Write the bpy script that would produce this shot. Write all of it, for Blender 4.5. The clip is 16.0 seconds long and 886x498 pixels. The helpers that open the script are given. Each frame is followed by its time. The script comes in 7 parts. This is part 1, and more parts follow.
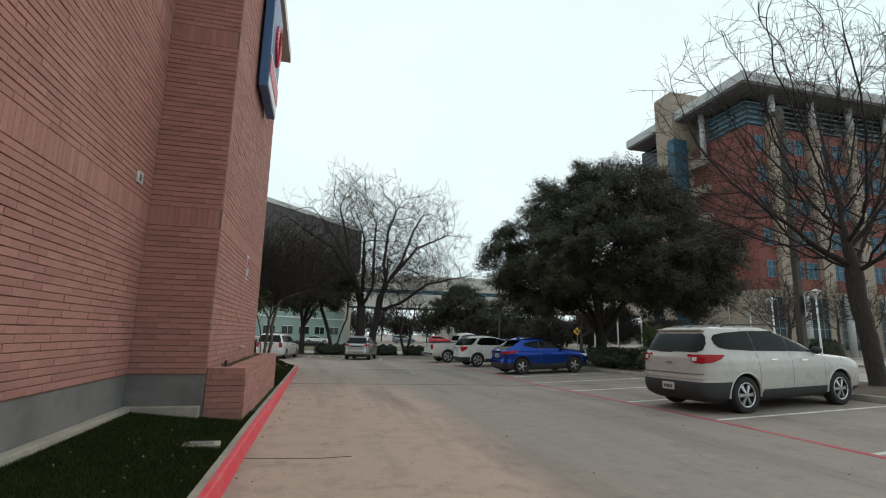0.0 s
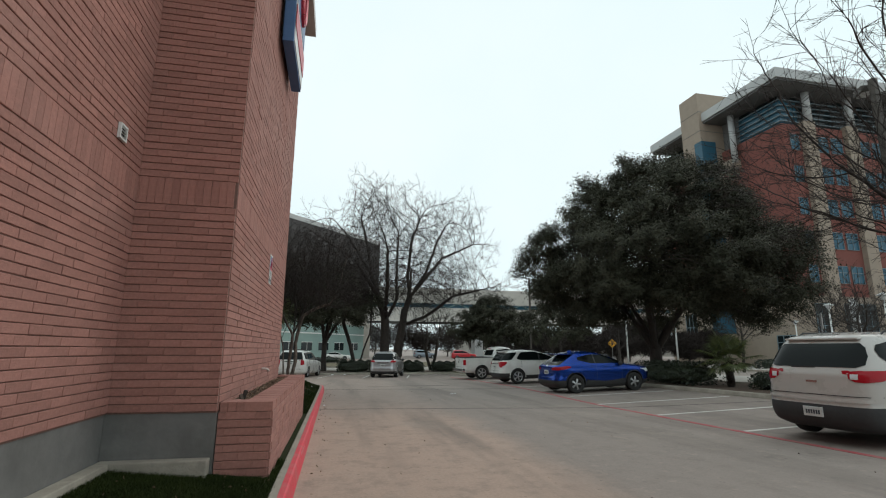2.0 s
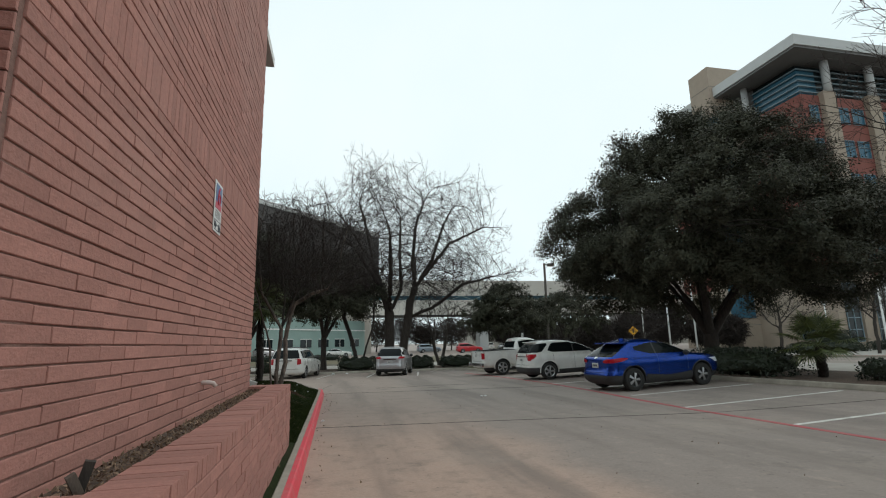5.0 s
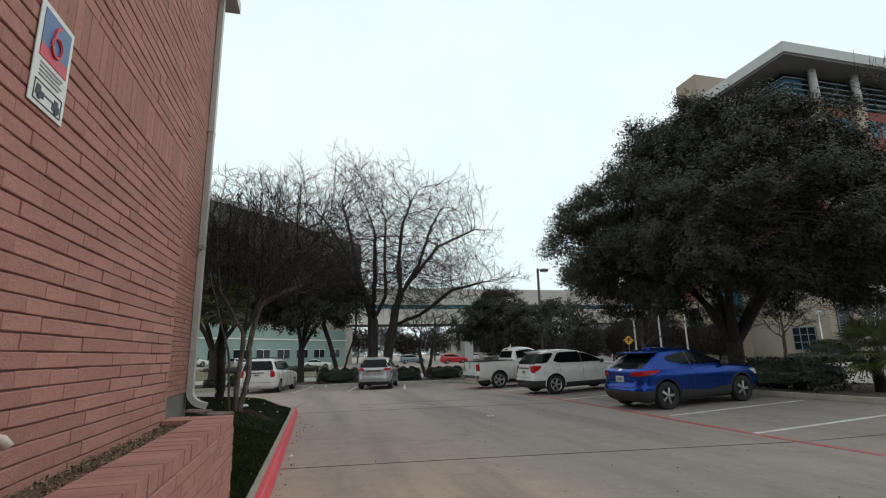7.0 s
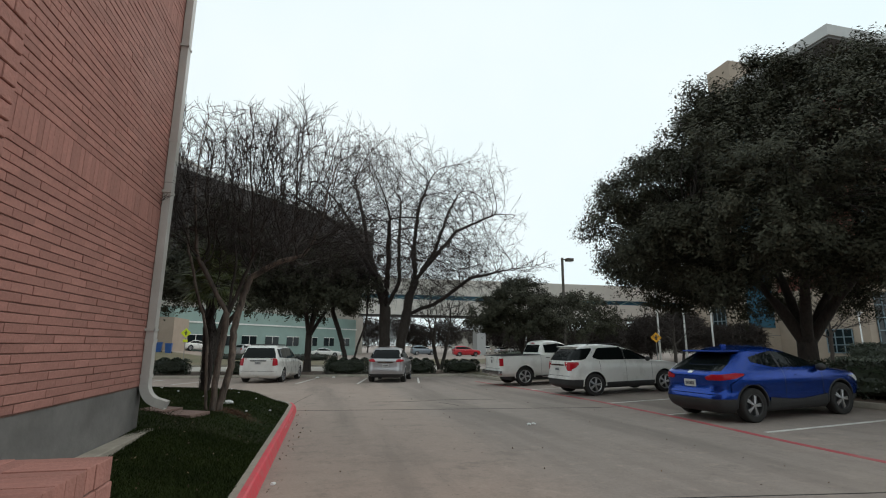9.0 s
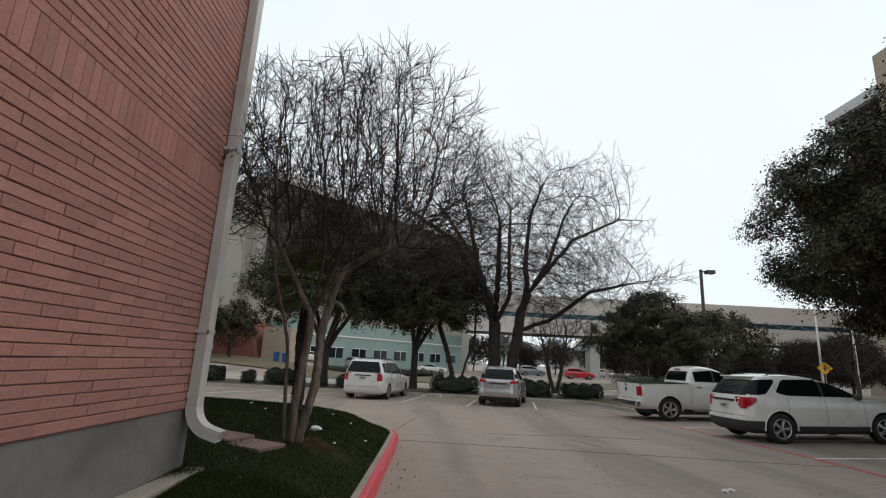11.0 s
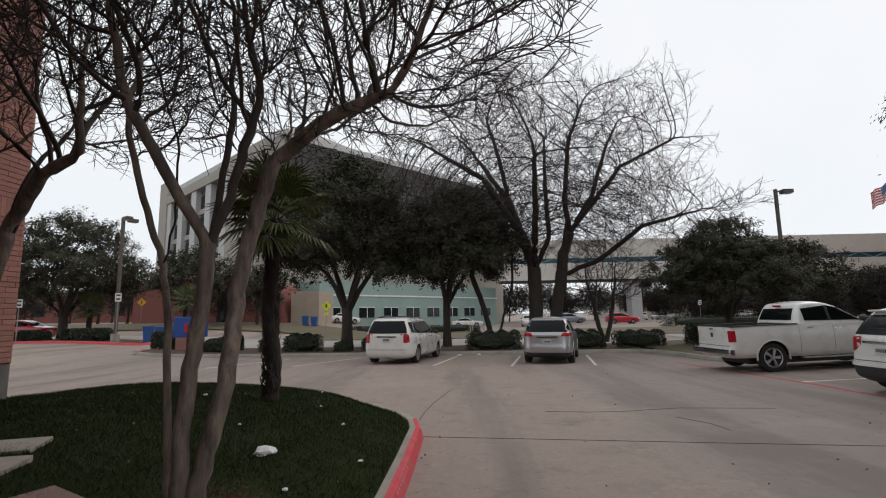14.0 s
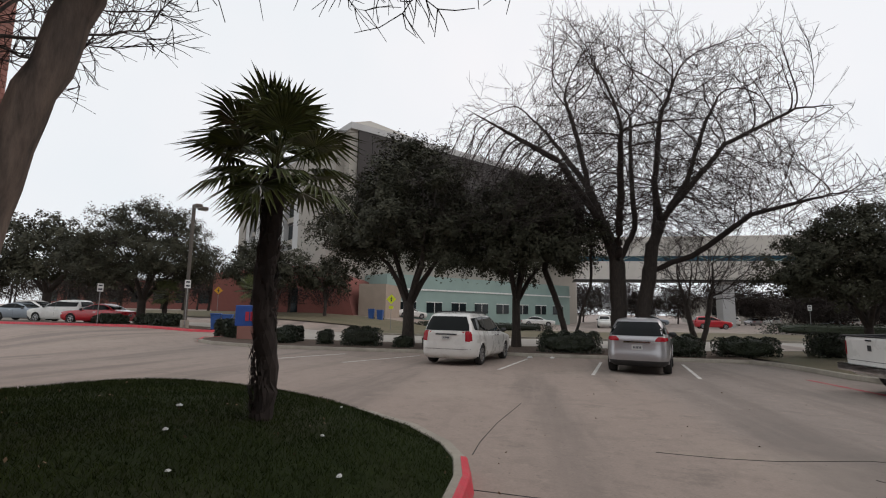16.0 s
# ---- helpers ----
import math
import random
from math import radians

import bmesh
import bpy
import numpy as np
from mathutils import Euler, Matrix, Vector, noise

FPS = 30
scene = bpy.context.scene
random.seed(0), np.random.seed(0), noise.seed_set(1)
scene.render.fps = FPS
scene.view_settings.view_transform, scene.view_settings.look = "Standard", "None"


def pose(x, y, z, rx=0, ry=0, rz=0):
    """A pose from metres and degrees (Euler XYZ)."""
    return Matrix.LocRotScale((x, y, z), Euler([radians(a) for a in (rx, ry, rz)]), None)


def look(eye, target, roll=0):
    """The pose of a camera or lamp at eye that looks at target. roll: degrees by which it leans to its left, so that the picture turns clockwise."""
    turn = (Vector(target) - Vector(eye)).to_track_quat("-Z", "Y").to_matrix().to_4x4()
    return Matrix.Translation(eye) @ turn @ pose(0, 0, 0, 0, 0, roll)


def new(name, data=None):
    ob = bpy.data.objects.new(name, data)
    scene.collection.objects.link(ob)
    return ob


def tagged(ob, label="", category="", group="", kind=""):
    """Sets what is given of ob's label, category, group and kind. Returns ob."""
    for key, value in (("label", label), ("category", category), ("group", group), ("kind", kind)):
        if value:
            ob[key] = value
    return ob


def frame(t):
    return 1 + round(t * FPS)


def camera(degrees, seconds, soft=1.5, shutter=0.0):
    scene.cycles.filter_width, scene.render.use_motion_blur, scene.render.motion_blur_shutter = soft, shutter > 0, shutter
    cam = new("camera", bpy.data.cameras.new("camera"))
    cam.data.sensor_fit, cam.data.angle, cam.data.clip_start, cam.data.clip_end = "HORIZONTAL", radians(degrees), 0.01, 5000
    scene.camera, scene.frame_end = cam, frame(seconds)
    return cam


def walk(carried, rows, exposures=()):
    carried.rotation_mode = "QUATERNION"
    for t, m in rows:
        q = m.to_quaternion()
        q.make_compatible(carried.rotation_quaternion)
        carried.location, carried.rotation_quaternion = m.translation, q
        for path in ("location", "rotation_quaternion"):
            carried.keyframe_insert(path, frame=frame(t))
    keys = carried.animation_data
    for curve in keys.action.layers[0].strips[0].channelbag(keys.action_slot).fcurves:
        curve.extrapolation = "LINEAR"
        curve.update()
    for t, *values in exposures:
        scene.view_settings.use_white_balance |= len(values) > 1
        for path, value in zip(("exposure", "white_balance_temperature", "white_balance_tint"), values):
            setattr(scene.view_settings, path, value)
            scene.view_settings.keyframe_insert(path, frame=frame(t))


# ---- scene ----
cam = camera(84.4, 16.0, soft=1.1)
METRES, EYE, TILT, LEAN, TURN = 20.0, 1.47, 0.0, 0.0, -14.0
ROWS = [
    (0.0, 0.0, 0.0, 0.0, -0.22, 10.03, -1.22),
    (0.5, -0.0126, 0.0284, -0.0004, 5.24, 11.74, -1.39),
    (1.0, -0.0239, 0.0548, -0.0, 3.16, 10.88, -3.03),
    (1.5, -0.0354, 0.0839, 0.0007, 4.35, 12.06, 1.47),
    (2.0, -0.048, 0.1105, 0.0005, 1.78, 11.62, -0.39),
    (2.5, -0.0583, 0.1415, 0.0009, 1.94, 10.54, 1.7),
    (3.0, -0.0669, 0.1691, 0.0006, 0.16, 12.23, -1.35),
    (3.5, -0.0739, 0.2003, -0.0012, -1.94, 10.45, 0.0),
    (6.0, -0.1073, 0.3563, -0.0007, 4.22, 11.52, 1.5),
    (6.5, -0.1145, 0.3876, -0.0011, 1.0, 12.23, -1.42),
    (7.0, -0.1202, 0.4201, -0.0019, -0.31, 12.05, 1.26),
    (7.5, -0.1263, 0.4516, -0.0018, 1.66, 12.93, -0.32),
    (8.0, -0.1315, 0.4819, -0.0035, 0.44, 11.12, -0.3),
    (10.5, -0.1626, 0.6394, -0.0024, 5.56, 12.07, -1.72),
    (11.0, -0.1749, 0.6681, -0.0029, 12.74, 12.94, -2.73),
    (11.5, -0.1853, 0.7008, -0.0038, 10.61, 11.5, -1.61),
    (12.0, -0.1948, 0.7297, -0.0049, 15.2, 12.86, -1.69),
    (12.5, -0.2028, 0.7605, -0.0047, 12.67, 10.36, -3.16),
    (13.0, -0.2075, 0.7898, -0.0039, 14.95, 11.99, -2.15),
    (13.5, -0.2152, 0.8188, -0.0026, 12.57, 9.54, -3.33),
    (14.0, -0.2188, 0.85, -0.0008, 16.76, 7.65, 0.9),
    (14.5, -0.2276, 0.879, -0.0011, 15.76, 7.08, -1.86),
    (15.0, -0.2352, 0.9079, -0.0025, 19.33, 7.4, 0.79),
    (15.5, -0.2434, 0.9352, -0.004, 27.13, 7.74, 0.72),
    (16.0, -0.25, 0.9634, -0.0037, 24.85, 7.29, -0.98),
]
walk(cam, [(t, pose(0, 0, EYE, TILT, LEAN, TURN) @ pose(METRES * x, METRES * y, METRES * z, 90 + pitch, roll, yaw)) for t, x, y, z, yaw, pitch, roll in ROWS], exposures=[(0.0, 0.0, 6600, 10), (8.0, 0.0, 6650, 11), (11.0, 0.0, 6800, 18), (14.0, -0.06, 6950, 23), (16.0, -0.1, 7000, 24)])


# ---- world and light ----
world = bpy.data.worlds.new("overcast_sky")
scene.world = world
world.use_nodes = True
wn, wl = world.node_tree.nodes, world.node_tree.links
wn.clear()
w_out = wn.new("ShaderNodeOutputWorld")
w_sky = wn.new("ShaderNodeTexSky")
w_sky.sky_type = "NISHITA"
w_sky.sun_disc = False
w_sky.sun_elevation, w_sky.sun_rotation = radians(36), radians(65)
w_sky_bg = wn.new("ShaderNodeBackground")
w_sky_bg.inputs["Strength"].default_value = 0.05
wl.new(w_sky.outputs[0], w_sky_bg.inputs["Color"])
w_co = wn.new("ShaderNodeTexCoord")
w_noise = wn.new("ShaderNodeTexNoise")
w_noise.inputs["Scale"].default_value = 1.6
w_noise.inputs["Detail"].default_value = 4
wl.new(w_co.outputs["Generated"], w_noise.inputs["Vector"])
w_ramp = wn.new("ShaderNodeValToRGB")
w_ramp.color_ramp.elements[0].position, w_ramp.color_ramp.elements[1].position = 0.3, 0.75
w_ramp.color_ramp.elements[0].color = (0.70, 0.86, 0.90, 1)
w_ramp.color_ramp.elements[1].color = (0.82, 0.925, 0.945, 1)
wl.new(w_noise.outputs["Fac"], w_ramp.inputs["Fac"])
w_cloud = wn.new("ShaderNodeBackground")
w_cloud.inputs["Strength"].default_value = 1.17
wl.new(w_ramp.outputs["Color"], w_cloud.inputs["Color"])
w_mix = wn.new("ShaderNodeMixShader")
w_mix.inputs["Fac"].default_value = 0.93
wl.new(w_sky_bg.outputs[0], w_mix.inputs[1])
wl.new(w_cloud.outputs[0], w_mix.inputs[2])
wl.new(w_mix.outputs[0], w_out.inputs["Surface"])

sun_data = bpy.data.lights.new("sun", "SUN")
sun_data.energy, sun_data.angle, sun_data.color = 0.85, radians(40), (1.0, 0.96, 0.9)
sun = new("sun", sun_data)
sun.matrix_world = look((60, 40, 48), (0, 12, 0))


# ---- materials ----
MATS = {}


def mat(name, a, b=None, scale=4.0, rough=0.7, metal=0.0, bump=0.0, bump_scale=None, detail=6.0, coords="Object", stain=None, stain_scale=0.6, stain_amount=0.5, piece=0.0, coat=0.0, spec=0.5, stretch=(1, 1, 1)):
    """A surface that varies between two colours at a fine scale, with stains at a coarse one and relief. piece: change of value from piece to piece."""
    if name in MATS:
        return MATS[name]
    m = bpy.data.materials.new(name)
    m.use_nodes = True
    n, l = m.node_tree.nodes, m.node_tree.links
    bsdf = n["Principled BSDF"]
    b = b or tuple(v * 0.8 for v in a)
    co = n.new("ShaderNodeTexCoord")
    mp = n.new("ShaderNodeMapping")
    mp.inputs["Scale"].default_value = stretch
    l.new(co.outputs[coords], mp.inputs["Vector"])
    fine = n.new("ShaderNodeTexNoise")
    fine.inputs["Scale"].default_value, fine.inputs["Detail"].default_value, fine.inputs["Roughness"].default_value = scale, detail, 0.65
    l.new(mp.outputs[0], fine.inputs["Vector"])
    ramp = n.new("ShaderNodeValToRGB")
    ramp.color_ramp.elements[0].position, ramp.color_ramp.elements[1].position = 0.32, 0.68
    ramp.color_ramp.elements[0].color, ramp.color_ramp.elements[1].color = (*b, 1), (*a, 1)
    l.new(fine.outputs["Fac"], ramp.inputs["Fac"])
    colour = ramp.outputs["Color"]
    if stain:
        big = n.new("ShaderNodeTexNoise")
        big.inputs["Scale"].default_value, big.inputs["Detail"].default_value = stain_scale, 5
        l.new(mp.outputs[0], big.inputs["Vector"])
        sr = n.new("ShaderNodeMapRange")
        sr.inputs["From Min"].default_value, sr.inputs["From Max"].default_value = 0.45, 0.72
        sr.inputs["To Max"].default_value = stain_amount
        l.new(big.outputs["Fac"], sr.inputs["Value"])
        mx = n.new("ShaderNodeMix")
        mx.data_type = "RGBA"
        l.new(sr.outputs[0], mx.inputs["Factor"])
        l.new(colour, mx.inputs["A"])
        mx.inputs["B"].default_value = (*stain, 1)
        colour = mx.outputs["Result"]
    if piece:
        info, geo = n.new("ShaderNodeObjectInfo"), n.new("ShaderNodeNewGeometry")
        add = n.new("ShaderNodeMath")
        add.operation = "ADD"
        l.new(info.outputs["Random"], add.inputs[0])
        l.new(geo.outputs["Random Per Island"], add.inputs[1])
        frac = n.new("ShaderNodeMath")
        frac.operation = "FRACT"
        l.new(add.outputs[0], frac.inputs[0])
        mr = n.new("ShaderNodeMapRange")
        mr.inputs["To Min"].default_value, mr.inputs["To Max"].default_value = 1 - piece, 1 + piece
        l.new(frac.outputs[0], mr.inputs["Value"])
        hs = n.new("ShaderNodeHueSaturation")
        l.new(mr.outputs[0], hs.inputs["Value"])
        l.new(colour, hs.inputs["Color"])
        colour = hs.outputs["Color"]
    l.new(colour, bsdf.inputs["Base Color"])
    rr = n.new("ShaderNodeMapRange")
    rr.inputs["To Min"].default_value, rr.inputs["To Max"].default_value = max(0.02, rough - 0.08), min(1, rough + 0.08)
    l.new(fine.outputs["Fac"], rr.inputs["Value"])
    l.new(rr.outputs[0], bsdf.inputs["Roughness"])
    bsdf.inputs["Metallic"].default_value = metal
    bsdf.inputs["Specular IOR Level"].default_value = spec
    if coat:
        bsdf.inputs["Coat Weight"].default_value, bsdf.inputs["Coat Roughness"].default_value = coat, 0.04
    if bump:
        bn = n.new("ShaderNodeTexNoise")
        bn.inputs["Scale"].default_value, bn.inputs["Detail"].default_value = bump_scale or scale * 3, 5
        l.new(mp.outputs[0], bn.inputs["Vector"])
        bp = n.new("ShaderNodeBump")
        bp.inputs["Strength"].default_value, bp.inputs["Distance"].default_value = bump, 0.01
        l.new(bn.outputs["Fac"], bp.inputs["Height"])
        l.new(bp.outputs[0], bsdf.inputs["Normal"])
    MATS[name] = m
    return m


def glass_mat(name, colour, rough=0.05):
    m = bpy.data.materials.new(name)
    m.use_nodes = True
    bsdf = m.node_tree.nodes["Principled BSDF"]
    bsdf.inputs["Base Color"].default_value = (*colour, 1)
    bsdf.inputs["Roughness"].default_value = rough
    bsdf.inputs["Specular IOR Level"].default_value = 0.25
    return m


BRICK = mat("pink_brick", (0.385, 0.178, 0.144), (0.295, 0.136, 0.11), scale=26, rough=0.88, bump=0.5, bump_scale=60, piece=0.12, stain=(0.40, 0.25, 0.215), stain_scale=0.5, stain_amount=0.35, coords="Object")
# mortar tone darkened below the brick's to carry the shadow of the raked joints
MORTAR = mat("shaded_brown_mortar", (0.22, 0.122, 0.10), (0.15, 0.085, 0.07), scale=30, rough=0.95, bump=0.4)
CONCRETE_GREY = mat("painted_grey_concrete", (0.185, 0.178, 0.168), (0.14, 0.135, 0.128), scale=5, rough=0.85, bump=0.25, bump_scale=25, stain=(0.095, 0.09, 0.083), stain_scale=1.6, stain_amount=0.75)
KERB_CONC = mat("kerb_concrete", (0.38, 0.34, 0.28), (0.28, 0.25, 0.21), scale=8, rough=0.9, bump=0.4, bump_scale=40, stain=(0.2, 0.18, 0.15), stain_scale=2, stain_amount=0.6)
RED_PAINT = mat("red_kerb_paint", (0.68, 0.05, 0.075), (0.58, 0.038, 0.055), scale=6, rough=0.6, bump=0.25, bump_scale=40, stain=(0.45, 0.2, 0.18), stain_scale=5, stain_amount=0.5)
RED_LINE = mat("worn_red_line_paint", (0.46, 0.04, 0.06), (0.34, 0.06, 0.068), scale=9, rough=0.7, stain=(0.34, 0.2, 0.17), stain_scale=2.0, stain_amount=0.55)
WHITE_LINE = mat("worn_white_line_paint", (0.72, 0.7, 0.66), (0.55, 0.52, 0.48), scale=9, rough=0.75, stain=(0.33, 0.3, 0.27), stain_scale=2.5, stain_amount=0.7)
GRASS_SOIL = mat("lawn_soil", (0.022, 0.032, 0.010), (0.014, 0.021, 0.007), scale=12, rough=0.95, bump=0.8, bump_scale=60, stain=(0.04, 0.034, 0.02), stain_scale=0.7, stain_amount=0.5, spec=0.1)
GRASS = mat("grass_blades", (0.032, 0.044, 0.012), (0.016, 0.024, 0.0065), scale=1.5, rough=0.85, piece=0.35, spec=0.08)
JOINT = mat("dark_joint_filler", (0.05, 0.045, 0.04), scale=20, rough=0.9)
GUTTER = mat("grey_white_painted_metal", (0.55, 0.53, 0.50), (0.47, 0.45, 0.42), scale=3, rough=0.45, bump=0.05, stain=(0.4, 0.37, 0.33), stain_scale=2, stain_amount=0.5)
BARK = mat("grey_brown_bark", (0.06, 0.047, 0.039), (0.026, 0.021, 0.018), scale=14, rough=0.95, bump=0.8, bump_scale=35, stretch=(1, 1, 0.3))
BARK_PALE = mat("pale_smooth_bark", (0.22, 0.163, 0.13), (0.036, 0.028, 0.024), scale=15, rough=0.85, bump=1.0, bump_scale=30, stretch=(1, 1, 0.22), stain=(0.05, 0.04, 0.034), stain_scale=6, stain_amount=0.7)
TWIG = mat("dark_twigs", (0.036, 0.025, 0.021), (0.02, 0.0145, 0.012), scale=5, rough=0.95)
LEAF_DARK = mat("dark_live_oak_leaf", (0.066, 0.064, 0.042), (0.030, 0.032, 0.019), scale=0.9, rough=0.7, piece=0.3, spec=0.2)
LEAF_HEDGE = mat("hedge_leaf", (0.026, 0.036, 0.017), (0.014, 0.02, 0.01), scale=3, rough=0.5, piece=0.4)
LEAF_PALM = mat("palm_leaf", (0.115, 0.14, 0.036), (0.036, 0.046, 0.016), scale=4, rough=0.5, piece=0.3)
MULCH = mat("dark_mulch", (0.125, 0.078, 0.053), (0.05, 0.033, 0.024), scale=25, rough=0.95, bump=0.9, bump_scale=50)
BEIGE_STONE = mat("beige_stone_panel", (0.36, 0.285, 0.225), (0.30, 0.24, 0.19), scale=0.8, rough=0.85, stain=(0.3, 0.26, 0.2), stain_scale=0.1, stain_amount=0.4)
FAR_BRICK = mat("far_red_brick", (0.22, 0.075, 0.06), (0.19, 0.064, 0.052), scale=3, rough=0.9, stain=(0.24, 0.09, 0.07), stain_scale=0.1, stain_amount=0.4)
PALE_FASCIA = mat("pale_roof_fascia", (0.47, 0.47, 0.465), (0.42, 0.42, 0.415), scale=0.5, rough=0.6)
# dark grey with shade put into it, for soffit and recesses; also panel joints
SHADE_GREY = mat("shaded_grey_panel", (0.15, 0.148, 0.145), scale=0.5, rough=0.8)
DARK_METAL = mat("dark_bronze_metal", (0.035, 0.033, 0.03), scale=6, rough=0.5, metal=0.4)
WHITE_METAL = mat("white_painted_metal", (0.75, 0.75, 0.73), scale=3, rough=0.45)
BLUE_GLASS = glass_mat("blue_window_glass", (0.035, 0.105, 0.155))
FRAME_BLUE = mat("blue_grey_window_frame", (0.16, 0.22, 0.25), scale=3, rough=0.5)
DARK_GLASS = glass_mat("dark_window_glass", (0.012, 0.018, 0.02))
BLACK_GLASS = glass_mat("black_curtain_glass", (0.05, 0.043, 0.041), 0.25)


# ---- mesh helpers ----
def link_mesh(name, bm, material, parent=None, label="", smooth=False):
    me = bpy.data.meshes.new(name)
    bm.to_mesh(me)
    bm.free()
    for m in material if isinstance(material, (list, tuple)) else [material]:
        me.materials.append(m)
    if smooth:
        me.polygons.foreach_set("use_smooth", [True] * len(me.polygons))
    ob = new(name, me)
    if parent is not None:
        ob.parent = parent
    if label:
        ob["label"] = label
    return ob


def part(name, bm, material, parent, label="", smooth=False):
    return link_mesh(name, bm, material, parent, label, smooth)


def data_mesh(name, verts, faces, material, parent=None, label="", smooth=False):
    me = bpy.data.meshes.new(name)
    me.from_pydata(verts, [], faces)
    me.materials.append(material)
    if smooth:
        me.polygons.foreach_set("use_smooth", [True] * len(me.polygons))
    ob = new(name, me)
    if parent is not None:
        ob.parent = parent
    if label:
        ob["label"] = label
    return ob


def thing(name, m, label, category, group="", kind=""):
    e = new(name)
    e.matrix_world = m
    return tagged(e, label, category, group, kind)


def box(bm, x0, x1, y0, y1, z0, z1, bevel=0.0, index=0):
    r = bmesh.ops.create_cube(bm, size=1, matrix=Matrix.LocRotScale(((x0 + x1) / 2, (y0 + y1) / 2, (z0 + z1) / 2), None, (x1 - x0, y1 - y0, z1 - z0)))
    faces = {f for v in r["verts"] for f in v.link_faces}
    for f in faces:
        f.material_index = index
    if bevel:
        bmesh.ops.bevel(bm, geom=list({e for v in r["verts"] for e in v.link_edges}), offset=bevel, segments=2, affect="EDGES", profile=0.6)
    return bm


def boxes(*rows, bevel=0.0):
    bm = bmesh.new()
    for r in rows:
        box(bm, *r, bevel=bevel)
    return bm


def tube(bm, points, radii, sides=8, cap=True):
    """A tube along points."""
    rings = []
    pts = [Vector(p) for p in points]
    for i, p in enumerate(pts):
        d = (pts[min(i + 1, len(pts) - 1)] - pts[max(i - 1, 0)]).normalized()
        q = d.to_track_quat("Z", "Y")
        r = radii[i] if isinstance(radii, (list, tuple)) else radii
        rings.append([bm.verts.new(p + q @ Vector((math.cos(2 * math.pi * k / sides) * r, math.sin(2 * math.pi * k / sides) * r, 0))) for k in range(sides)])
    for a, b in zip(rings, rings[1:]):
        for k in range(sides):
            bm.faces.new((a[k], a[(k + 1) % sides], b[(k + 1) % sides], b[k]))
    if cap:
        bm.faces.new(list(reversed(rings[0])))
        bm.faces.new(rings[-1])
    return bm


def ease(u):
    u = min(1.0, max(0.0, u))
    return u * u * (3 - 2 * u)


def ground_z(x, y):
    """The paving falls away along the drive, rises across the parking bays and beyond the street corner."""
    corner = 0.6 * ease((-12 - x) / 14) * ease((y - 34) / 8) + 0.8 * ease((y - 56) / 14) * ease((-8 - x) / 10)
    return -0.0135 * (min(max(y, 8), 45) - 8) + 0.03 * min(max(x - 7.4, 0), 6) + corner


def sheet(name, xs, ys, lift, material, parent=None, kind="structure", label="", category=""):
    """A grid of ground between the given lines, lifted above the paving."""
    verts = [(x, y, ground_z(x, y) + (lift(x, y) if callable(lift) else lift)) for y in ys for x in xs]
    n = len(xs)
    faces = [(j * n + i, j * n + i + 1, (j + 1) * n + i + 1, (j + 1) * n + i) for j in range(len(ys) - 1) for i in range(n - 1)]
    ob = data_mesh(name, verts, faces, material, parent, smooth=True)
    return tagged(ob, label, category, "", kind)


def strip(bm, pts, width, lift, thick=0.004):
    """A painted or cut line on the ground along plan points."""
    fine = []
    for (ax, ay), (bx, by) in zip(pts, pts[1:]):
        n = max(1, int(math.hypot(bx - ax, by - ay) / 0.7))
        fine += [(ax + (bx - ax) * i / n, ay + (by - ay) * i / n) for i in range(n)]
    fine.append(pts[-1])
    rows = []
    for i, (x, y) in enumerate(fine):
        a, b = fine[max(i - 1, 0)], fine[min(i + 1, len(fine) - 1)]
        d = Vector((b[0] - a[0], b[1] - a[1], 0)).normalized()
        s = Vector((-d.y, d.x, 0)) * width / 2
        row = []
        for sx, dz in ((1, -0.003), (1, thick), (-1, thick), (-1, -0.003)):
            px, py = x + s.x * sx, y + s.y * sx
            row.append(bm.verts.new((px, py, ground_z(px, py) + lift + dz)))
        rows.append(row)
    for a, b in zip(rows, rows[1:]):
        for k in range(3):
            bm.faces.new((a[k], a[k + 1], b[k + 1], b[k]))
    return bm


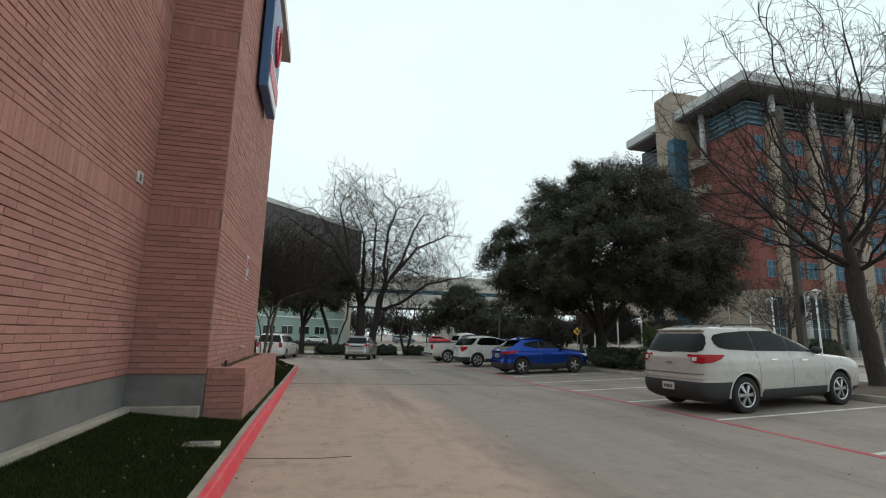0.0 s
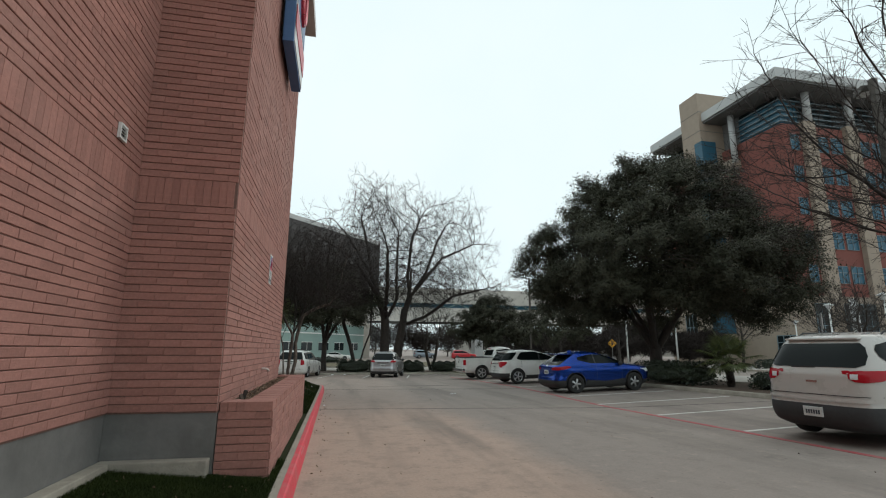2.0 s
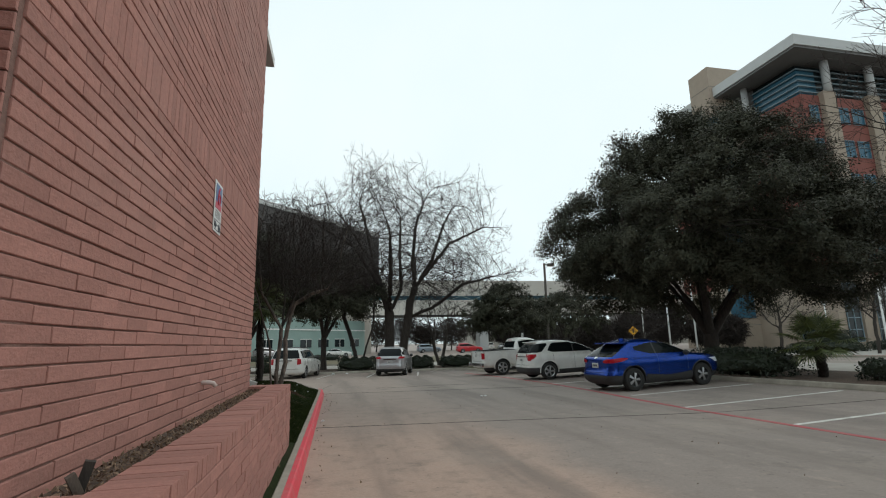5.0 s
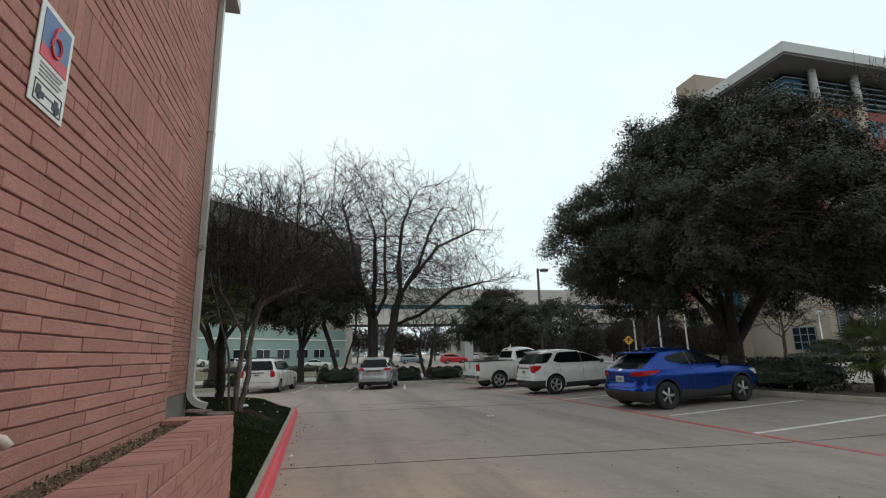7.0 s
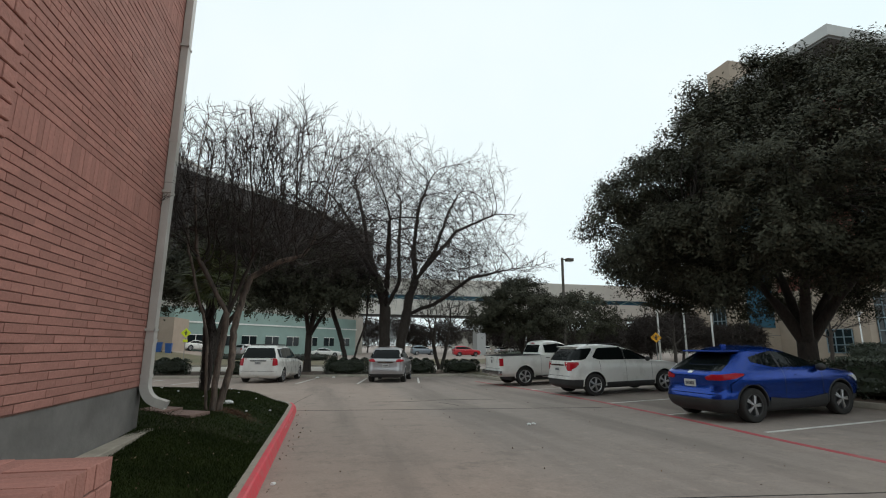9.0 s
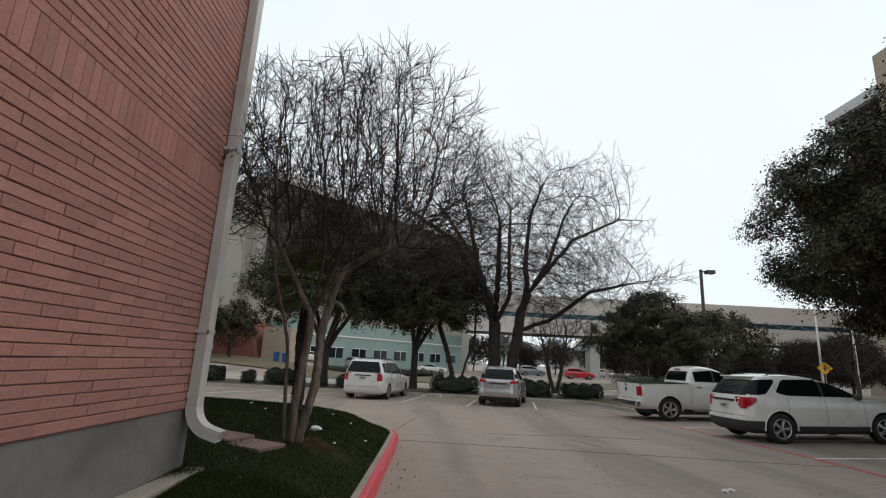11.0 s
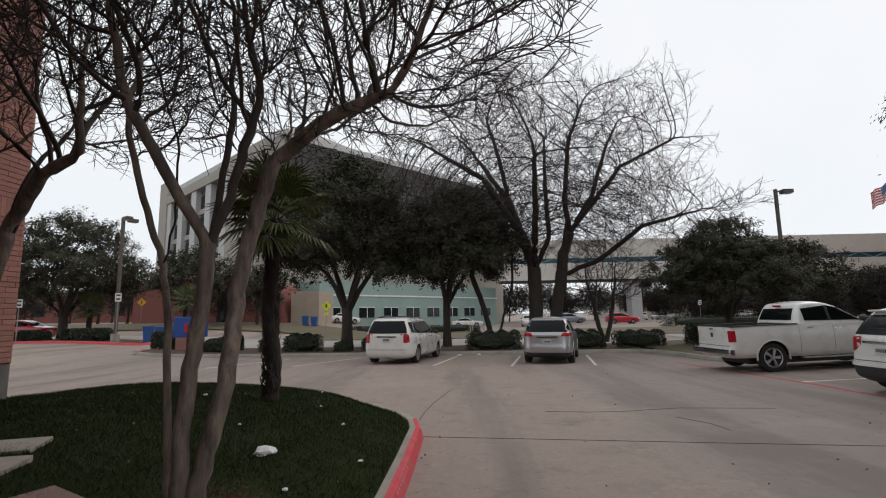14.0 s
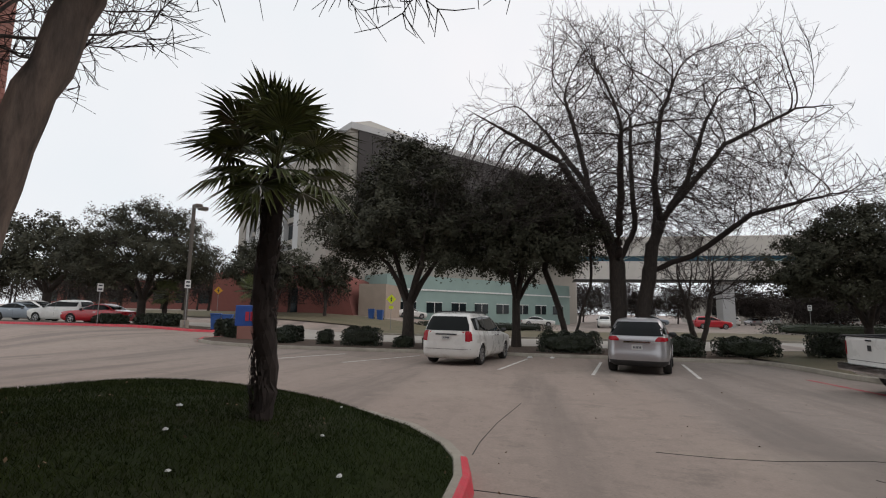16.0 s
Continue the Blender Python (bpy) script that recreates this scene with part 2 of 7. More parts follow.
# ---- ground ----
def paving_material():
    m = bpy.data.materials.new("stained_concrete_paving")
    m.use_nodes = True
    n, l = m.node_tree.nodes, m.node_tree.links
    bsdf = n["Principled BSDF"]
    co = n.new("ShaderNodeTexCoord")

    def noise_of(scale, detail, rough=0.6, stretch=None):
        t = n.new("ShaderNodeTexNoise")
        t.inputs["Scale"].default_value, t.inputs["Detail"].default_value, t.inputs["Roughness"].default_value = scale, detail, rough
        if stretch:
            mp = n.new("ShaderNodeMapping")
            mp.inputs["Scale"].default_value = stretch
            l.new(co.outputs["Object"], mp.inputs["Vector"])
            l.new(mp.outputs[0], t.inputs["Vector"])
        else:
            l.new(co.outputs["Object"], t.inputs["Vector"])
        return t.outputs["Fac"]

    def ramp(fac, lo, hi, c0, c1):
        r = n.new("ShaderNodeValToRGB")
        r.color_ramp.elements[0].position, r.color_ramp.elements[1].position = lo, hi
        r.color_ramp.elements[0].color, r.color_ramp.elements[1].color = (*c0, 1), (*c1, 1)
        l.new(fac, r.inputs["Fac"])
        return r.outputs["Color"]

    def mix(fac, a, b):
        x = n.new("ShaderNodeMix")
        x.data_type = "RGBA"
        l.new(fac, x.inputs["Factor"])
        for sock, v in (("A", a), ("B", b)):
            if isinstance(v, tuple):
                x.inputs[sock].default_value = (*v, 1)
            else:
                l.new(v, x.inputs[sock])
        return x.outputs["Result"]

    def span(fac, lo, hi, top=1.0):
        r = n.new("ShaderNodeMapRange")
        r.interpolation_type = "SMOOTHSTEP"
        r.inputs["From Min"].default_value, r.inputs["From Max"].default_value, r.inputs["To Max"].default_value = lo, hi, top
        l.new(fac, r.inputs["Value"])
        return r.outputs[0]

    fine = noise_of(30, 6, 0.7)
    tan = ramp(fine, 0.3, 0.7, (0.369, 0.259, 0.202), (0.467, 0.330, 0.262))
    grey = ramp(fine, 0.3, 0.7, (0.236, 0.192, 0.167), (0.299, 0.244, 0.213))
    sep = n.new("ShaderNodeSeparateXYZ")
    l.new(co.outputs["Object"], sep.inputs[0])
    wav = noise_of(0.35, 4)
    add = n.new("ShaderNodeMath")
    add.operation = "MULTIPLY_ADD"
    l.new(wav, add.inputs[0])
    add.inputs[1].default_value = 1.6
    l.new(sep.outputs["X"], add.inputs[2])
    colour = mix(span(add.outputs[0], 2.7, 3.9), tan, grey)
    # the run beyond the bay is greyer
    far_y = n.new("ShaderNodeMath")
    far_y.operation = "MULTIPLY_ADD"
    l.new(noise_of(0.3, 3), far_y.inputs[0])
    far_y.inputs[1].default_value = 6
    l.new(sep.outputs["Y"], far_y.inputs[2])
    colour = mix(span(far_y.outputs[0], 15, 22, 0.75), colour, grey)
    # mottled blotches a hand to a stride across
    colour = mix(span(noise_of(2.6, 6, 0.75), 0.47, 0.66, 0.4), colour, (0.194, 0.158, 0.136))
    colour = mix(span(noise_of(4.2, 5, 0.7), 0.55, 0.68, 0.35), colour, (0.410, 0.320, 0.262))
    # worn tyre lanes, broad stains and small spots
    lanes = noise_of(0.5, 5, 0.6, (1.2, 0.12, 1))
    colour = mix(span(lanes, 0.46, 0.66, 0.72), colour, (0.163, 0.133, 0.116))
    colour = mix(span(noise_of(0.22, 6, 0.65), 0.52, 0.7, 0.4), colour, (0.378, 0.305, 0.252))
    colour = mix(span(noise_of(1.1, 6, 0.75), 0.55, 0.7, 0.5), colour, (0.147, 0.123, 0.107))
    colour = mix(span(noise_of(9, 4, 0.75), 0.62, 0.70, 0.55), colour, (0.105, 0.089, 0.078))
    l.new(colour, bsdf.inputs["Base Color"])
    bsdf.inputs["Roughness"].default_value = 0.85
    bp = n.new("ShaderNodeBump")
    bp.inputs["Strength"].default_value, bp.inputs["Distance"].default_value = 0.25, 0.006
    l.new(noise_of(90, 4), bp.inputs["Height"])
    l.new(bp.outputs[0], bsdf.inputs["Normal"])
    return m


PAVING = paving_material()
ROAD_CONC = mat("pale_road_concrete", (0.37, 0.34, 0.30), (0.31, 0.285, 0.25), scale=1.5, rough=0.85, stain=(0.24, 0.22, 0.2), stain_scale=0.2, stain_amount=0.6)
DRY_GRASS = mat("dry_brown_grass", (0.16, 0.125, 0.075), (0.10, 0.085, 0.05), scale=5, rough=0.95, bump=0.6, stain=(0.07, 0.08, 0.035), stain_scale=0.3, stain_amount=0.7)


def steps(*knots):
    out = []
    for a, b, s in knots:
        n = max(1, round((b - a) / s))
        out += [a + (b - a) * i / n for i in range(n)]
    return out + [knots[-1][1]]


sheet("ground", steps((-1600, -60, 300), (-60, -28, 8), (-28, -12, 1.0), (-12, 20, 0.8), (20, 80, 8), (80, 1600, 300)), steps((-400, -20, 80), (-20, 72, 1.0), (72, 132, 10), (130, 2600, 400)), 0.0, PAVING, label="stained tan and grey concrete paving of a drive", category="ground")
sheet("road_1", steps((-120, -28, 10), (-28, -12, 1.0), (-12, 40, 4), (40, 200, 20)), steps((47.0, 57.0, 1.0)), 0.012, ROAD_CONC, label="pale concrete street beyond the parking row", category="road")
sheet("road_2", steps((17.6, 26.5, 1.5)), steps((-60, 10, 8), (10, 46.9, 2)), 0.012, ROAD_CONC, label="pale concrete street beside the planted median", category="road")
sheet("verge_1", steps((-14, 34, 3)), steps((57.2, 72, 3)), 0.10, DRY_GRASS, label="strip of dry brown grass with a low kerb", category="ground")
sheet("verge_2", steps((-90, -28, 8), (-28, -14, 1.0)), steps((62, 72, 1.0)), 0.10, DRY_GRASS, label="strip of dry brown grass beside the street", category="ground")


# ---- kerb and lawn ----
# plan line of the kerb's road face: along the drive, then round the end of the lawn
KERB_LINE = [(-0.75, -6 + i) for i in range(30)] + [(-0.76, 23.7), (-0.77, 24.5), (-0.88, 25.1), (-1.15, 25.7), (-1.75, 26.5), (-2.6, 27.2), (-3.6, 27.75), (-4.8, 28.2), (-6.0, 28.4), (-7.0, 28.25), (-7.8, 27.7), (-8.3, 26.8), (-8.4, 26.3)]


def offset_line(pts, d):
    out = []
    for i, p in enumerate(pts):
        a, b = Vector(pts[max(i - 1, 0)]), Vector(pts[min(i + 1, len(pts) - 1)])
        t = (b - a).normalized()
        out.append((p[0] - t.y * d, p[1] + t.x * d))
    return out


def profile_along(bm, pts, prof):
    """Sweep a profile of (offset to the left, height over the paving) along plan points."""
    lines = [(offset_line(pts, o), h) for o, h in prof]
    rows = [[bm.verts.new((q[i][0], q[i][1], ground_z(*q[i]) + h)) for q, h in lines] for i in range(len(pts))]
    for a, b in zip(rows, rows[1:]):
        for k in range(len(prof) - 1):
            bm.faces.new((a[k], b[k], b[k + 1], a[k + 1]))
    bm.faces.new(rows[0])
    bm.faces.new(list(reversed(rows[-1])))
    return bm


kerb = link_mesh("kerb", profile_along(bmesh.new(), KERB_LINE, [(-0.0, -0.05), (0.0, 0.03), (0.03, 0.14), (0.045, 0.155), (0.17, 0.16), (0.18, 0.15), (0.18, -0.05)]), KERB_CONC)
tagged(kerb, "weathered tan concrete kerb along the lawn", "kerb", "", "structure")
RED_END = 33
red = part("red_paint", profile_along(bmesh.new(), KERB_LINE[:RED_END], [(-0.012, 0.004), (-0.004, 0.03), (0.026, 0.143), (0.043, 0.159), (0.095, 0.162), (0.096, 0.158)]), RED_PAINT, kerb, "red painted fire lane face with faded lettering")


def lawn_height(x, y):
    """A strip that rises to the wall, then a low mound round the trees."""
    strip_rise = 0.17 * min(1.0, max(0.0, (-0.93 - x) / 1.65))
    if y < 17.5:
        return 0.145 + strip_rise
    d = min(math.hypot(x - px, y - py) for px, py in KERB_FINE) - 0.18
    mound = 0.30 * ease(d / 0.95) + 0.12 * ease((d - 0.8) / 2.2)
    k = ease((y - 17.5) / 3)
    return 0.145 + strip_rise * (1 - k) + mound * k


KERB_FINE = []
for (ax, ay), (bx, by) in zip(KERB_LINE, KERB_LINE[1:]):
    if by > 16:
        KERB_FINE += [(ax + (bx - ax) * i / 3, ay + (by - ay) * i / 3) for i in range(3)]


def lawn_edge(y):
    """Inner side of the kerb, as x at y, along the drive and round the tip."""
    q = offset_line(KERB_LINE, 0.175)
    for (ax, ay), (bx, by) in zip(q, q[1:]):
        if ay <= y <= by and by > ay:
            return ax + (bx - ax) * (y - ay) / (by - ay)
    return None


def lawn_back(y):
    rows = ((-99, -2.7), (8, -2.7), (19.0, -2.7), (19.2, -7.08), (24.85, -7.08), (24.9, -8.3), (26.3, -8.24), (26.9, -8.1), (27.6, -7.65), (28.05, -7.0), (28.2, -6.4), (99, -6.0))
    for (a, p), (b, q) in zip(rows, rows[1:]):
        if a <= y <= b:
            return p + (q - p) * (y - a) / (b - a)


def lawn():
    ys = steps((-6, 19, 0.5), (19, 19.2, 0.2), (19.2, 28.2, 0.2))
    verts, faces, n = [], [], 28
    for y in ys:
        e = lawn_edge(y)
        e = e if e is not None else -8.0
        for i in range(n + 1):
            x = e + (lawn_back(y) - e) * (i / n) ** 1.3
            verts.append((x, y, ground_z(x, y) + lawn_height(x, y) + 0.012 * noise.noise((x * 1.5, y * 1.5, 0))))
    for j in range(len(ys) - 1):
        for i in range(n):
            faces.append((j * (n + 1) + i + 1, j * (n + 1) + i, (j + 1) * (n + 1) + i, (j + 1) * (n + 1) + i + 1))
    ob = data_mesh("lawn", verts, faces, GRASS_SOIL, smooth=True)
    return tagged(ob, "short dark green winter lawn with bare patches", "lawn", "", "structure")


lawn()

# lines and joints
LINE_X = [(7.35, -6), (7.35, 5), (7.35, 16), (7.5, 18.5), (7.75, 21), (7.95, 25), (7.85, 29.5), (7.6, 33), (7.4, 36)]
tagged(link_mesh("painted_line", strip(bmesh.new(), LINE_X, 0.13, 0.002), RED_LINE), "worn red fire lane line on the paving", "line", "", "structure")
for i, y in enumerate([-0.2, 2.6, 5.35, 8.1, 10.9, 13.6, 16.4, 19.2, 21.9, 24.6, 27.3, 30.0, 32.7]):
    x0 = 7.45 if y < 17 else 7.9
    tagged(link_mesh("bay_line", strip(bmesh.new(), [(x0, y), (12.35, y + 0.35)], 0.10, 0.002), WHITE_LINE), "worn white parking bay line", "line", "parking bay lines", "structure")
for x0, y0, x1, y1 in ((1.38, 35.0, 2.2, 39.9), (4.3, 35.1, 5.15, 40.0), (-1.4, 35.5, -0.6, 40.2), (-6.7, 35.9, -5.0, 39.9), (-9.8, 35.5, -8.1, 39.6)):
    tagged(link_mesh("bay_line", strip(bmesh.new(), [(x0, y0), (x1, y1)], 0.10, 0.002), WHITE_LINE), "worn white parking bay line", "line", "parking bay lines", "structure")
for pts in ([(-0.73, 6.44), (0.1, 6.31), (0.5, 6.35)], [(-0.94, 25.74), (-0.92, 26.4), (-0.8, 27.6), (-0.5, 29.5)], [(1.2, 26.45), (1.9, 26.36), (2.5, 26.4), (3.6, 26.7), (5.2, 26.6)], [(3.2, 25.9), (3.5, 25.35), (3.55, 24.9)], [(-0.73, 16.45), (2.5, 16.1), (8.9, 15.25), (12.4, 15.0)], [(-0.78, 24.6), (3, 24.2), (8, 23.7)]):
    tagged(link_mesh("paving_joint", strip(bmesh.new(), pts, 0.016 if pts[0][1] == 16.45 else 0.009, 0.001), JOINT), "dark joint or crack in the concrete paving", "joint", "", "structure")


# ---- the brick building beside the drive ----
COURSE, MODULE, BASE_Z, EAVE_Z = 0.0813, 0.305, 0.83, 9.3
BANDS = (27, 62)  # soldier bands start at these courses


def course_rows():
    """z, height and whether the course stands on end."""
    z, i, out = BASE_Z, 0, []
    while z < EAVE_Z - 0.05:
        if i in BANDS:
            out.append((z, MODULE, True))
            z += MODULE
        else:
            out.append((z, COURSE, False))
            z += COURSE
        i += 1
    return out


BRICK_MESHES = {}


def brick_shape(w, h, d=0.05):
    """One brick that looks along -y, its face in the plane y = 0, with worn edges. Base at the origin's height."""
    key = (round(w, 3), round(h, 3))
    if key not in BRICK_MESHES:
        e = 0.004
        g = 0.0018
        v = [(0, e, 0), (w, e, 0), (w, e, h), (0, e, h), (g, 0, e), (w - g, 0, e), (w - g, 0, h - e), (g, 0, h - e), (0, d, 0), (w, d, 0), (w, d, h), (0, d, h)]
        f = [(4, 5, 6, 7), (0, 1, 5, 4), (1, 2, 6, 5), (2, 3, 7, 6), (3, 0, 4, 7), (8, 9, 1, 0), (9, 10, 2, 1), (10, 11, 3, 2), (11, 8, 0, 3)]
        BRICK_MESHES[key] = (v, f)
    return BRICK_MESHES[key]


SHARED = {}


def lay_bricks(wall, length, rows, near, seed, shift=0.0, gap_x=0.0013, gap_z=0.0085):
    """Bricks on a wall whose outer face is the plane y = 0 of its own frame, from x = 0 to length. near(x, z): bricks that are objects of their own."""
    rnd = random.Random(seed)
    verts, faces, singles = [], [], 0
    for k, (z, h, soldier) in enumerate(rows):
        w = COURSE if soldier else MODULE
        x = 0.0 if soldier else (-(k % 2) * w / 2 - shift)
        while x < length - 0.012:
            a, b = max(x, 0), min(x + w, length)
            x += w
            if b - a < 0.03:
                continue
            bw, bh = b - a - gap_x, h - gap_z * (0.7 if soldier else rnd.choice((0.75, 0.9, 1.0, 1.2)))
            out = rnd.uniform(-0.0012, 0.0012) if soldier else rnd.uniform(-0.0035, 0.0035)
            v, f = brick_shape(bw, bh)
            if near(a, z) and singles < 300 and bw > 0.07:
                singles += 1
                key = (round(bw, 3), round(bh, 3))
                if key not in SHARED:
                    me = bpy.data.meshes.new("brick")
                    me.from_pydata(v, [], f)
                    me.materials.append(BRICK)
                    SHARED[key] = me
                ob = new("brick", SHARED[key])
                ob.parent = wall
                ob.location = (a + gap_x / 2, out - 0.008, z + gap_z / 2)
                ob.rotation_euler = (rnd.uniform(-0.02, 0.02), rnd.uniform(-0.006, 0.006), rnd.uniform(-0.004, 0.004))
            else:
                n = len(verts)
                verts += [(a + gap_x / 2 + p[0], p[1] + out - 0.008, z + gap_z / 2 + p[2]) for p in v]
                faces += [tuple(n + i for i in q) for q in f]
    if verts:
        ob = data_mesh("brickwork", verts, faces, BRICK, wall)
        ob["kind"] = "stuff"


def brick_wall(name, m, length, depth, near, seed, label, rows=None, base=True, top=EAVE_Z, shift=0.0, z0=-0.8):
    """A wall of mortar with bricks on its face. Its frame: x along the face, y into the wall."""
    bm = bmesh.new()
    box(bm, 0, length, 0.004, depth, (BASE_Z - 0.01) if base else z0, top)
    wall = link_mesh(name, bm, MORTAR)
    wall.matrix_world = m
    tagged(wall, label, "wall", "", "structure")
    if base:
        part("concrete_base", boxes((0, length, 0.012, depth, z0, BASE_Z - 0.008)), CONCRETE_GREY, wall, "grey painted concrete base")
    PENDING.append((wall, length, rows or course_rows(), near, seed, shift))
    return wall


PENDING = []
WALL_X, BAY_X = -2.60, -1.57
# faces that look along +x: frame x runs along +y, frame y along -x
face_east = lambda x, y: pose(x, y, 0, 0, 0, 90)
brick_wall("wall_recess", face_east(WALL_X, -6.0), 14.08, 0.3, lambda x, z: x > 10.6 and z < 2.6, 1, "pinkish red brick wall with a soldier course band", shift=0.1)
brick_wall("wall_pilaster", pose(WALL_X - 0.3, 8.08, 0), BAY_X - WALL_X + 0.3, 0.3, lambda x, z: x > 0.3 and z < 6.2, 2, "pinkish red brick return of a projecting bay")
brick_wall("wall_bay", face_east(BAY_X, 8.11), 5.59, 0.3, lambda x, z: z < 2.6, 3, "pinkish red brick face of a projecting bay", shift=0.15)
brick_wall("wall_setback", face_east(WALL_X, 13.7), 5.43, 0.3, lambda x, z: x > 1.5 and z < 3.2, 4, "pinkish red brick wall with a downspout at its corner")
brick_wall("wall_wing", face_east(-7.1, 19.3), 5.55, 0.3, lambda x, z: x > 2 and z < 2.6, 5, "pinkish red brick wall of a further wing")
for nm, b in (("wall_bay_return", (WALL_X - 0.3, BAY_X - 0.02, 13.42, 13.7, -0.8, EAVE_Z)), ("wall_corner_return", (-7.4, WALL_X - 0.02, 18.85, 19.125, -0.8, EAVE_Z)), ("wall_wing_end", (-20, -7.12, 24.57, 24.84, -0.8, EAVE_Z)), ("wall_back", (-20.3, -20, -6.3, 24.85, -0.8, EAVE_Z)), ("wall_rear", (-20, -2.92, -6.3, -6.02, -0.8, EAVE_Z))):
    tagged(link_mesh(nm, boxes(b), BRICK), "plain brick wall that closes the building", "wall", "", "structure")
tagged(link_mesh("roof", boxes((-20.3, WALL_X + 0.35, -6.3, 19.6, EAVE_Z, EAVE_Z + 0.25), (-20.3, -6.75, 19.6, 25.2, EAVE_Z, EAVE_Z + 0.25), (-3, BAY_X + 0.3, 7.8, 14.0, EAVE_Z + 0.002, EAVE_Z + 0.248)), GUTTER), "grey-white boxed eave and flat roof", "roof", "", "structure")
# ledge at the foot of the walls
ledge = link_mesh("footing_ledge", boxes((WALL_X + 0.001, WALL_X + 0.14, -6, 7.93, -0.3, 0.385), (WALL_X + 0.001, BAY_X - 0.02, 7.93, 8.085, -0.3, 0.385), (WALL_X + 0.001, WALL_X + 0.2, 14.0, 19.3, -0.4, 0.25), bevel=0.012), KERB_CONC)
tagged(ledge, "rough concrete ledge at the foot of the wall", "ledge", "", "structure")

# planter in front of the bay
PL_X, PL_Y0, PL_Y1, PL_Z = -1.02, 8.13, 13.85, 0.92
planter = thing("brick_planter", pose(0, 0, 0), "long pinkish brick planter with a rowlock coping", "planter")
pl_rows = [(PL_Z - 0.10 - COURSE * (i + 1), COURSE, False) for i in range(12)][::-1]
part("core", boxes((PL_X - 0.29, PL_X - 0.014, PL_Y0 + 0.014, PL_Y1 - 0.014, -0.5, PL_Z - 0.1), (BAY_X + 0.006, PL_X - 0.29, PL_Y0 + 0.014, PL_Y0 + 0.29, -0.5, PL_Z - 0.1), (BAY_X - 0.3, PL_X - 0.29, PL_Y1 - 0.29, PL_Y1 - 0.014, -0.5, PL_Z - 0.1)), MORTAR, planter)
for nm, m, ln, sd in (("long_face", face_east(PL_X, PL_Y0), PL_Y1 - PL_Y0, 21), ("end_face", pose(BAY_X + 0.008, PL_Y0, 0), PL_X - BAY_X - 0.022, 22)):
    skin = part(nm, boxes((0.004, ln - 0.004, 0.006, 0.013, -0.3, PL_Z - 0.1)), MORTAR, planter)
    skin.matrix_world = m
    PENDING.append((skin, ln, pl_rows, (lambda x, z: True), sd, 0.08))
rw = random.Random(5)
cop = boxes((-0.145, 0.145, 0.001, 0.0795, 0, 0.098), bevel=0.003)
cop_me = link_mesh("coping_brick", cop, BRICK, planter)
for i in range(70):
    y = PL_Y0 - 0.004 + i * 0.0817
    ob = cop_me if i == 0 else new("coping_brick", cop_me.data)
    ob.parent = planter
    ob.location = (PL_X - 0.145 + rw.uniform(-0.003, 0.003), y, PL_Z - 0.1 + rw.uniform(-0.002, 0.003))
for i in range(3):
    for y, nmx in ((PL_Y0 + 0.145, 4), (PL_Y1 - 0.145, 6)):
        ob = new("coping_brick", cop_me.data)
        ob.parent = planter
        ob.rotation_euler = (0, 0, radians(90))
        ob.location = (PL_X - 0.29 - i * 0.0817, y, PL_Z - 0.1 + rw.uniform(-0.002, 0.003))
soil = link_mesh("planter_soil", boxes((BAY_X + 0.005, PL_X - 0.29, PL_Y0 + 0.29, PL_Y1 - 0.29, 0.2, PL_Z - 0.05)), MULCH)
tagged(soil, "bare dark soil in the brick planter", "soil")


# ---- trees ----
def limbs_mesh(name, limbs, sides, material, parent, label=""):
    verts, faces = [], []
    for level, pts, rad in limbs:
        s = sides[min(level, len(sides) - 1)]
        ring0 = None
        for i, p in enumerate(pts):
            d = (pts[min(i + 1, len(pts) - 1)] - pts[max(i - 1, 0)]).normalized()
            a = d.orthogonal().normalized()
            b = d.cross(a)
            start = len(verts)
            for k in range(s):
                t = 2 * math.pi * k / s
                verts.append(tuple(p + (a * math.cos(t) + b * math.sin(t)) * rad[i]))
            if ring0 is not None:
                faces += [(ring0 + k, ring0 + (k + 1) % s, start + (k + 1) % s, start + k) for k in range(s)]
            ring0 = start
        faces.append(tuple(ring0 + k for k in range(s)))
    return data_mesh(name, verts, faces, material, parent, label, smooth=True)


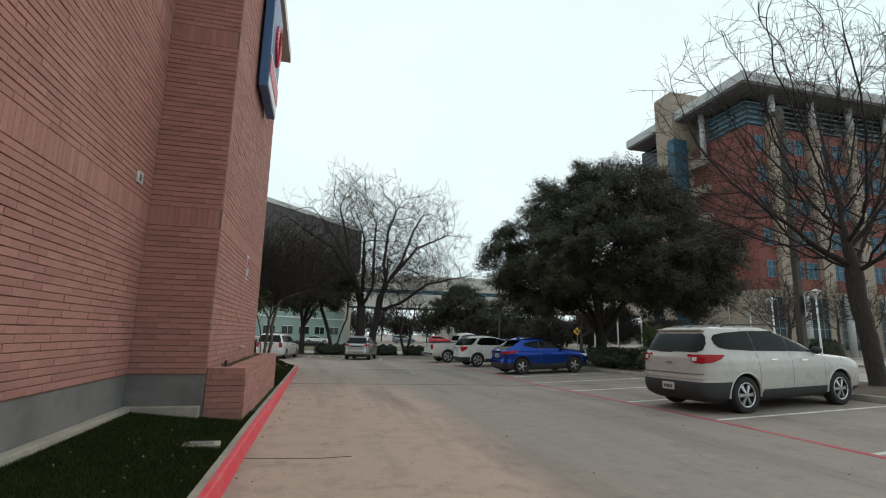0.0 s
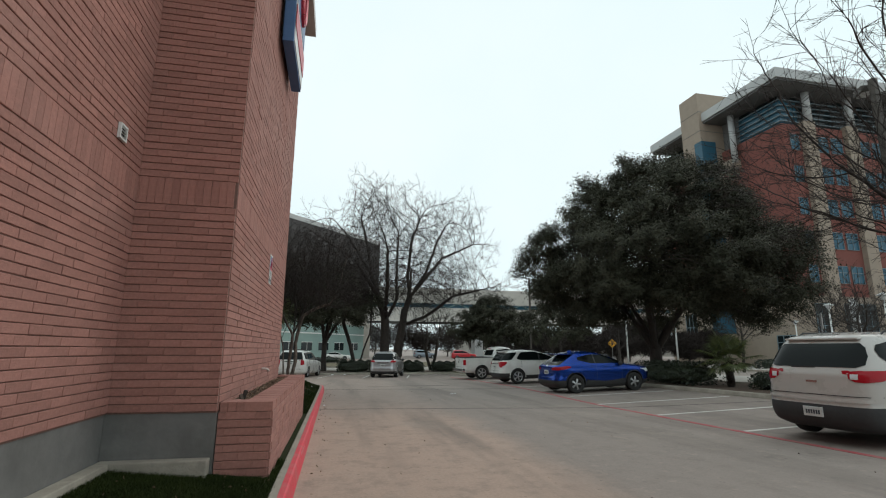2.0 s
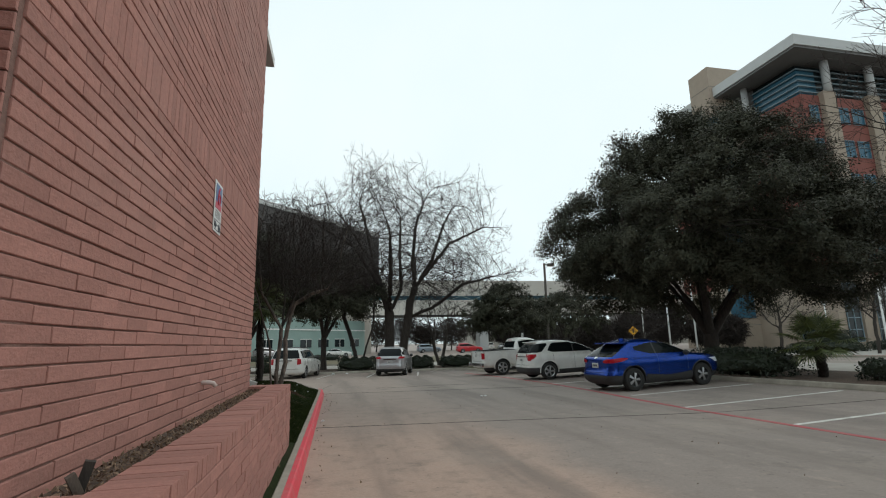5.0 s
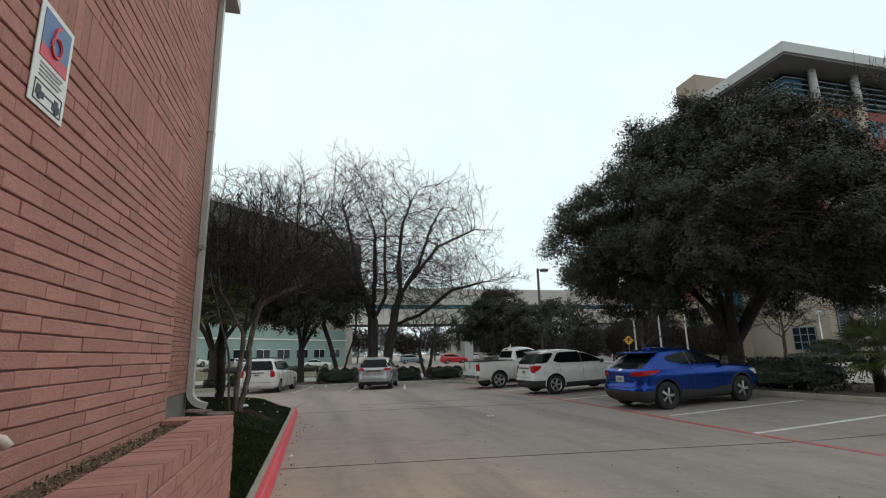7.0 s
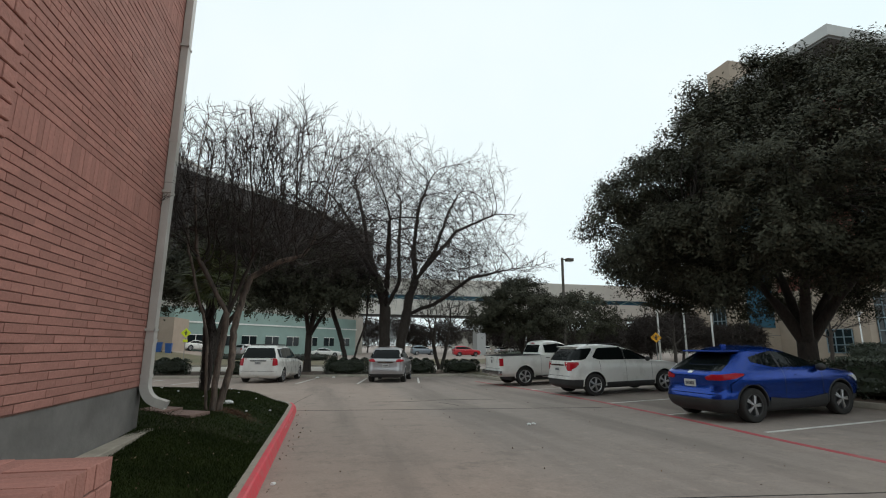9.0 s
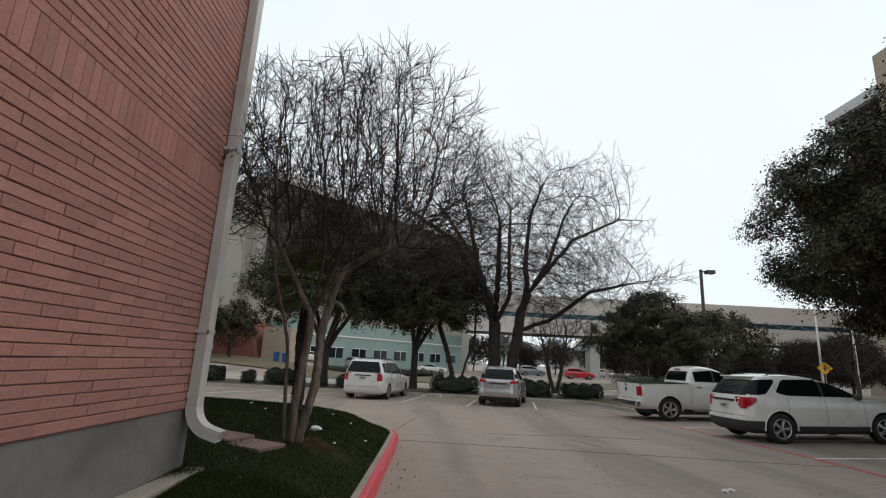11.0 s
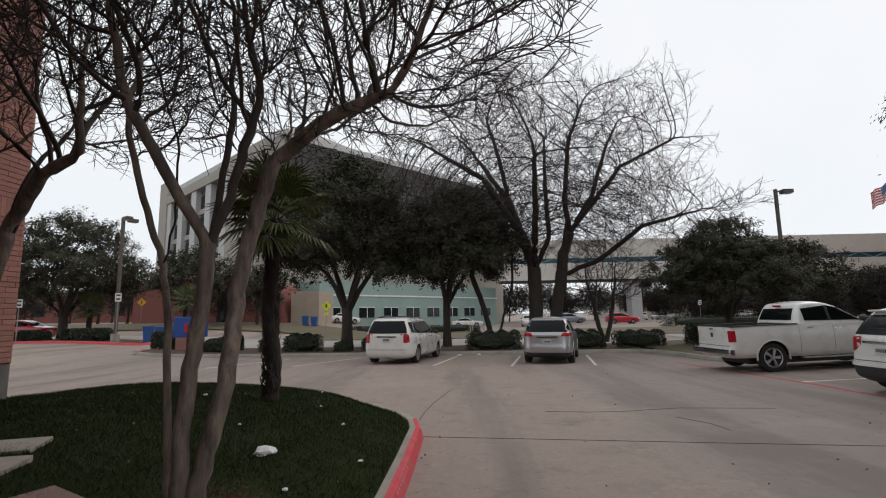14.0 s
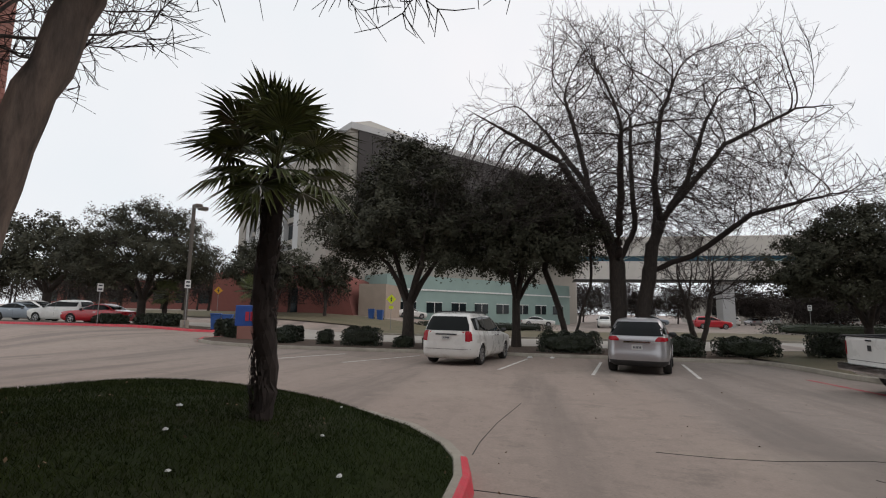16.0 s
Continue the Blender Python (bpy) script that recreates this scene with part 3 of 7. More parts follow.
def leaf_mesh(name, centres, size, material, parent, seed, label="", droop=0.0, aspect=0.45, facing=None):
    """Many small leaves, each a folded blade of two triangles pairs, at the given centres."""
    rng = np.random.default_rng(seed)
    c = np.asarray(centres)
    n = len(c)
    a = rng.normal(size=(n, 3))
    a[:, 2] -= droop
    a /= np.linalg.norm(a, axis=1, keepdims=True)
    if facing is None:
        b = np.cross(a, rng.normal(size=(n, 3)))
    else:
        f = facing / np.linalg.norm(facing, axis=1, keepdims=True) + rng.normal(size=(n, 3)) * 0.38
        f /= np.linalg.norm(f, axis=1, keepdims=True)
        a -= f * (a * f).sum(axis=1, keepdims=True)
        a /= np.linalg.norm(a, axis=1, keepdims=True)
        b = np.cross(f, a)
    b /= np.linalg.norm(b, axis=1, keepdims=True)
    s = size * rng.uniform(0.6, 1.3, size=(n, 1))
    v = np.stack([c - a * s, c + b * s * aspect, c + a * s, c - b * s * aspect], axis=1).reshape(-1, 3)
    me = bpy.data.meshes.new(name)
    me.vertices.add(n * 4)
    me.vertices.foreach_set("co", v.ravel())
    me.loops.add(n * 4)
    me.loops.foreach_set("vertex_index", np.arange(n * 4, dtype=np.int32))
    me.polygons.add(n)
    me.polygons.foreach_set("loop_start", np.arange(n, dtype=np.int32) * 4)
    me.update(calc_edges=True)
    me.materials.append(material)
    ob = new(name, me)
    ob.parent = parent
    ob["kind"] = "stuff"
    if label:
        ob["label"] = label
    return ob


def leafy_tree(x, y, z, label, trunk_h, trunk_r, crown, clumps, leaves, leaf_size, seed, name="live_oak", forks=5, material=None, squash=1.0, lean=0.0, tight=1.0):
    """An evergreen tree. crown: centre offset (x, y, z) and half sizes; clumps of leaves fill it unevenly with gaps."""
    rnd = random.Random(seed)
    rng = np.random.default_rng(seed)
    t = thing(name, pose(x, y, z), label, "tree")
    (cx, cy, cz), (rx, ry, rz) = crown
    top = Vector((lean, 0, trunk_h))
    limbs = [(0, [Vector((0, 0, -0.3)), Vector((lean * 0.3, 0.02, trunk_h * 0.4)), top], [trunk_r * 1.4, trunk_r, trunk_r * 0.95])]
    centres = []
    golden = 2.39996
    for i in range(clumps):
        u = (i + 0.5) / clumps
        zz = 1 - 1.72 * u
        th = golden * i + rnd.uniform(-0.3, 0.3)
        rr = math.sqrt(max(0, 1 - zz * zz)) * (1 - 0.24 * max(0, zz))
        f = rnd.choice((0.97, 0.94, 0.88, 0.76, 0.55)) * rnd.uniform(0.9, 1.05)
        f *= 0.96 + 0.26 * noise.noise(Vector((rr * math.cos(th), rr * math.sin(th), zz)) * 2.2 + Vector((0, seed, 0)))
        f = min(f, 1.0)
        centres.append(Vector((cx + rx * f * rr * math.cos(th), cy + ry * f * rr * math.sin(th), cz + rz * f * zz * (1.0 if zz > 0 else squash))))
    main = []
    for k in range(forks):
        a = 6.28 * k / forks + rnd.uniform(-0.3, 0.3)
        tip = Vector((cx + rx * 0.6 * math.cos(a), cy + ry * 0.6 * math.sin(a), cz + rz * rnd.uniform(-0.15, 0.4)))
        mid = top.lerp(tip, 0.45) + Vector((rnd.uniform(-0.4, 0.4), rnd.uniform(-0.4, 0.4), rnd.uniform(0, 0.5)))
        limbs.append((1, [top - Vector((0, 0, 0.3)), top.lerp(mid, 0.5), mid, tip], [trunk_r * 0.66, trunk_r * 0.5, trunk_r * 0.38, trunk_r * 0.16]))
        main += [mid, tip, mid.lerp(tip, 0.5)]
    for c in centres:
        s = min(main, key=lambda m: (m - c).length)
        mid = s.lerp(c, 0.5) + Vector((rnd.uniform(-0.25, 0.25), rnd.uniform(-0.25, 0.25), rnd.uniform(-0.1, 0.3)))
        limbs.append((3, [s, mid, c], [trunk_r * 0.11, trunk_r * 0.08, 0.012]))
    limbs_mesh("trunk", [l for l in limbs if l[0] == 0], (10,), BARK, t)
    for l in limbs:
        if l[0] == 1:
            limbs_mesh("limb", [l], (8, 8, 6, 5), BARK, t)
    limbs_mesh("branchwork", [l for l in limbs if l[0] > 1], (8, 8, 6, 5), BARK, t)["kind"] = "stuff"
    per = leaves // clumps
    clump_r = 0.40 * tight * (rx * ry * rz) ** (1 / 3) * (40 / clumps) ** 0.33
    pts, face = [], []
    sprigs = max(10, per // 34)
    for c in centres:
        # a clump is a bunch of sprigs round its outside, each a small tuft of leaves
        out = np.array(c - Vector((cx, cy, cz - rz * 0.5)))
        out /= np.linalg.norm(out)
        q = rng.normal(size=(sprigs, 3)) + out * 0.55 + np.array((0, 0, 0.25))
        q /= np.linalg.norm(q, axis=1, keepdims=True)
        big = clump_r * rnd.uniform(0.6, 1.2)
        at = np.array(c) + q * big * rng.uniform(0.35, 1.0, size=(sprigs, 1)) ** 0.6 * np.array((1, 1, 0.62))
        k = rng.integers(0, sprigs, size=per)
        tuft = rng.normal(size=(per, 3)) * clump_r * 0.085 + q[k] * rng.uniform(-0.3, 0.22, size=(per, 1)) * clump_r
        pts.append(at[k] + tuft)
        face.append(q[k] * 0.7 + out * 0.5 + np.array((0, 0, 0.55)))
        # older leaves inside the clump
        core = per // 5
        pts.append(np.array(c) + rng.normal(size=(core, 3)) * big * np.array((0.36, 0.36, 0.24)))
        face.append(rng.normal(size=(core, 3)) + out)
    leaf_mesh("crown", np.concatenate(pts), leaf_size, material or LEAF_DARK, t, seed, facing=np.concatenate(face), aspect=0.5)
    return t


def crown_tree(x, y, z, label, stems, crown, points, step, seed, root_r, least=0.006, bark=None, twigs=1.0, twig_len=0.4, up=0.12, name="bare_tree", shell=0.55, hold=0.36, limb_bark=None, lowest=0.8, spray=2, stray=0.13, feather=0.0, taper=0.0):
    """A leafless tree that grows from its stems into an envelope of free points, limbs thickening by what they carry.
    stems: rows of points with the tree's foot as origin. crown: centre, half sizes (x, y, up, down)."""
    rng = np.random.default_rng(seed)
    t = thing(name, pose(x, y, z), label, "tree")
    (cx, cy, cz), (rx, ry, ru, rd) = crown
    q = rng.normal(size=(points, 3))
    q /= np.linalg.norm(q, axis=1, keepdims=True)
    # an uneven outline: the envelope swells and sinks
    swell = np.array([0.82 + 0.42 * noise.noise(Vector(v) * 2.3 + Vector((seed, 0, 0))) for v in q])
    q *= rng.uniform(0, 1, size=(points, 1)) ** shell * swell[:, None]
    q[:, :2] *= 1 - taper * np.clip(q[:, 2:], 0, 1)
    free = np.stack([cx + q[:, 0] * rx, cy + q[:, 1] * ry, cz + np.where(q[:, 2] > 0, q[:, 2] * ru, q[:, 2] * rd)], axis=1)
    pos, par, kids = [], [], []
    for row in stems:
        last = -1
        if row[0][2] > 0.3:
            last = min(range(len(pos)), key=lambda i: np.linalg.norm(pos[i] - np.array(row[0], float)))
        for a, b in zip(row[:-1], row[1:]):
            a, b = np.array(a, float), np.array(b, float)
            n = max(1, int(np.linalg.norm(b - a) / step))
            for k in range(n):
                p = a + (b - a) * k / n + (rng.normal(size=3) * step * 0.06 if last >= 0 else 0)
                pos.append(p)
                par.append(last)
                kids.append(0)
                if last >= 0:
                    kids[last] += 1
                last = len(pos) - 1
    stem_n = len(pos)
    floor_z = min(row[-1][2] for row in stems) * lowest
    live = np.array([p[2] > floor_z for p in pos])
    P = np.array(pos)
    d2 = np.where(live[None, :], ((free[:, None, :] - P[None]) ** 2).sum(2), 1e9)
    near, dist = d2.argmin(1), np.sqrt(d2.min(1))
    for it in range(220):
        keep = dist > step * 1.7
        free, near, dist = free[keep], near[keep], dist[keep]
        if len(free) == 0:
            break
        pull = np.zeros((len(pos), 3))
        np.add.at(pull, near, (free - P[near]) / dist[:, None])
        who = [i for i in np.unique(near) if kids[i] < 3]
        if not who:
            break
        fresh = []
        for i in who:
            v = pull[i] / max(1e-6, np.linalg.norm(pull[i]))
            if par[i] >= 0:
                back = P[i] - P[par[i]]
                v = v + hold * back / max(1e-6, np.linalg.norm(back))
            v = v + rng.normal(size=3) * stray + np.array((0, 0, up))
            fresh.append(P[i] + v / np.linalg.norm(v) * step)
            par.append(i)
            kids[i] += 1
            kids.append(0)
        start = len(pos)
        pos += fresh
        P = np.array(pos)
        F = P[start:]
        dn = np.sqrt(np.maximum(1e-9, (free ** 2).sum(1)[:, None] + (F ** 2).sum(1)[None] - 2 * free @ F.T))
        m = dn.argmin(1)
        dm = dn[np.arange(len(free)), m]
        better = dm < dist
        near, dist = np.where(better, m + start, near), np.where(better, dm, dist)
    # limb thickness from the tips down
    n = len(pos)
    tips = [i for i in range(n) if kids[i] == 0]
    lo, hi = 1.4, 4.0
    for k in range(24):
        e = (lo + hi) / 2
        w = np.zeros(n)
        for i in range(n - 1, -1, -1):
            if w[i] == 0:
                w[i] = least ** e
            if par[i] >= 0:
                w[par[i]] += w[i]
        if w[[i for i in range(stem_n) if par[i] < 0]].max() ** (1 / e) > root_r:
            lo = e
        else:
            hi = e
    rad = w ** (1 / e)
    # chains: the thickest child carries on, the others begin chains of their own
    best = {}
    for i in range(n):
        if par[i] >= 0 and (par[i] not in best or rad[i] > rad[best[par[i]]]):
            best[par[i]] = i
    chains = []
    for i in range(n):
        if par[i] < 0 or best[par[i]] != i:
            run, rr, k = ([], [], i) if par[i] < 0 else ([Vector(pos[par[i]])], [min(rad[i] * 1.1, rad[par[i]])], i)
            while True:
                run.append(Vector(pos[k]))
                rr.append(rad[k])
                if k not in best:
                    break
                k = best[k]
            chains.append((0 if par[i] < 0 else 1 if rad[i] > root_r * 0.3 else 2 if rad[i] > least * 2.2 else 3, run, rr))
    for lv, run, rr in chains:
        if lv == 0:
            rr = [rr[0] * 1.3, rr[0] * 1.08] + list(rr[2:])
            limbs_mesh("trunk", [(0, run, rr)], (10,), bark or BARK, t)
        elif lv == 1:
            limbs_mesh("limb", [(0, run, rr)], (7,), limb_bark or bark or BARK, t)
    limbs_mesh("branchwork", [c for c in chains if c[0] == 2], (5, 5, 4, 3), limb_bark or bark or BARK, t)["kind"] = "stuff"
    fine = [c for c in chains if c[0] == 3]
    ends = [i for i in range(stem_n, n) if rad[i] < least * 2.6]
    for i in ends:
        for k in range(spray + 1 if kids[i] == 0 else spray):
            if rng.uniform() > twigs:
                continue
            d = pos[i] - pos[par[i]]
            d = d / np.linalg.norm(d) + rng.normal(size=3) * 0.5 + np.array((0, 0, up * 1.2))
            ln = twig_len * rng.uniform(0.5, 1.2)
            a = pos[i]
            b = a + d / np.linalg.norm(d) * ln * 0.5
            d = d + rng.normal(size=3) * 0.3 + np.array((0, 0, up * 2))
            c = b + d / np.linalg.norm(d) * ln * 0.5
            fine.append((3, [Vector(a), Vector(b), Vector(c)], [least, least * 0.85, least * 0.55]))
    for i in ends if feather else ():
        # long straight shoots with short side twigs
        if kids[i] and rng.uniform() > 0.55:
            continue
        d = pos[i] - pos[par[i]]
        d = d / np.linalg.norm(d) + rng.normal(size=3) * (0.16 if kids[i] == 0 else 0.6)
        d /= np.linalg.norm(d)
        ln = feather * rng.uniform(0.6, 1.2)
        tip = pos[i] + d * ln + np.array((0, 0, 0.06 * ln))
        fine.append((3, [Vector(pos[i]), Vector(pos[i] + d * ln * 0.5), Vector(tip)], [least, least * 0.8, least * 0.5]))
        for k in range(4):
            a = pos[i] + d * ln * (0.2 + 0.19 * k)
            e = d + rng.normal(size=3) * 0.55
            fine.append((3, [Vector(a), Vector(a + e / np.linalg.norm(e) * ln * rng.uniform(0.3, 0.5))], [least * 0.75, least * 0.45]))
    limbs_mesh("twig_crown", fine, (3,), TWIG, t)["kind"] = "stuff"
    return t


def hedge(x, y, z, sx, sy, h, seed, label="clipped dark green hedge", leaves=2600, name="hedge", size=0.045):
    rng = np.random.default_rng(seed)
    t = thing(name, pose(x, y, z), label, "hedge")
    u = rng.uniform(-1, 1, size=(leaves, 3))
    k = rng.integers(0, 4, size=leaves)
    u[k == 0, 2] = rng.uniform(0.8, 1.05, size=(k == 0).sum())
    s = np.sign(rng.uniform(-1, 1, size=leaves))
    u[k == 1, 0] = s[k == 1] * rng.uniform(0.85, 1.05, size=(k == 1).sum())
    u[k == 2, 1] = s[k == 2] * rng.uniform(0.85, 1.05, size=(k == 2).sum())
    # rounded shoulders and lumps
    rr = 1 - 0.16 * np.clip(u[:, 2], 0, 1) ** 3
    lump = 1 + 0.07 * np.sin(u[:, 0] * 3.1 * sx + seed) * np.cos(u[:, 1] * 3.7 * sy)
    p = np.stack([u[:, 0] * sx / 2 * rr * lump, u[:, 1] * sy / 2 * rr * lump, h * (0.5 + 0.48 * u[:, 2]) * (0.95 + 0.08 * np.sin(u[:, 0] * 4 * sx + seed))], axis=1)
    bm = bmesh.new()
    for i in range(7):
        a = i * 2.4
        tube(bm, [(math.cos(a) * sx * 0.1, math.sin(a) * sy * 0.1, -0.05), (math.cos(a) * sx * 0.3, math.sin(a) * sy * 0.3, h * 0.8)], [0.02, 0.008], 4)
    part("stems", bm, BARK, t)
    core = bmesh.new()
    bmesh.ops.create_icosphere(core, subdivisions=3, radius=0.5, matrix=Matrix.LocRotScale((0, 0, h * 0.48), None, (sx * 0.92, sy * 0.92, h * 0.9)))
    for v in core.verts:
        v.co.x = max(-sx * 0.42, min(sx * 0.42, v.co.x * 1.25))
        v.co.y = max(-sy * 0.42, min(sy * 0.42, v.co.y * 1.25))
        v.co.z = max(0.04, min(h * 0.88, v.co.z))
        v.co *= 1 + 0.05 * noise.noise(v.co * 5)
    part("inner_foliage", core, LEAF_HEDGE, t)
    leaf_mesh("foliage", p, size, LEAF_HEDGE, t, seed, aspect=0.55)
    return t


def palm(x, y, z, label, h, r, fans, fan_r, seed, name="palm_tree"):
    """A fan palm with a shaggy trunk; each frond is a stalk with a fan of narrow folded blades."""
    rnd = random.Random(seed)
    t = thing(name, pose(x, y, z), label, "palm tree")
    n = 22
    bm = tube(bmesh.new(), [(0.05 * math.sin(i * 0.35), 0.03 * math.sin(i * 0.5), -0.1 + (h + 0.1) * i / n) for i in range(n + 1)], [r * (1.25 if i == 0 else 1.0) * (1 + 0.12 * (i % 2)) for i in range(n + 1)], 10)
    part("trunk", bm, TWIG, t, "dark fibrous trunk with old leaf bases")
    fib = bmesh.new()
    for i in range(int(300 * h)):
        a, zz = rnd.uniform(0, 6.28), h * rnd.uniform(0.04, 1.0) ** 1.3
        ca, sa = math.cos(a), math.sin(a)
        w, ln, off = rnd.uniform(0.01, 0.03), rnd.uniform(0.06, 0.2), rnd.uniform(0.01, 0.065)
        p = [(ca * r - sa * w, sa * r + ca * w, zz), (ca * r + sa * w, sa * r - ca * w, zz), (ca * (r + off), sa * (r + off), zz + ln * rnd.choice((1, 1, -1)))]
        fib.faces.new([fib.verts.new(q) for q in p])
    part("trunk_fibre", fib, TWIG, t)["kind"] = "stuff"
    for k in range(fans):
        el = radians(82 - 118 * (k + 0.5) / fans + rnd.uniform(-8, 8))
        az = k * 2.39996 + rnd.uniform(-0.3, 0.3)
        go = Vector((math.cos(az) * math.cos(el), math.sin(az) * math.cos(el), math.sin(el)))
        stalk = fan_r * rnd.uniform(0.55, 0.8)
        root = Vector((0, 0, h))
        hub = root + go * stalk
        fr = bmesh.new()
        tube(fr, [root, root.lerp(hub, 0.5) + Vector((0, 0, 0.03)), hub], [0.014, 0.011, 0.008], 4)
        side = go.cross(Vector((0, 0, 1))).normalized()
        up = side.cross(go).normalized()
        for j in range(30):
            a = radians(-125 + 250 * j / 29 + rnd.uniform(-2, 2))
            d = (go * math.cos(a) + side * math.sin(a)).normalized()
            ln = fan_r * (0.72 - 0.16 * abs(a) / 2) * rnd.uniform(0.9, 1.08)
            perp = (side * math.cos(a) - go * math.sin(a)).normalized()
            mid = hub + d * ln * 0.55 + up * 0.03
            tip = hub + d * ln + Vector((0, 0, -0.10 * ln - 0.06 * rnd.random())) - up * 0.02
            w = 0.024
            v = [fr.verts.new(q) for q in (hub, mid + perp * w, tip, mid - perp * w, mid - up * 0.012)]
            fr.faces.new((v[0], v[1], v[4]))
            fr.faces.new((v[1], v[2], v[4]))
            fr.faces.new((v[2], v[3], v[4]))
            fr.faces.new((v[3], v[0], v[4]))
        part("frond", fr, LEAF_PALM, t)
    return t


def gz(x, y):
    return ground_z(x, y)



# by the drive: crape myrtles on the lawn
LZ = lambda x, y: gz(x, y) + lawn_height(x, y)
CX, CY = -1.97, 20.75
CZ = LZ(CX, CY)
CRAPE = [
    [(0.0, -0.05, -0.15), (0.0, -0.03, 0.4), (0.03, 0.0, 0.95), (0.06, 0.03, 1.3), (0.08, 0.05, 1.65), (0.1, 0.1, 2.0), (0.14, 0.2, 2.7)],
    [(0.06, 0.0, -0.15), (0.15, 0.03, 0.4), (0.22, 0.09, 0.75), (0.2, 0.18, 1.05), (0.17, 0.3, 1.37), (0.22, 0.33, 1.7), (0.27, 0.4, 2.05), (0.38, 0.42, 2.4), (0.64, 0.35, 2.65)],
    [(-0.11, 0.04, -0.15), (-0.18, 0.1, 0.5), (-0.2, 0.1, 1.0), (-0.24, 0.12, 1.3), (-0.33, 0.18, 1.55), (-0.45, 0.16, 1.95), (-0.62, 0.1, 2.6)],
    [(-0.33, 0.18, 1.55), (-0.18, 0.05, 1.85), (-0.08, -0.1, 2.4)],
    [(0.08, 0.05, 1.65), (-0.05, 0.0, 1.9), (-0.24, -0.06, 2.25), (-0.52, -0.1, 2.75)],
    [(0.08, 0.05, 1.65), (0.2, 0.05, 2.0), (0.32, 0.0, 2.35), (0.46, -0.05, 2.75)],
    [(0.38, 0.42, 2.4), (0.85, 0.3, 2.68), (1.4, 0.2, 2.85)],
]
crown_tree(CX, CY, CZ, "leafless crape myrtle with several smooth pale trunks", CRAPE, ((0.5, 0.05, 3.45), (2.6, 2.4, 2.5, 1.1)), 8500, 0.09, 11, 0.06, least=0.0042, bark=BARK_PALE, limb_bark=BARK, twigs=1.0, twig_len=0.3, up=0.05, hold=0.5)
crown_tree(-4.75, 22.2, LZ(-4.75, 22.2), "leafless crape myrtle with a tall smooth trunk", [[(-0.3, 0, -0.15), (-0.2, 0.03, 1.2), (-0.05, 0.05, 2.0), (0.05, 0.1, 2.6)], [(-0.05, 0.05, 2.0), (0.3, 0.0, 2.55), (0.8, 0.0, 2.85)], [(-0.2, 0.03, 1.2), (-0.45, 0.1, 2.0), (-0.7, 0.2, 2.7)]], ((0, 0.1, 3.9), (2.3, 2.2, 2.6, 1.2)), 4000, 0.11, 12, 0.085, least=0.0045, bark=BARK_PALE, limb_bark=BARK, twigs=1.0, twig_len=0.34, hold=0.5)
palm(-2.97, 24.6, LZ(-2.97, 24.6), "fan palm with a dark shaggy trunk on the lawn", 2.6, 0.10, 24, 0.80, 3)
# behind the far parking row
ELM = [
    [(-0.35, 0, -0.15), (-0.3, 0, 1.6), (-0.32, 0, 4.3), (-0.85, 0.2, 6.2), (-1.6, 0.4, 8.4), (-2.1, 0.6, 11.2), (-2.8, 0.8, 13.8)],
    [(0.7, 0, -0.15), (0.8, 0, 1.6), (1.36, 0, 5.2), (1.8, 0, 6.4), (1.5, -0.3, 8.3), (1.8, -0.6, 11.5), (2.7, -0.9, 14.0)],
    [(-0.32, 0, 4.3), (0.7, 0.6, 6.2), (0.7, 1.3, 9.5), (0.9, 2.0, 13.0)],
    [(1.8, 0, 6.4), (3.3, 0.6, 8.7), (4.5, 1.3, 11.9), (5.6, 1.8, 14.0)],
    [(1.1, 0, 3.9), (3.3, -0.5, 4.8), (5.5, -1.0, 6.5), (8.6, -1.4, 7.3), (10.6, -1.6, 7.6)],
    [(-0.85, 0.2, 6.2), (-3.2, -1.0, 9.5), (-6.0, -1.8, 11.0), (-8.2, -2.2, 12.3)],
    [(1.8, 0, 6.4), (4.4, -1.5, 9.8), (7.0, -2.4, 11.0), (9.3, -2.8, 11.0)],
    [(-1.6, 0.4, 8.4), (-3.8, 1.4, 12.0), (-5.5, 2.0, 14.0)],
    [(1.36, 0, 5.2), (2.2, 2.5, 7.5), (2.6, 5.0, 10.0)],
    [(-0.32, 0, 4.3), (-0.5, -2.5, 7.0), (-0.8, -5.0, 10.0)],
]
crown_tree(4.1, 45.6, gz(4, 45) + 0.1, "large leafless tree with two spreading trunks", ELM, ((0.2, 0.0, 7.6), (12.0, 9.2, 10.8, 2.6)), 17000, 0.30, 21, 0.40, least=0.0108, bark=BARK, limb_bark=TWIG, twigs=0.0, up=0.03, shell=0.5, hold=0.85, lowest=0.75, stray=0.05, feather=1.25, taper=0.3)
crown_tree(1.4, 46.5, gz(1, 46) + 0.1, "slender leafless tree with a leaning trunk", [[(0, 0, -0.15), (-0.5, 0, 2.2), (-1.3, 0, 4.4)], [(0.1, 0, -0.15), (0.7, 0, 2.0), (1.3, 0.2, 3.6)]], ((-0.6, 0, 6.8), (3.6, 3.4, 3.6, 2.6)), 1700, 0.3, 22, 0.16, least=0.0125, twig_len=0.8)
crown_tree(8.8, 50.0, gz(8, 49) + 0.1, "small leafless tree beside the street", [[(0, 0, -0.15), (0.5, 0, 1.8)], [(-0.1, 0, -0.15), (-0.6, 0, 1.8)]], ((0.2, 0, 4.0), (4.0, 3.4, 2.8, 1.8)), 1600, 0.28, 23, 0.15, least=0.0125, twig_len=0.7)
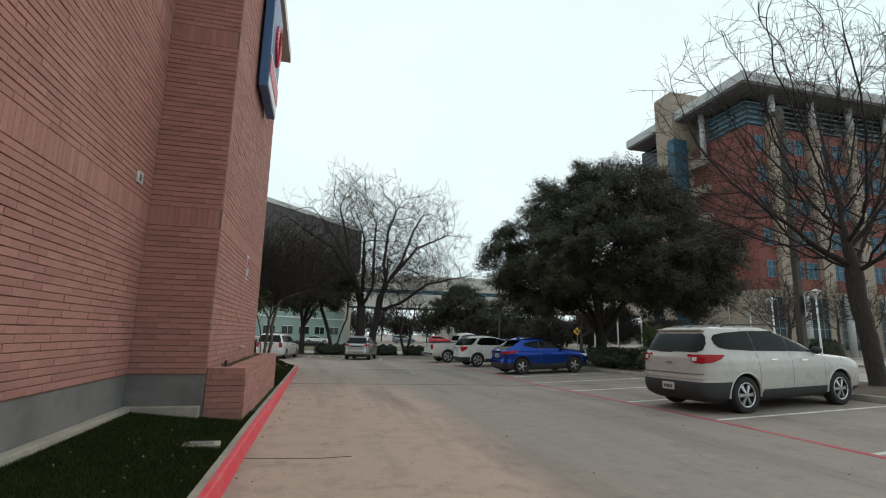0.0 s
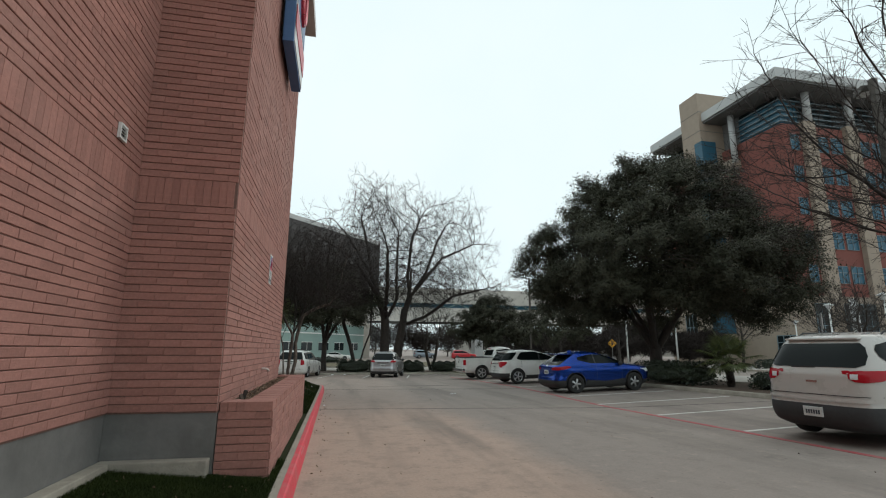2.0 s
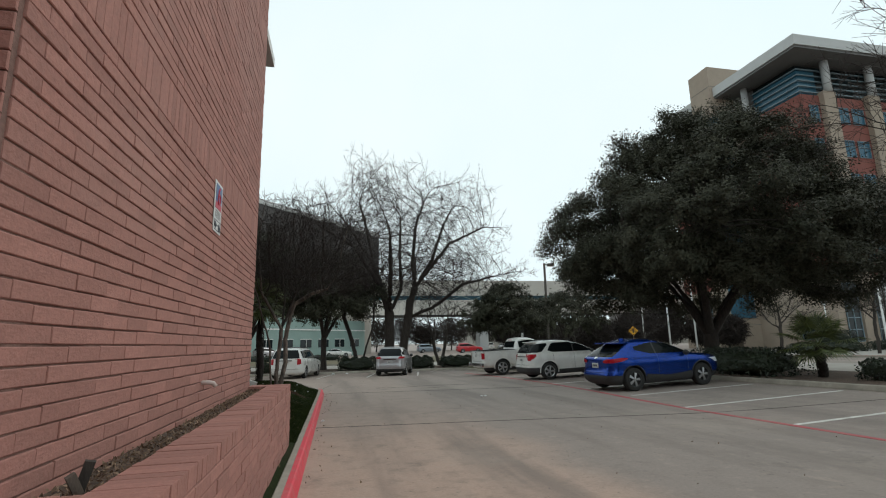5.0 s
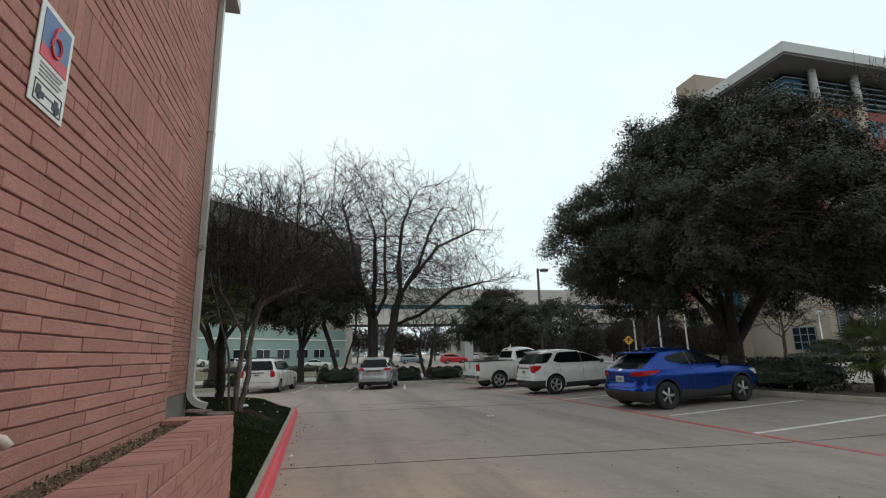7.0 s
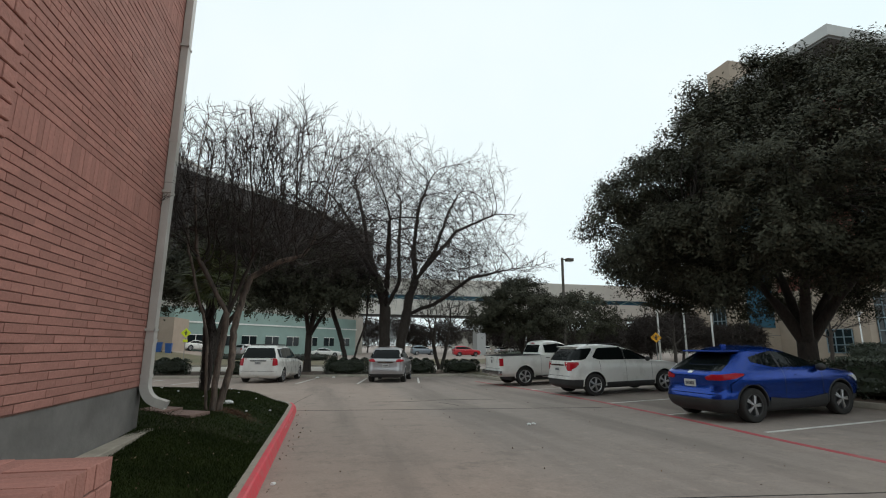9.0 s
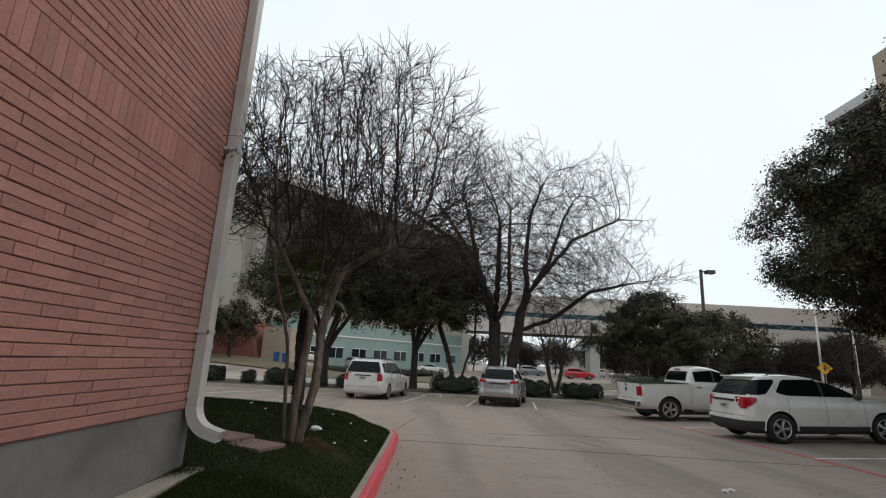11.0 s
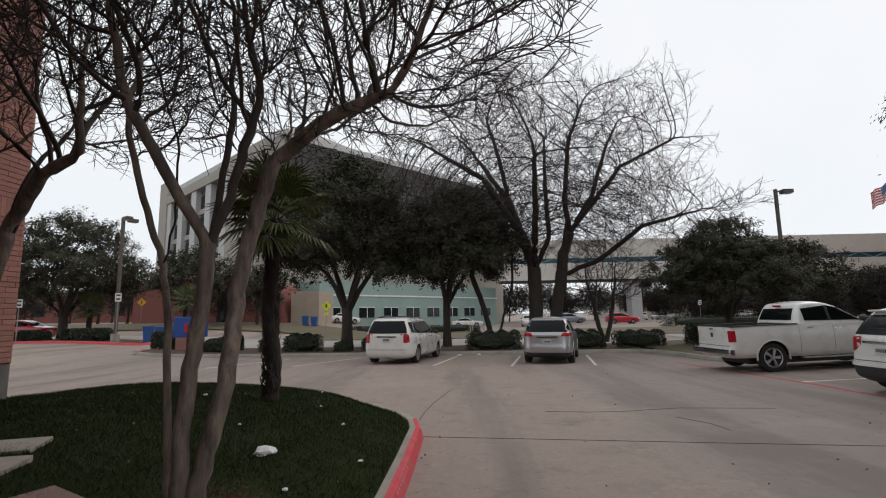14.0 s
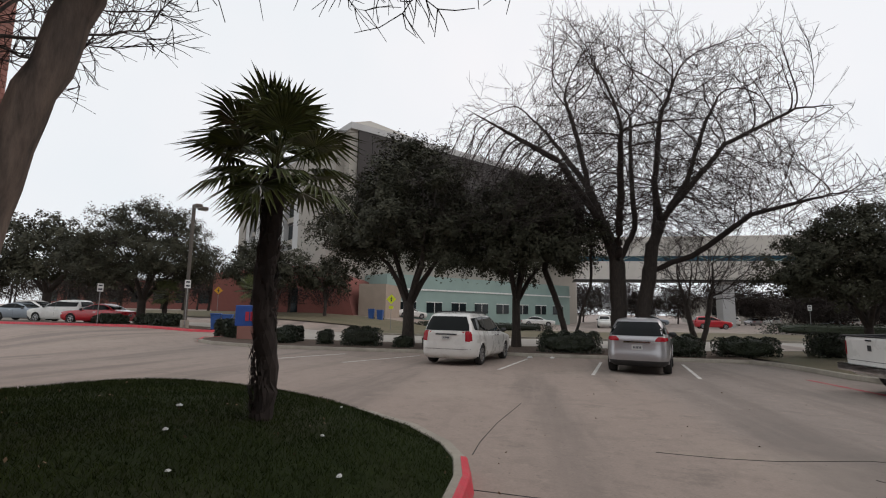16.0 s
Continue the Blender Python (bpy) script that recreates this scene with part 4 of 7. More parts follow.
leafy_tree(-6.9, 45.2, gz(-6.9, 45) + 0.1, "dense dark evergreen oak behind the parked van", 2.3, 0.30, ((-0.3, 0, 6.2), (4.7, 4.2, 4.4)), 90, 70000, 0.08, 31, squash=0.75)
leafy_tree(-1.3, 46.4, gz(-1.5, 46) + 0.1, "dense dark evergreen oak behind the hedge", 2.6, 0.22, ((0.3, 0, 5.6), (4.2, 3.8, 3.5)), 70, 50000, 0.08, 32, squash=0.75)
# planted median beside the bays
leafy_tree(15.2, 24.4, gz(15, 24) + 0.12, "large spreading live oak with a dark dense crown", 1.7, 0.3, ((0.6, 0.5, 5.6), (6.7, 6.9, 5.9)), 430, 560000, 0.05, 33, forks=6, squash=0.72, tight=0.84)
crown_tree(16.4, 11.4, gz(16, 11) + 0.12, "leafless street tree with low spreading limbs", [[(0, 0, -0.15), (-0.15, 0.05, 1.4), (-0.3, 0.1, 2.4)]], ((-1.0, 0, 5.8), (6.6, 5.8, 6.4, 2.6)), 5500, 0.24, 24, 0.24, least=0.0075, limb_bark=TWIG, twigs=0.0, up=0.12, hold=0.6, feather=0.9)
leafy_tree(12.4, 41.8, gz(12.4, 41.8) + 0.1, "round evergreen oak behind the parked pickup", 1.5, 0.16, ((0, 0, 3.5), (3.4, 3.2, 2.5)), 90, 60000, 0.06, 34, squash=0.7, tight=0.9)
leafy_tree(-28.2, 50.6, gz(-28, 50.6), "broad evergreen oak beyond the street corner", 1.9, 0.28, ((0, 0, 4.7), (5.5, 5.0, 4.0)), 130, 70000, 0.075, 35, squash=0.7, tight=0.9)
palm(14.7, 19.2, gz(14.7, 19.2) + 0.12, "short fan palm in the planted median", 1.0, 0.12, 18, 0.95, 4)


# ---- far buildings ----
def hospital():
    """Brick and stone building of six storeys with a flat overhanging roof."""
    b = thing("hospital_building", pose(0, 0, 0), "six storey red brick building with an overhanging flat roof", "building")
    X, Y, T = 58.6, 54.0, 32.6
    part("wall", boxes((X, 120, Y, 80, 8.6, T)), FAR_BRICK, b, "red brick upper wall")
    part("base_wall", boxes((X - 0.4, 120, Y - 0.4, 80, -1, 8.6)), BEIGE_STONE, b, "beige stone lower wall")
    part("roof", boxes((55.4, 122, 51.0, 78, 37.6, 39.0)), PALE_FASCIA, b, "pale overhanging roof slab")
    # underside coloured darker than the slab, for the shade below the overhang
    part("soffit", boxes((55.6, 121.8, 51.2, 77.8, 37.3, 37.59)), SHADE_GREY, b)
    part("upper_storey", boxes((X + 0.9, 119, Y + 0.9, 79, T, 37.3)), DARK_GLASS, b, "recessed dark glazed top storey")
    part("penthouse", boxes((64, 110, 60, 76, 39, 40.6)), PALE_FASCIA, b)
    core = part("stair_core", boxes((54.9, 61.8, 64.8, 68.9, -1, 42.6)), BEIGE_STONE, b, "tall beige stone stair core")
    for i in range(12):
        z = 3.0 + i * 3.3
        part("panel_joint", boxes((54.87, 61.83, 64.77, 68.93, z, z + 0.06)), SHADE_GREY, core)
    part("core_window", boxes((54.8, 57.4, 64.6, 66.2, 4, 34.2)), BLUE_GLASS, b, "tall blue glazed corner strip")
    # open stair bay between core and brick, a solid block coloured as its shade
    part("stair_bay", boxes((X + 0.6, 62, 61.6, 64.8, 0, 37.3)), SHADE_GREY, b)
    for z in (11.4, 16, 20.6, 25.2, 29.8):
        part("balcony", boxes((X - 1.2, X + 0.6, 61.4, 64.8, z - 0.9, z + 0.5)), BEIGE_STONE, b)
    # louvred band above the brick
    for k in range(5):
        z = T + 0.35 + k * 0.8
        part("louvre", boxes((X - 0.05, X + 0.15, Y - 0.05, 61.4, z, z + 0.13), (X + 0.15, 119, Y - 0.05, Y + 0.15, z, z + 0.13)), FRAME_BLUE, b, "blue grey horizontal sun louvre")
    part("blue_band", boxes((X + 0.3, X + 0.4, Y + 0.3, 61.3, T, T + 3.9), (X + 0.4, X + 3.2, Y + 0.3, Y + 0.4, T, T + 3.9)), BLUE_GLASS, b)
    xs = [62.6 + 7.4 * i for i in range(8)]
    for x in xs:
        part("pilaster", boxes((x - 1.0, x + 1.0, Y - 0.7, Y + 0.2, -1, T + 0.4)), BEIGE_STONE, b, "beige stone pilaster")
        part("column", tube(bmesh.new(), [(x, Y - 0.6, T + 0.4), (x, Y - 0.6, 37.3)], 0.5, 12), PALE_FASCIA, b, "round white column", smooth=True)
    part("column", tube(bmesh.new(), [(X - 0.8, 61.6, T - 3), (X - 0.8, 61.6, 37.3)], 0.45, 12), PALE_FASCIA, b, smooth=True)

    def window(x0, x1, z0, z1, cols, y=Y):
        w = part("window", boxes((x0, x1, y - 0.06, y + 0.1, z0, z1)), BLUE_GLASS, b, "blue tinted window")
        fr = bmesh.new()
        for i in range(cols + 1):
            x = x0 + (x1 - x0) * i / cols
            box(fr, x - 0.035, x + 0.035, y - 0.13, y - 0.05, z0, z1)
        for z in (z0, z0 + (z1 - z0) * 0.62, z1):
            box(fr, x0, x1, y - 0.12, y - 0.055, z - 0.035, z + 0.035)
        part("window_frame", fr, FRAME_BLUE, w)

    for z in (10.4, 15.0, 19.6, 24.2, 28.8):
        window(59.7, 61.1, z, z + 2.3, 2)
        for i, x in enumerate(xs[:-1]):
            window(x + 1.5, x + 3.4, z, z + 2.3, 2)
            window(x + 4.0, x + 5.9, z, z + 2.3, 2)
    # glazed lower storeys
    for x0, x1 in ((59.3, 61.3), (63.9, 69.0), (71.3, 76.4), (78.7, 83.8), (86.1, 91.2)):
        w = part("window", boxes((x0, x1, Y - 0.5, Y - 0.3, 0.6, 7.6)), DARK_GLASS, b, "tall dark glazed bay")
        fr = bmesh.new()
        n = max(2, round((x1 - x0) / 1.0))
        for i in range(n + 1):
            x = x0 + (x1 - x0) * i / n
            box(fr, x - 0.05, x + 0.05, Y - 0.58, Y - 0.49, 0.6, 7.6)
        for i in range(6):
            z = 0.6 + 7.0 * i / 5
            box(fr, x0, x1, Y - 0.57, Y - 0.495, z - 0.05, z + 0.05)
        part("window_frame", fr, FRAME_BLUE, w)
    for x in xs:
        part("column", tube(bmesh.new(), [(x + 1.4, Y - 1.6, -0.5), (x + 1.4, Y - 1.6, 8.2)], 0.45, 12), PALE_FASCIA, b, smooth=True)
    # windows of the west side
    for y0, y1, z0, z1 in ((55.5, 58.5, 0.9, 3.6), (70, 72, 1, 7.5), (73.5, 76, 1, 7.5)):
        w = part("window", boxes((X - 0.5, X - 0.35, y0, y1, z0, z1)), DARK_GLASS, b)
        fr = bmesh.new()
        for i in range(4):
            y = y0 + (y1 - y0) * i / 3
            box(fr, X - 0.57, X - 0.49, y - 0.05, y + 0.05, z0, z1)
        for i in range(4):
            z = z0 + (z1 - z0) * i / 3
            box(fr, X - 0.565, X - 0.495, y0, y1, z - 0.05, z + 0.05)
        part("window_frame", fr, FRAME_BLUE, w)
    for k in range(5):
        z = T + 0.1 + k * 0.85
        part("louvre", boxes((X - 0.05, X + 0.15, 69, 77, z, z + 0.14)), FRAME_BLUE, b)


hospital()

MINT = mat("mint_painted_wall", (0.24, 0.34, 0.31), (0.21, 0.30, 0.275), scale=0.6, rough=0.7, stain=(0.25, 0.36, 0.33), stain_scale=0.15, stain_amount=0.5)
GREY_TOWER = mat("grey_beige_panel", (0.36, 0.335, 0.295), (0.32, 0.30, 0.265), scale=0.4, rough=0.85, stain=(0.28, 0.26, 0.23), stain_scale=0.08, stain_amount=0.5)


def corner_block():
    """Tall block turned to the street: dark glass on one side, pale piers on the other."""
    b = thing("office_block", pose(-25, 80.6, 0, 0, 0, math.degrees(math.atan2(38.4, 34))), "tall office block with a black glass side and pale piers", "building")
    L, D, H = 51.3, 48, 27
    part("wall", boxes((0, L, 0.3, D, 10.5, H - 0.2)), GREY_TOWER, b, "grey beige panelled wall")
    part("glass_wall", boxes((1.2, L + 0.05, 0.0, 0.29, 10.8, H - 0.9)), BLACK_GLASS, b, "black glass curtain wall")
    part("parapet", boxes((-0.1, L + 0.1, -0.1, D, H - 0.9, H)), PALE_FASCIA, b, "pale roof parapet")
    part("podium", boxes((-2, L, 2, D, -1, 10.5)), GREY_TOWER, b)
    fr = bmesh.new()
    for i in range(24):
        x = 1.2 + (L - 1.2) * i / 23
        box(fr, x - 0.04, x + 0.04, -0.05, 0.01, 10.8, H - 0.9)
    part("mullions", fr, DARK_METAL, b)
    part("low_wall", boxes((4, L - 10, -4, 2, -1, 6.2)), MINT, b, "mint green lower storey")
    for i in range(8):
        x = 6 + i * 4.4
        w = part("window", boxes((x, x + 2.6, -4.08, -3.95, 1.2, 2.6)), DARK_GLASS, b, "dark ribbon window")
        part("window_frame", boxes((x - 0.08, x + 2.68, -4.1, -4.0, 2.6, 2.7), (x + 1.26, x + 1.34, -4.12, -4.0, 1.2, 2.6)), WHITE_METAL, w)
    part("band", boxes((3.9, L - 9.9, -4.1, 2, 4.2, 4.4)), WHITE_METAL, b)
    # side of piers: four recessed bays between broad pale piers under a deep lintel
    # back of the bays in the dark grey, as shade under the lintel
    part("recess", boxes((-0.02, 0.2, 15, 43, 8, 24)), SHADE_GREY, b)
    part("lintel", boxes((-1.2, 0.0, 14, 44, 23.6, 25.2)), GREY_TOWER, b)
    part("end_wall", boxes((-1.2, 0.0, 43.5, D, -1, H + 1.4)), GREY_TOWER, b, "blank grey beige wall")
    part("end_wall", boxes((-1.2, 0.0, 2, 14.6, -1, H - 1)), GREY_TOWER, b, "blank grey beige wall")
    for i in range(5):
        y = 15 + i * 6.6
        part("pier", boxes((-1.0, 0.0, y, y + 2.4, -1, 23.6), bevel=0.1), PALE_FASCIA, b, "pale vertical pier")
    for j in range(4):
        for i in range(4):
            w = part("window", boxes((-0.2, 0.05, 17.6 + i * 6.6, 21.4 + i * 6.6, 9 + j * 3.7, 11.4 + j * 3.7)), DARK_GLASS, b)
            part("sill", boxes((-0.5, -0.02, 17.5 + i * 6.6, 21.5 + i * 6.6, 8.1 + j * 3.7, 8.98 + j * 3.7)), GREY_TOWER, w)
    cap = bmesh.new()
    bmesh.ops.create_cone(cap, cap_ends=True, segments=4, radius1=8.6, radius2=0.1, depth=3.6, matrix=pose(6.2, 6.2, H + 1.8, 0, 0, 45))
    part("roof_cap", cap, GREY_TOWER, b, "pyramid roof at the corner")
    part("side_tower", boxes((3, 16, D, D + 10, -1, 15)), GREY_TOWER, b)


corner_block()


def low_brick_hall():
    b = thing("brick_hall", pose(-21.3, 75, 0.75), "low red brick hall with a sloping end wall", "building")
    bm = bmesh.new()
    v = [bm.verts.new(p) for p in ((-19, 0, -0.8), (0, 0, -0.8), (-1.6, 0.2, 4.4), (-6.2, 0, 6.0), (-19, 0, 5.0), (-19, 10, -0.8), (0, 10, -0.8), (-1.6, 9.8, 4.4), (-6.2, 10, 6.0), (-19, 10, 5.0))]
    bm.faces.new(v[0:5])
    bm.faces.new(v[9:4:-1])
    for i in range(5):
        j = (i + 1) % 5
        bm.faces.new((v[j], v[i], v[5 + i], v[5 + j]))
    part("wall", bm, FAR_BRICK, b)
    part("door", boxes((-8.6, -7.4, -0.08, 0.02, 0, 3.2)), DARK_GLASS, b, "dark glazed door")
    part("side_wall", boxes((0.0, 3.4, 1, 8, -0.8, 3.8)), BEIGE_STONE, b)


low_brick_hall()


BRIDGE = mat("beige_bridge_panel", (0.62, 0.585, 0.53), (0.56, 0.525, 0.48), scale=0.5, rough=0.8)


def skybridge():
    b = thing("skybridge", pose(0, 105, 0), "enclosed beige footbridge with a teal truss band", "bridge")
    x0, x1 = 6, 92
    part("lower_wall", boxes((x0, x1, 0, 5, 7.2, 10.2)), BRIDGE, b)
    part("upper_wall", boxes((x0, x1, 0, 5, 11.1, 14.3)), BRIDGE, b)
    part("lower_edge", boxes((x0, x1, -0.1, 5.1, 6.95, 7.19)), DARK_METAL, b)
    part("glazing", boxes((x0, x1, 0.4, 4.6, 10.2, 11.1)), BLUE_GLASS, b)
    bm = bmesh.new()
    n = 36
    for i in range(n):
        a, c = x0 + (x1 - x0) * i / n, x0 + (x1 - x0) * (i + 1) / n
        z0, z1 = (10.2, 11.1) if i % 2 else (11.1, 10.2)
        tube(bm, [(a, 0.1, z0), (c, 0.1, z1)], 0.07, 4)
    part("truss", bm, MINT, b, "teal diagonal truss")
    for x in (30, 62):
        part("pier", boxes((x - 0.9, x + 0.9, 1, 4, -1, 7.2)), PALE_FASCIA, b)


skybridge()


def block(name, x, y, w, d, h, material, label):
    """A plain far building with a storey of window openings."""
    b = thing(name, pose(x, y, -0.5), label, "building")
    part("wall", boxes((0, w, 0, d, 0, h)), material, b)
    part("roof", boxes((-0.2, w + 0.2, -0.2, d + 0.2, h, h + 0.5)), PALE_FASCIA, b)
    n = max(2, int(w / 6))
    for i in range(n):
        part("window", boxes((w * (i + 0.25) / n, w * (i + 0.75) / n, -0.06, 0.1, h * 0.35, h * 0.7)), DARK_GLASS, b)


block("far_hall", 40, 150, 90, 20, 6, GREY_TOWER, "low pale far building beyond the footbridge")
block("far_hall", -120, 120, 60, 20, 8, FAR_BRICK, "low red brick building beyond the far oaks")


# ---- vehicles ----
PAINT_WHITE = mat("white_car_paint", (0.70, 0.69, 0.66), (0.66, 0.65, 0.62), scale=2, rough=0.28, coat=0.8, stain=(0.55, 0.53, 0.5), stain_scale=1.2, stain_amount=0.25)
PAINT_SILVER = mat("silver_car_paint", (0.42, 0.41, 0.42), (0.38, 0.37, 0.38), scale=40, rough=0.32, metal=0.6, coat=0.8)
PAINT_PEARL = mat("pearl_white_car_paint", (0.50, 0.475, 0.445), (0.47, 0.445, 0.415), scale=2, rough=0.28, coat=0.7, stain=(0.40, 0.375, 0.35), stain_scale=1.0, stain_amount=0.3)
PAINT_BLUE = mat("blue_car_paint", (0.003, 0.045, 0.30), (0.002, 0.036, 0.24), scale=40, rough=0.24, metal=0.75, coat=0.35)
PAINT_RED = mat("red_car_paint", (0.55, 0.02, 0.03), (0.48, 0.016, 0.025), scale=8, rough=0.3, coat=0.9)
PAINT_GREY = mat("blue_grey_car_paint", (0.22, 0.26, 0.3), scale=20, rough=0.3, coat=0.8, metal=0.3)
PLASTIC = mat("dark_grey_plastic", (0.035, 0.035, 0.036), (0.025, 0.025, 0.026), scale=20, rough=0.65, bump=0.1)
RUBBER = mat("black_tyre_rubber", (0.018, 0.018, 0.018), (0.028, 0.026, 0.024), scale=10, rough=0.9, bump=0.3)
ALLOY = mat("silver_alloy", (0.55, 0.55, 0.56), (0.45, 0.45, 0.46), scale=6, rough=0.3, metal=0.85)
CHROME = mat("chrome_trim", (0.75, 0.75, 0.76), scale=6, rough=0.12, metal=1.0)
CAR_GLASS = glass_mat("tinted_car_glass", (0.006, 0.008, 0.008), 0.03)
CAR_GLASS.node_tree.nodes["Principled BSDF"].inputs["Specular IOR Level"].default_value = 0.14
TAIL_RED = glass_mat("red_tail_lens", (0.36, 0.01, 0.018), 0.12)
LENS = glass_mat("clear_lamp_lens", (0.62, 0.62, 0.62), 0.1)
PLATE = mat("pale_number_plate", (0.6, 0.6, 0.58), scale=6, rough=0.5)
BAR_INK = mat("dark_ink", (0.04, 0.045, 0.06), scale=6, rough=0.6)


class Shell:
    """A car body as a stack of rounded plan outlines: rows of height, rear end, front end, half width."""

    def __init__(self, levels, n=7.0):
        self.rows, self.n = levels, n

    def row(self, z):
        r = self.rows
        z = min(max(z, r[0][0]), r[-1][0])
        for i, (a, b) in enumerate(zip(r, r[1:])):
            if a[0] <= z <= b[0]:
                # a monotone cubic from level to level
                h = b[0] - a[0]
                t = (z - a[0]) / h
                out = [z]
                for c in (1, 2, 3):
                    d = (b[c] - a[c]) / h
                    m0 = self.slope(i, c)
                    m1 = self.slope(i + 1, c)
                    m0 = 0 if m0 * d <= 0 else math.copysign(min(abs(m0), 3 * abs(d)), d)
                    m1 = 0 if m1 * d <= 0 else math.copysign(min(abs(m1), 3 * abs(d)), d)
                    out.append((2 * t ** 3 - 3 * t * t + 1) * a[c] + (t ** 3 - 2 * t * t + t) * h * m0 + (3 * t * t - 2 * t ** 3) * b[c] + (t ** 3 - t * t) * h * m1)
                return out

    def slope(self, i, c):
        r = self.rows
        lo, hi = r[max(i - 1, 0)], r[min(i + 1, len(r) - 1)]
        return (hi[c] - lo[c]) / (hi[0] - lo[0])

    def width(self, x, z):
        _, r, f, w = self.row(z)
        u = min(0.999, abs((x - (r + f) / 2) / ((f - r) / 2)))
        return w * (1 - u ** self.n) ** (1 / self.n)

    def end(self, y, z, front):
        _, r, f, w = self.row(z)
        u = min(0.995, abs(y) / w)
        k = (f - r) / 2 * (1 - u ** self.n) ** (1 / self.n)
        return (r + f) / 2 + (k if front else -k)

    def mesh(self, sub=3, count=136):
        rows = []
        for a, b in zip(self.rows, self.rows[1:]):
            rows += [self.row(a[0] + (b[0] - a[0]) * i / sub) for i in range(sub)]
        rows.append(self.rows[-1])
        # a rounded roof above the last level
        z, r, f, w = self.rows[-1]
        rows += [(z + dz, r + (f - r) * k / 2, f - (f - r) * k / 2, w * (1 - k)) for dz, k in ((0.012, 0.14), (0.02, 0.32), (0.025, 0.6))]
        bm = bmesh.new()
        rings = []
        for z, r, f, w in rows:
            ring = []
            for k in range(count):
                t = 2 * math.pi * k / count
                c, s = math.cos(t), math.sin(t)
                e = 2 / self.n
                ring.append(bm.verts.new(((r + f) / 2 + (f - r) / 2 * math.copysign(abs(c) ** e, c), w * math.copysign(abs(s) ** e, s), z)))
            rings.append(ring)
        for a, b in zip(rings, rings[1:]):
            for k in range(count):
                bm.faces.new((a[k], a[(k + 1) % count], b[(k + 1) % count], b[k]))
        bm.faces.new(list(reversed(rings[0])))
        bm.faces.new(rings[-1])
        return bm


def grid(bm, pts):
    vs = [[bm.verts.new(p) for p in row] for row in pts]
    for a, b in zip(vs, vs[1:]):
        for i in range(len(a) - 1):
            bm.faces.new((a[i], a[i + 1], b[i + 1], b[i]))
    return bm


def side_patch(shell, cols, side, off=0.008, rows=7):
    """cols: (x, low z, high z) from back to front."""
    fine = []
    for a, b in zip(cols, cols[1:]):
        n = max(1, int(abs(b[0] - a[0]) / 0.03))
        fine += [[p + (q - p) * i / n for p, q in zip(a, b)] for i in range(n)]
    fine.append(cols[-1])
    pts = [[(x, side * (shell.width(x, z0 + (z1 - z0) * j / rows) + off), z0 + (z1 - z0) * j / rows) for x, z0, z1 in fine] for j in range(rows + 1)]
    return grid(bmesh.new(), pts if side < 0 else [r[::-1] for r in pts])


def end_patch(shell, rows, front=False, off=0.010, cols=16):
    """rows: (z, y from, y to) from low to high, on the rear or front."""
    fine = []
    for a, b in zip(rows, rows[1:]):
        fine += [[p + (q - p) * i / 4 for p, q in zip(a, b)] for i in range(4)]
    fine.append(rows[-1])
    pts = [[(shell.end(y0 + (y1 - y0) * j / cols, z, front) + (off if front else -off), y0 + (y1 - y0) * j / cols, z) for j in range(cols + 1)] for z, y0, y1 in fine]
    return grid(bmesh.new(), [r[::-1] for r in pts] if not front else pts)


def cut(bm, cutters, materials):
    """The mesh with the cutter boxes and cylinders taken out; cut faces take the second material."""
    me = bpy.data.meshes.new("shell")
    bm.to_mesh(me)
    bm.free()
    ob = new("shell", me)
    me2 = bpy.data.meshes.new("cutter")
    cutters.to_mesh(me2)
    cutters.free()
    tool = new("cutter", me2)
    for m in materials:
        me.materials.append(m)
        me2.materials.append(m)
    mod = ob.modifiers.new("cut", "BOOLEAN")
    mod.operation, mod.object, mod.solver = "DIFFERENCE", tool, "EXACT"
    made = bpy.data.meshes.new_from_object(ob.evaluated_get(bpy.context.evaluated_depsgraph_get()))
    bpy.data.objects.remove(ob)
    bpy.data.objects.remove(tool)
    return made


def lathe(profile, n=28):
    """Turned round the y axis. profile: (radius, y)."""
    bm = bmesh.new()
    rings = [[bm.verts.new((r * math.cos(2 * math.pi * k / n), y, r * math.sin(2 * math.pi * k / n))) for k in range(n)] for r, y in profile]
    for a, b in zip(rings, rings[1:]):
        for k in range(n):
            bm.faces.new((a[k], b[k], b[(k + 1) % n], a[(k + 1) % n]))
    return bm


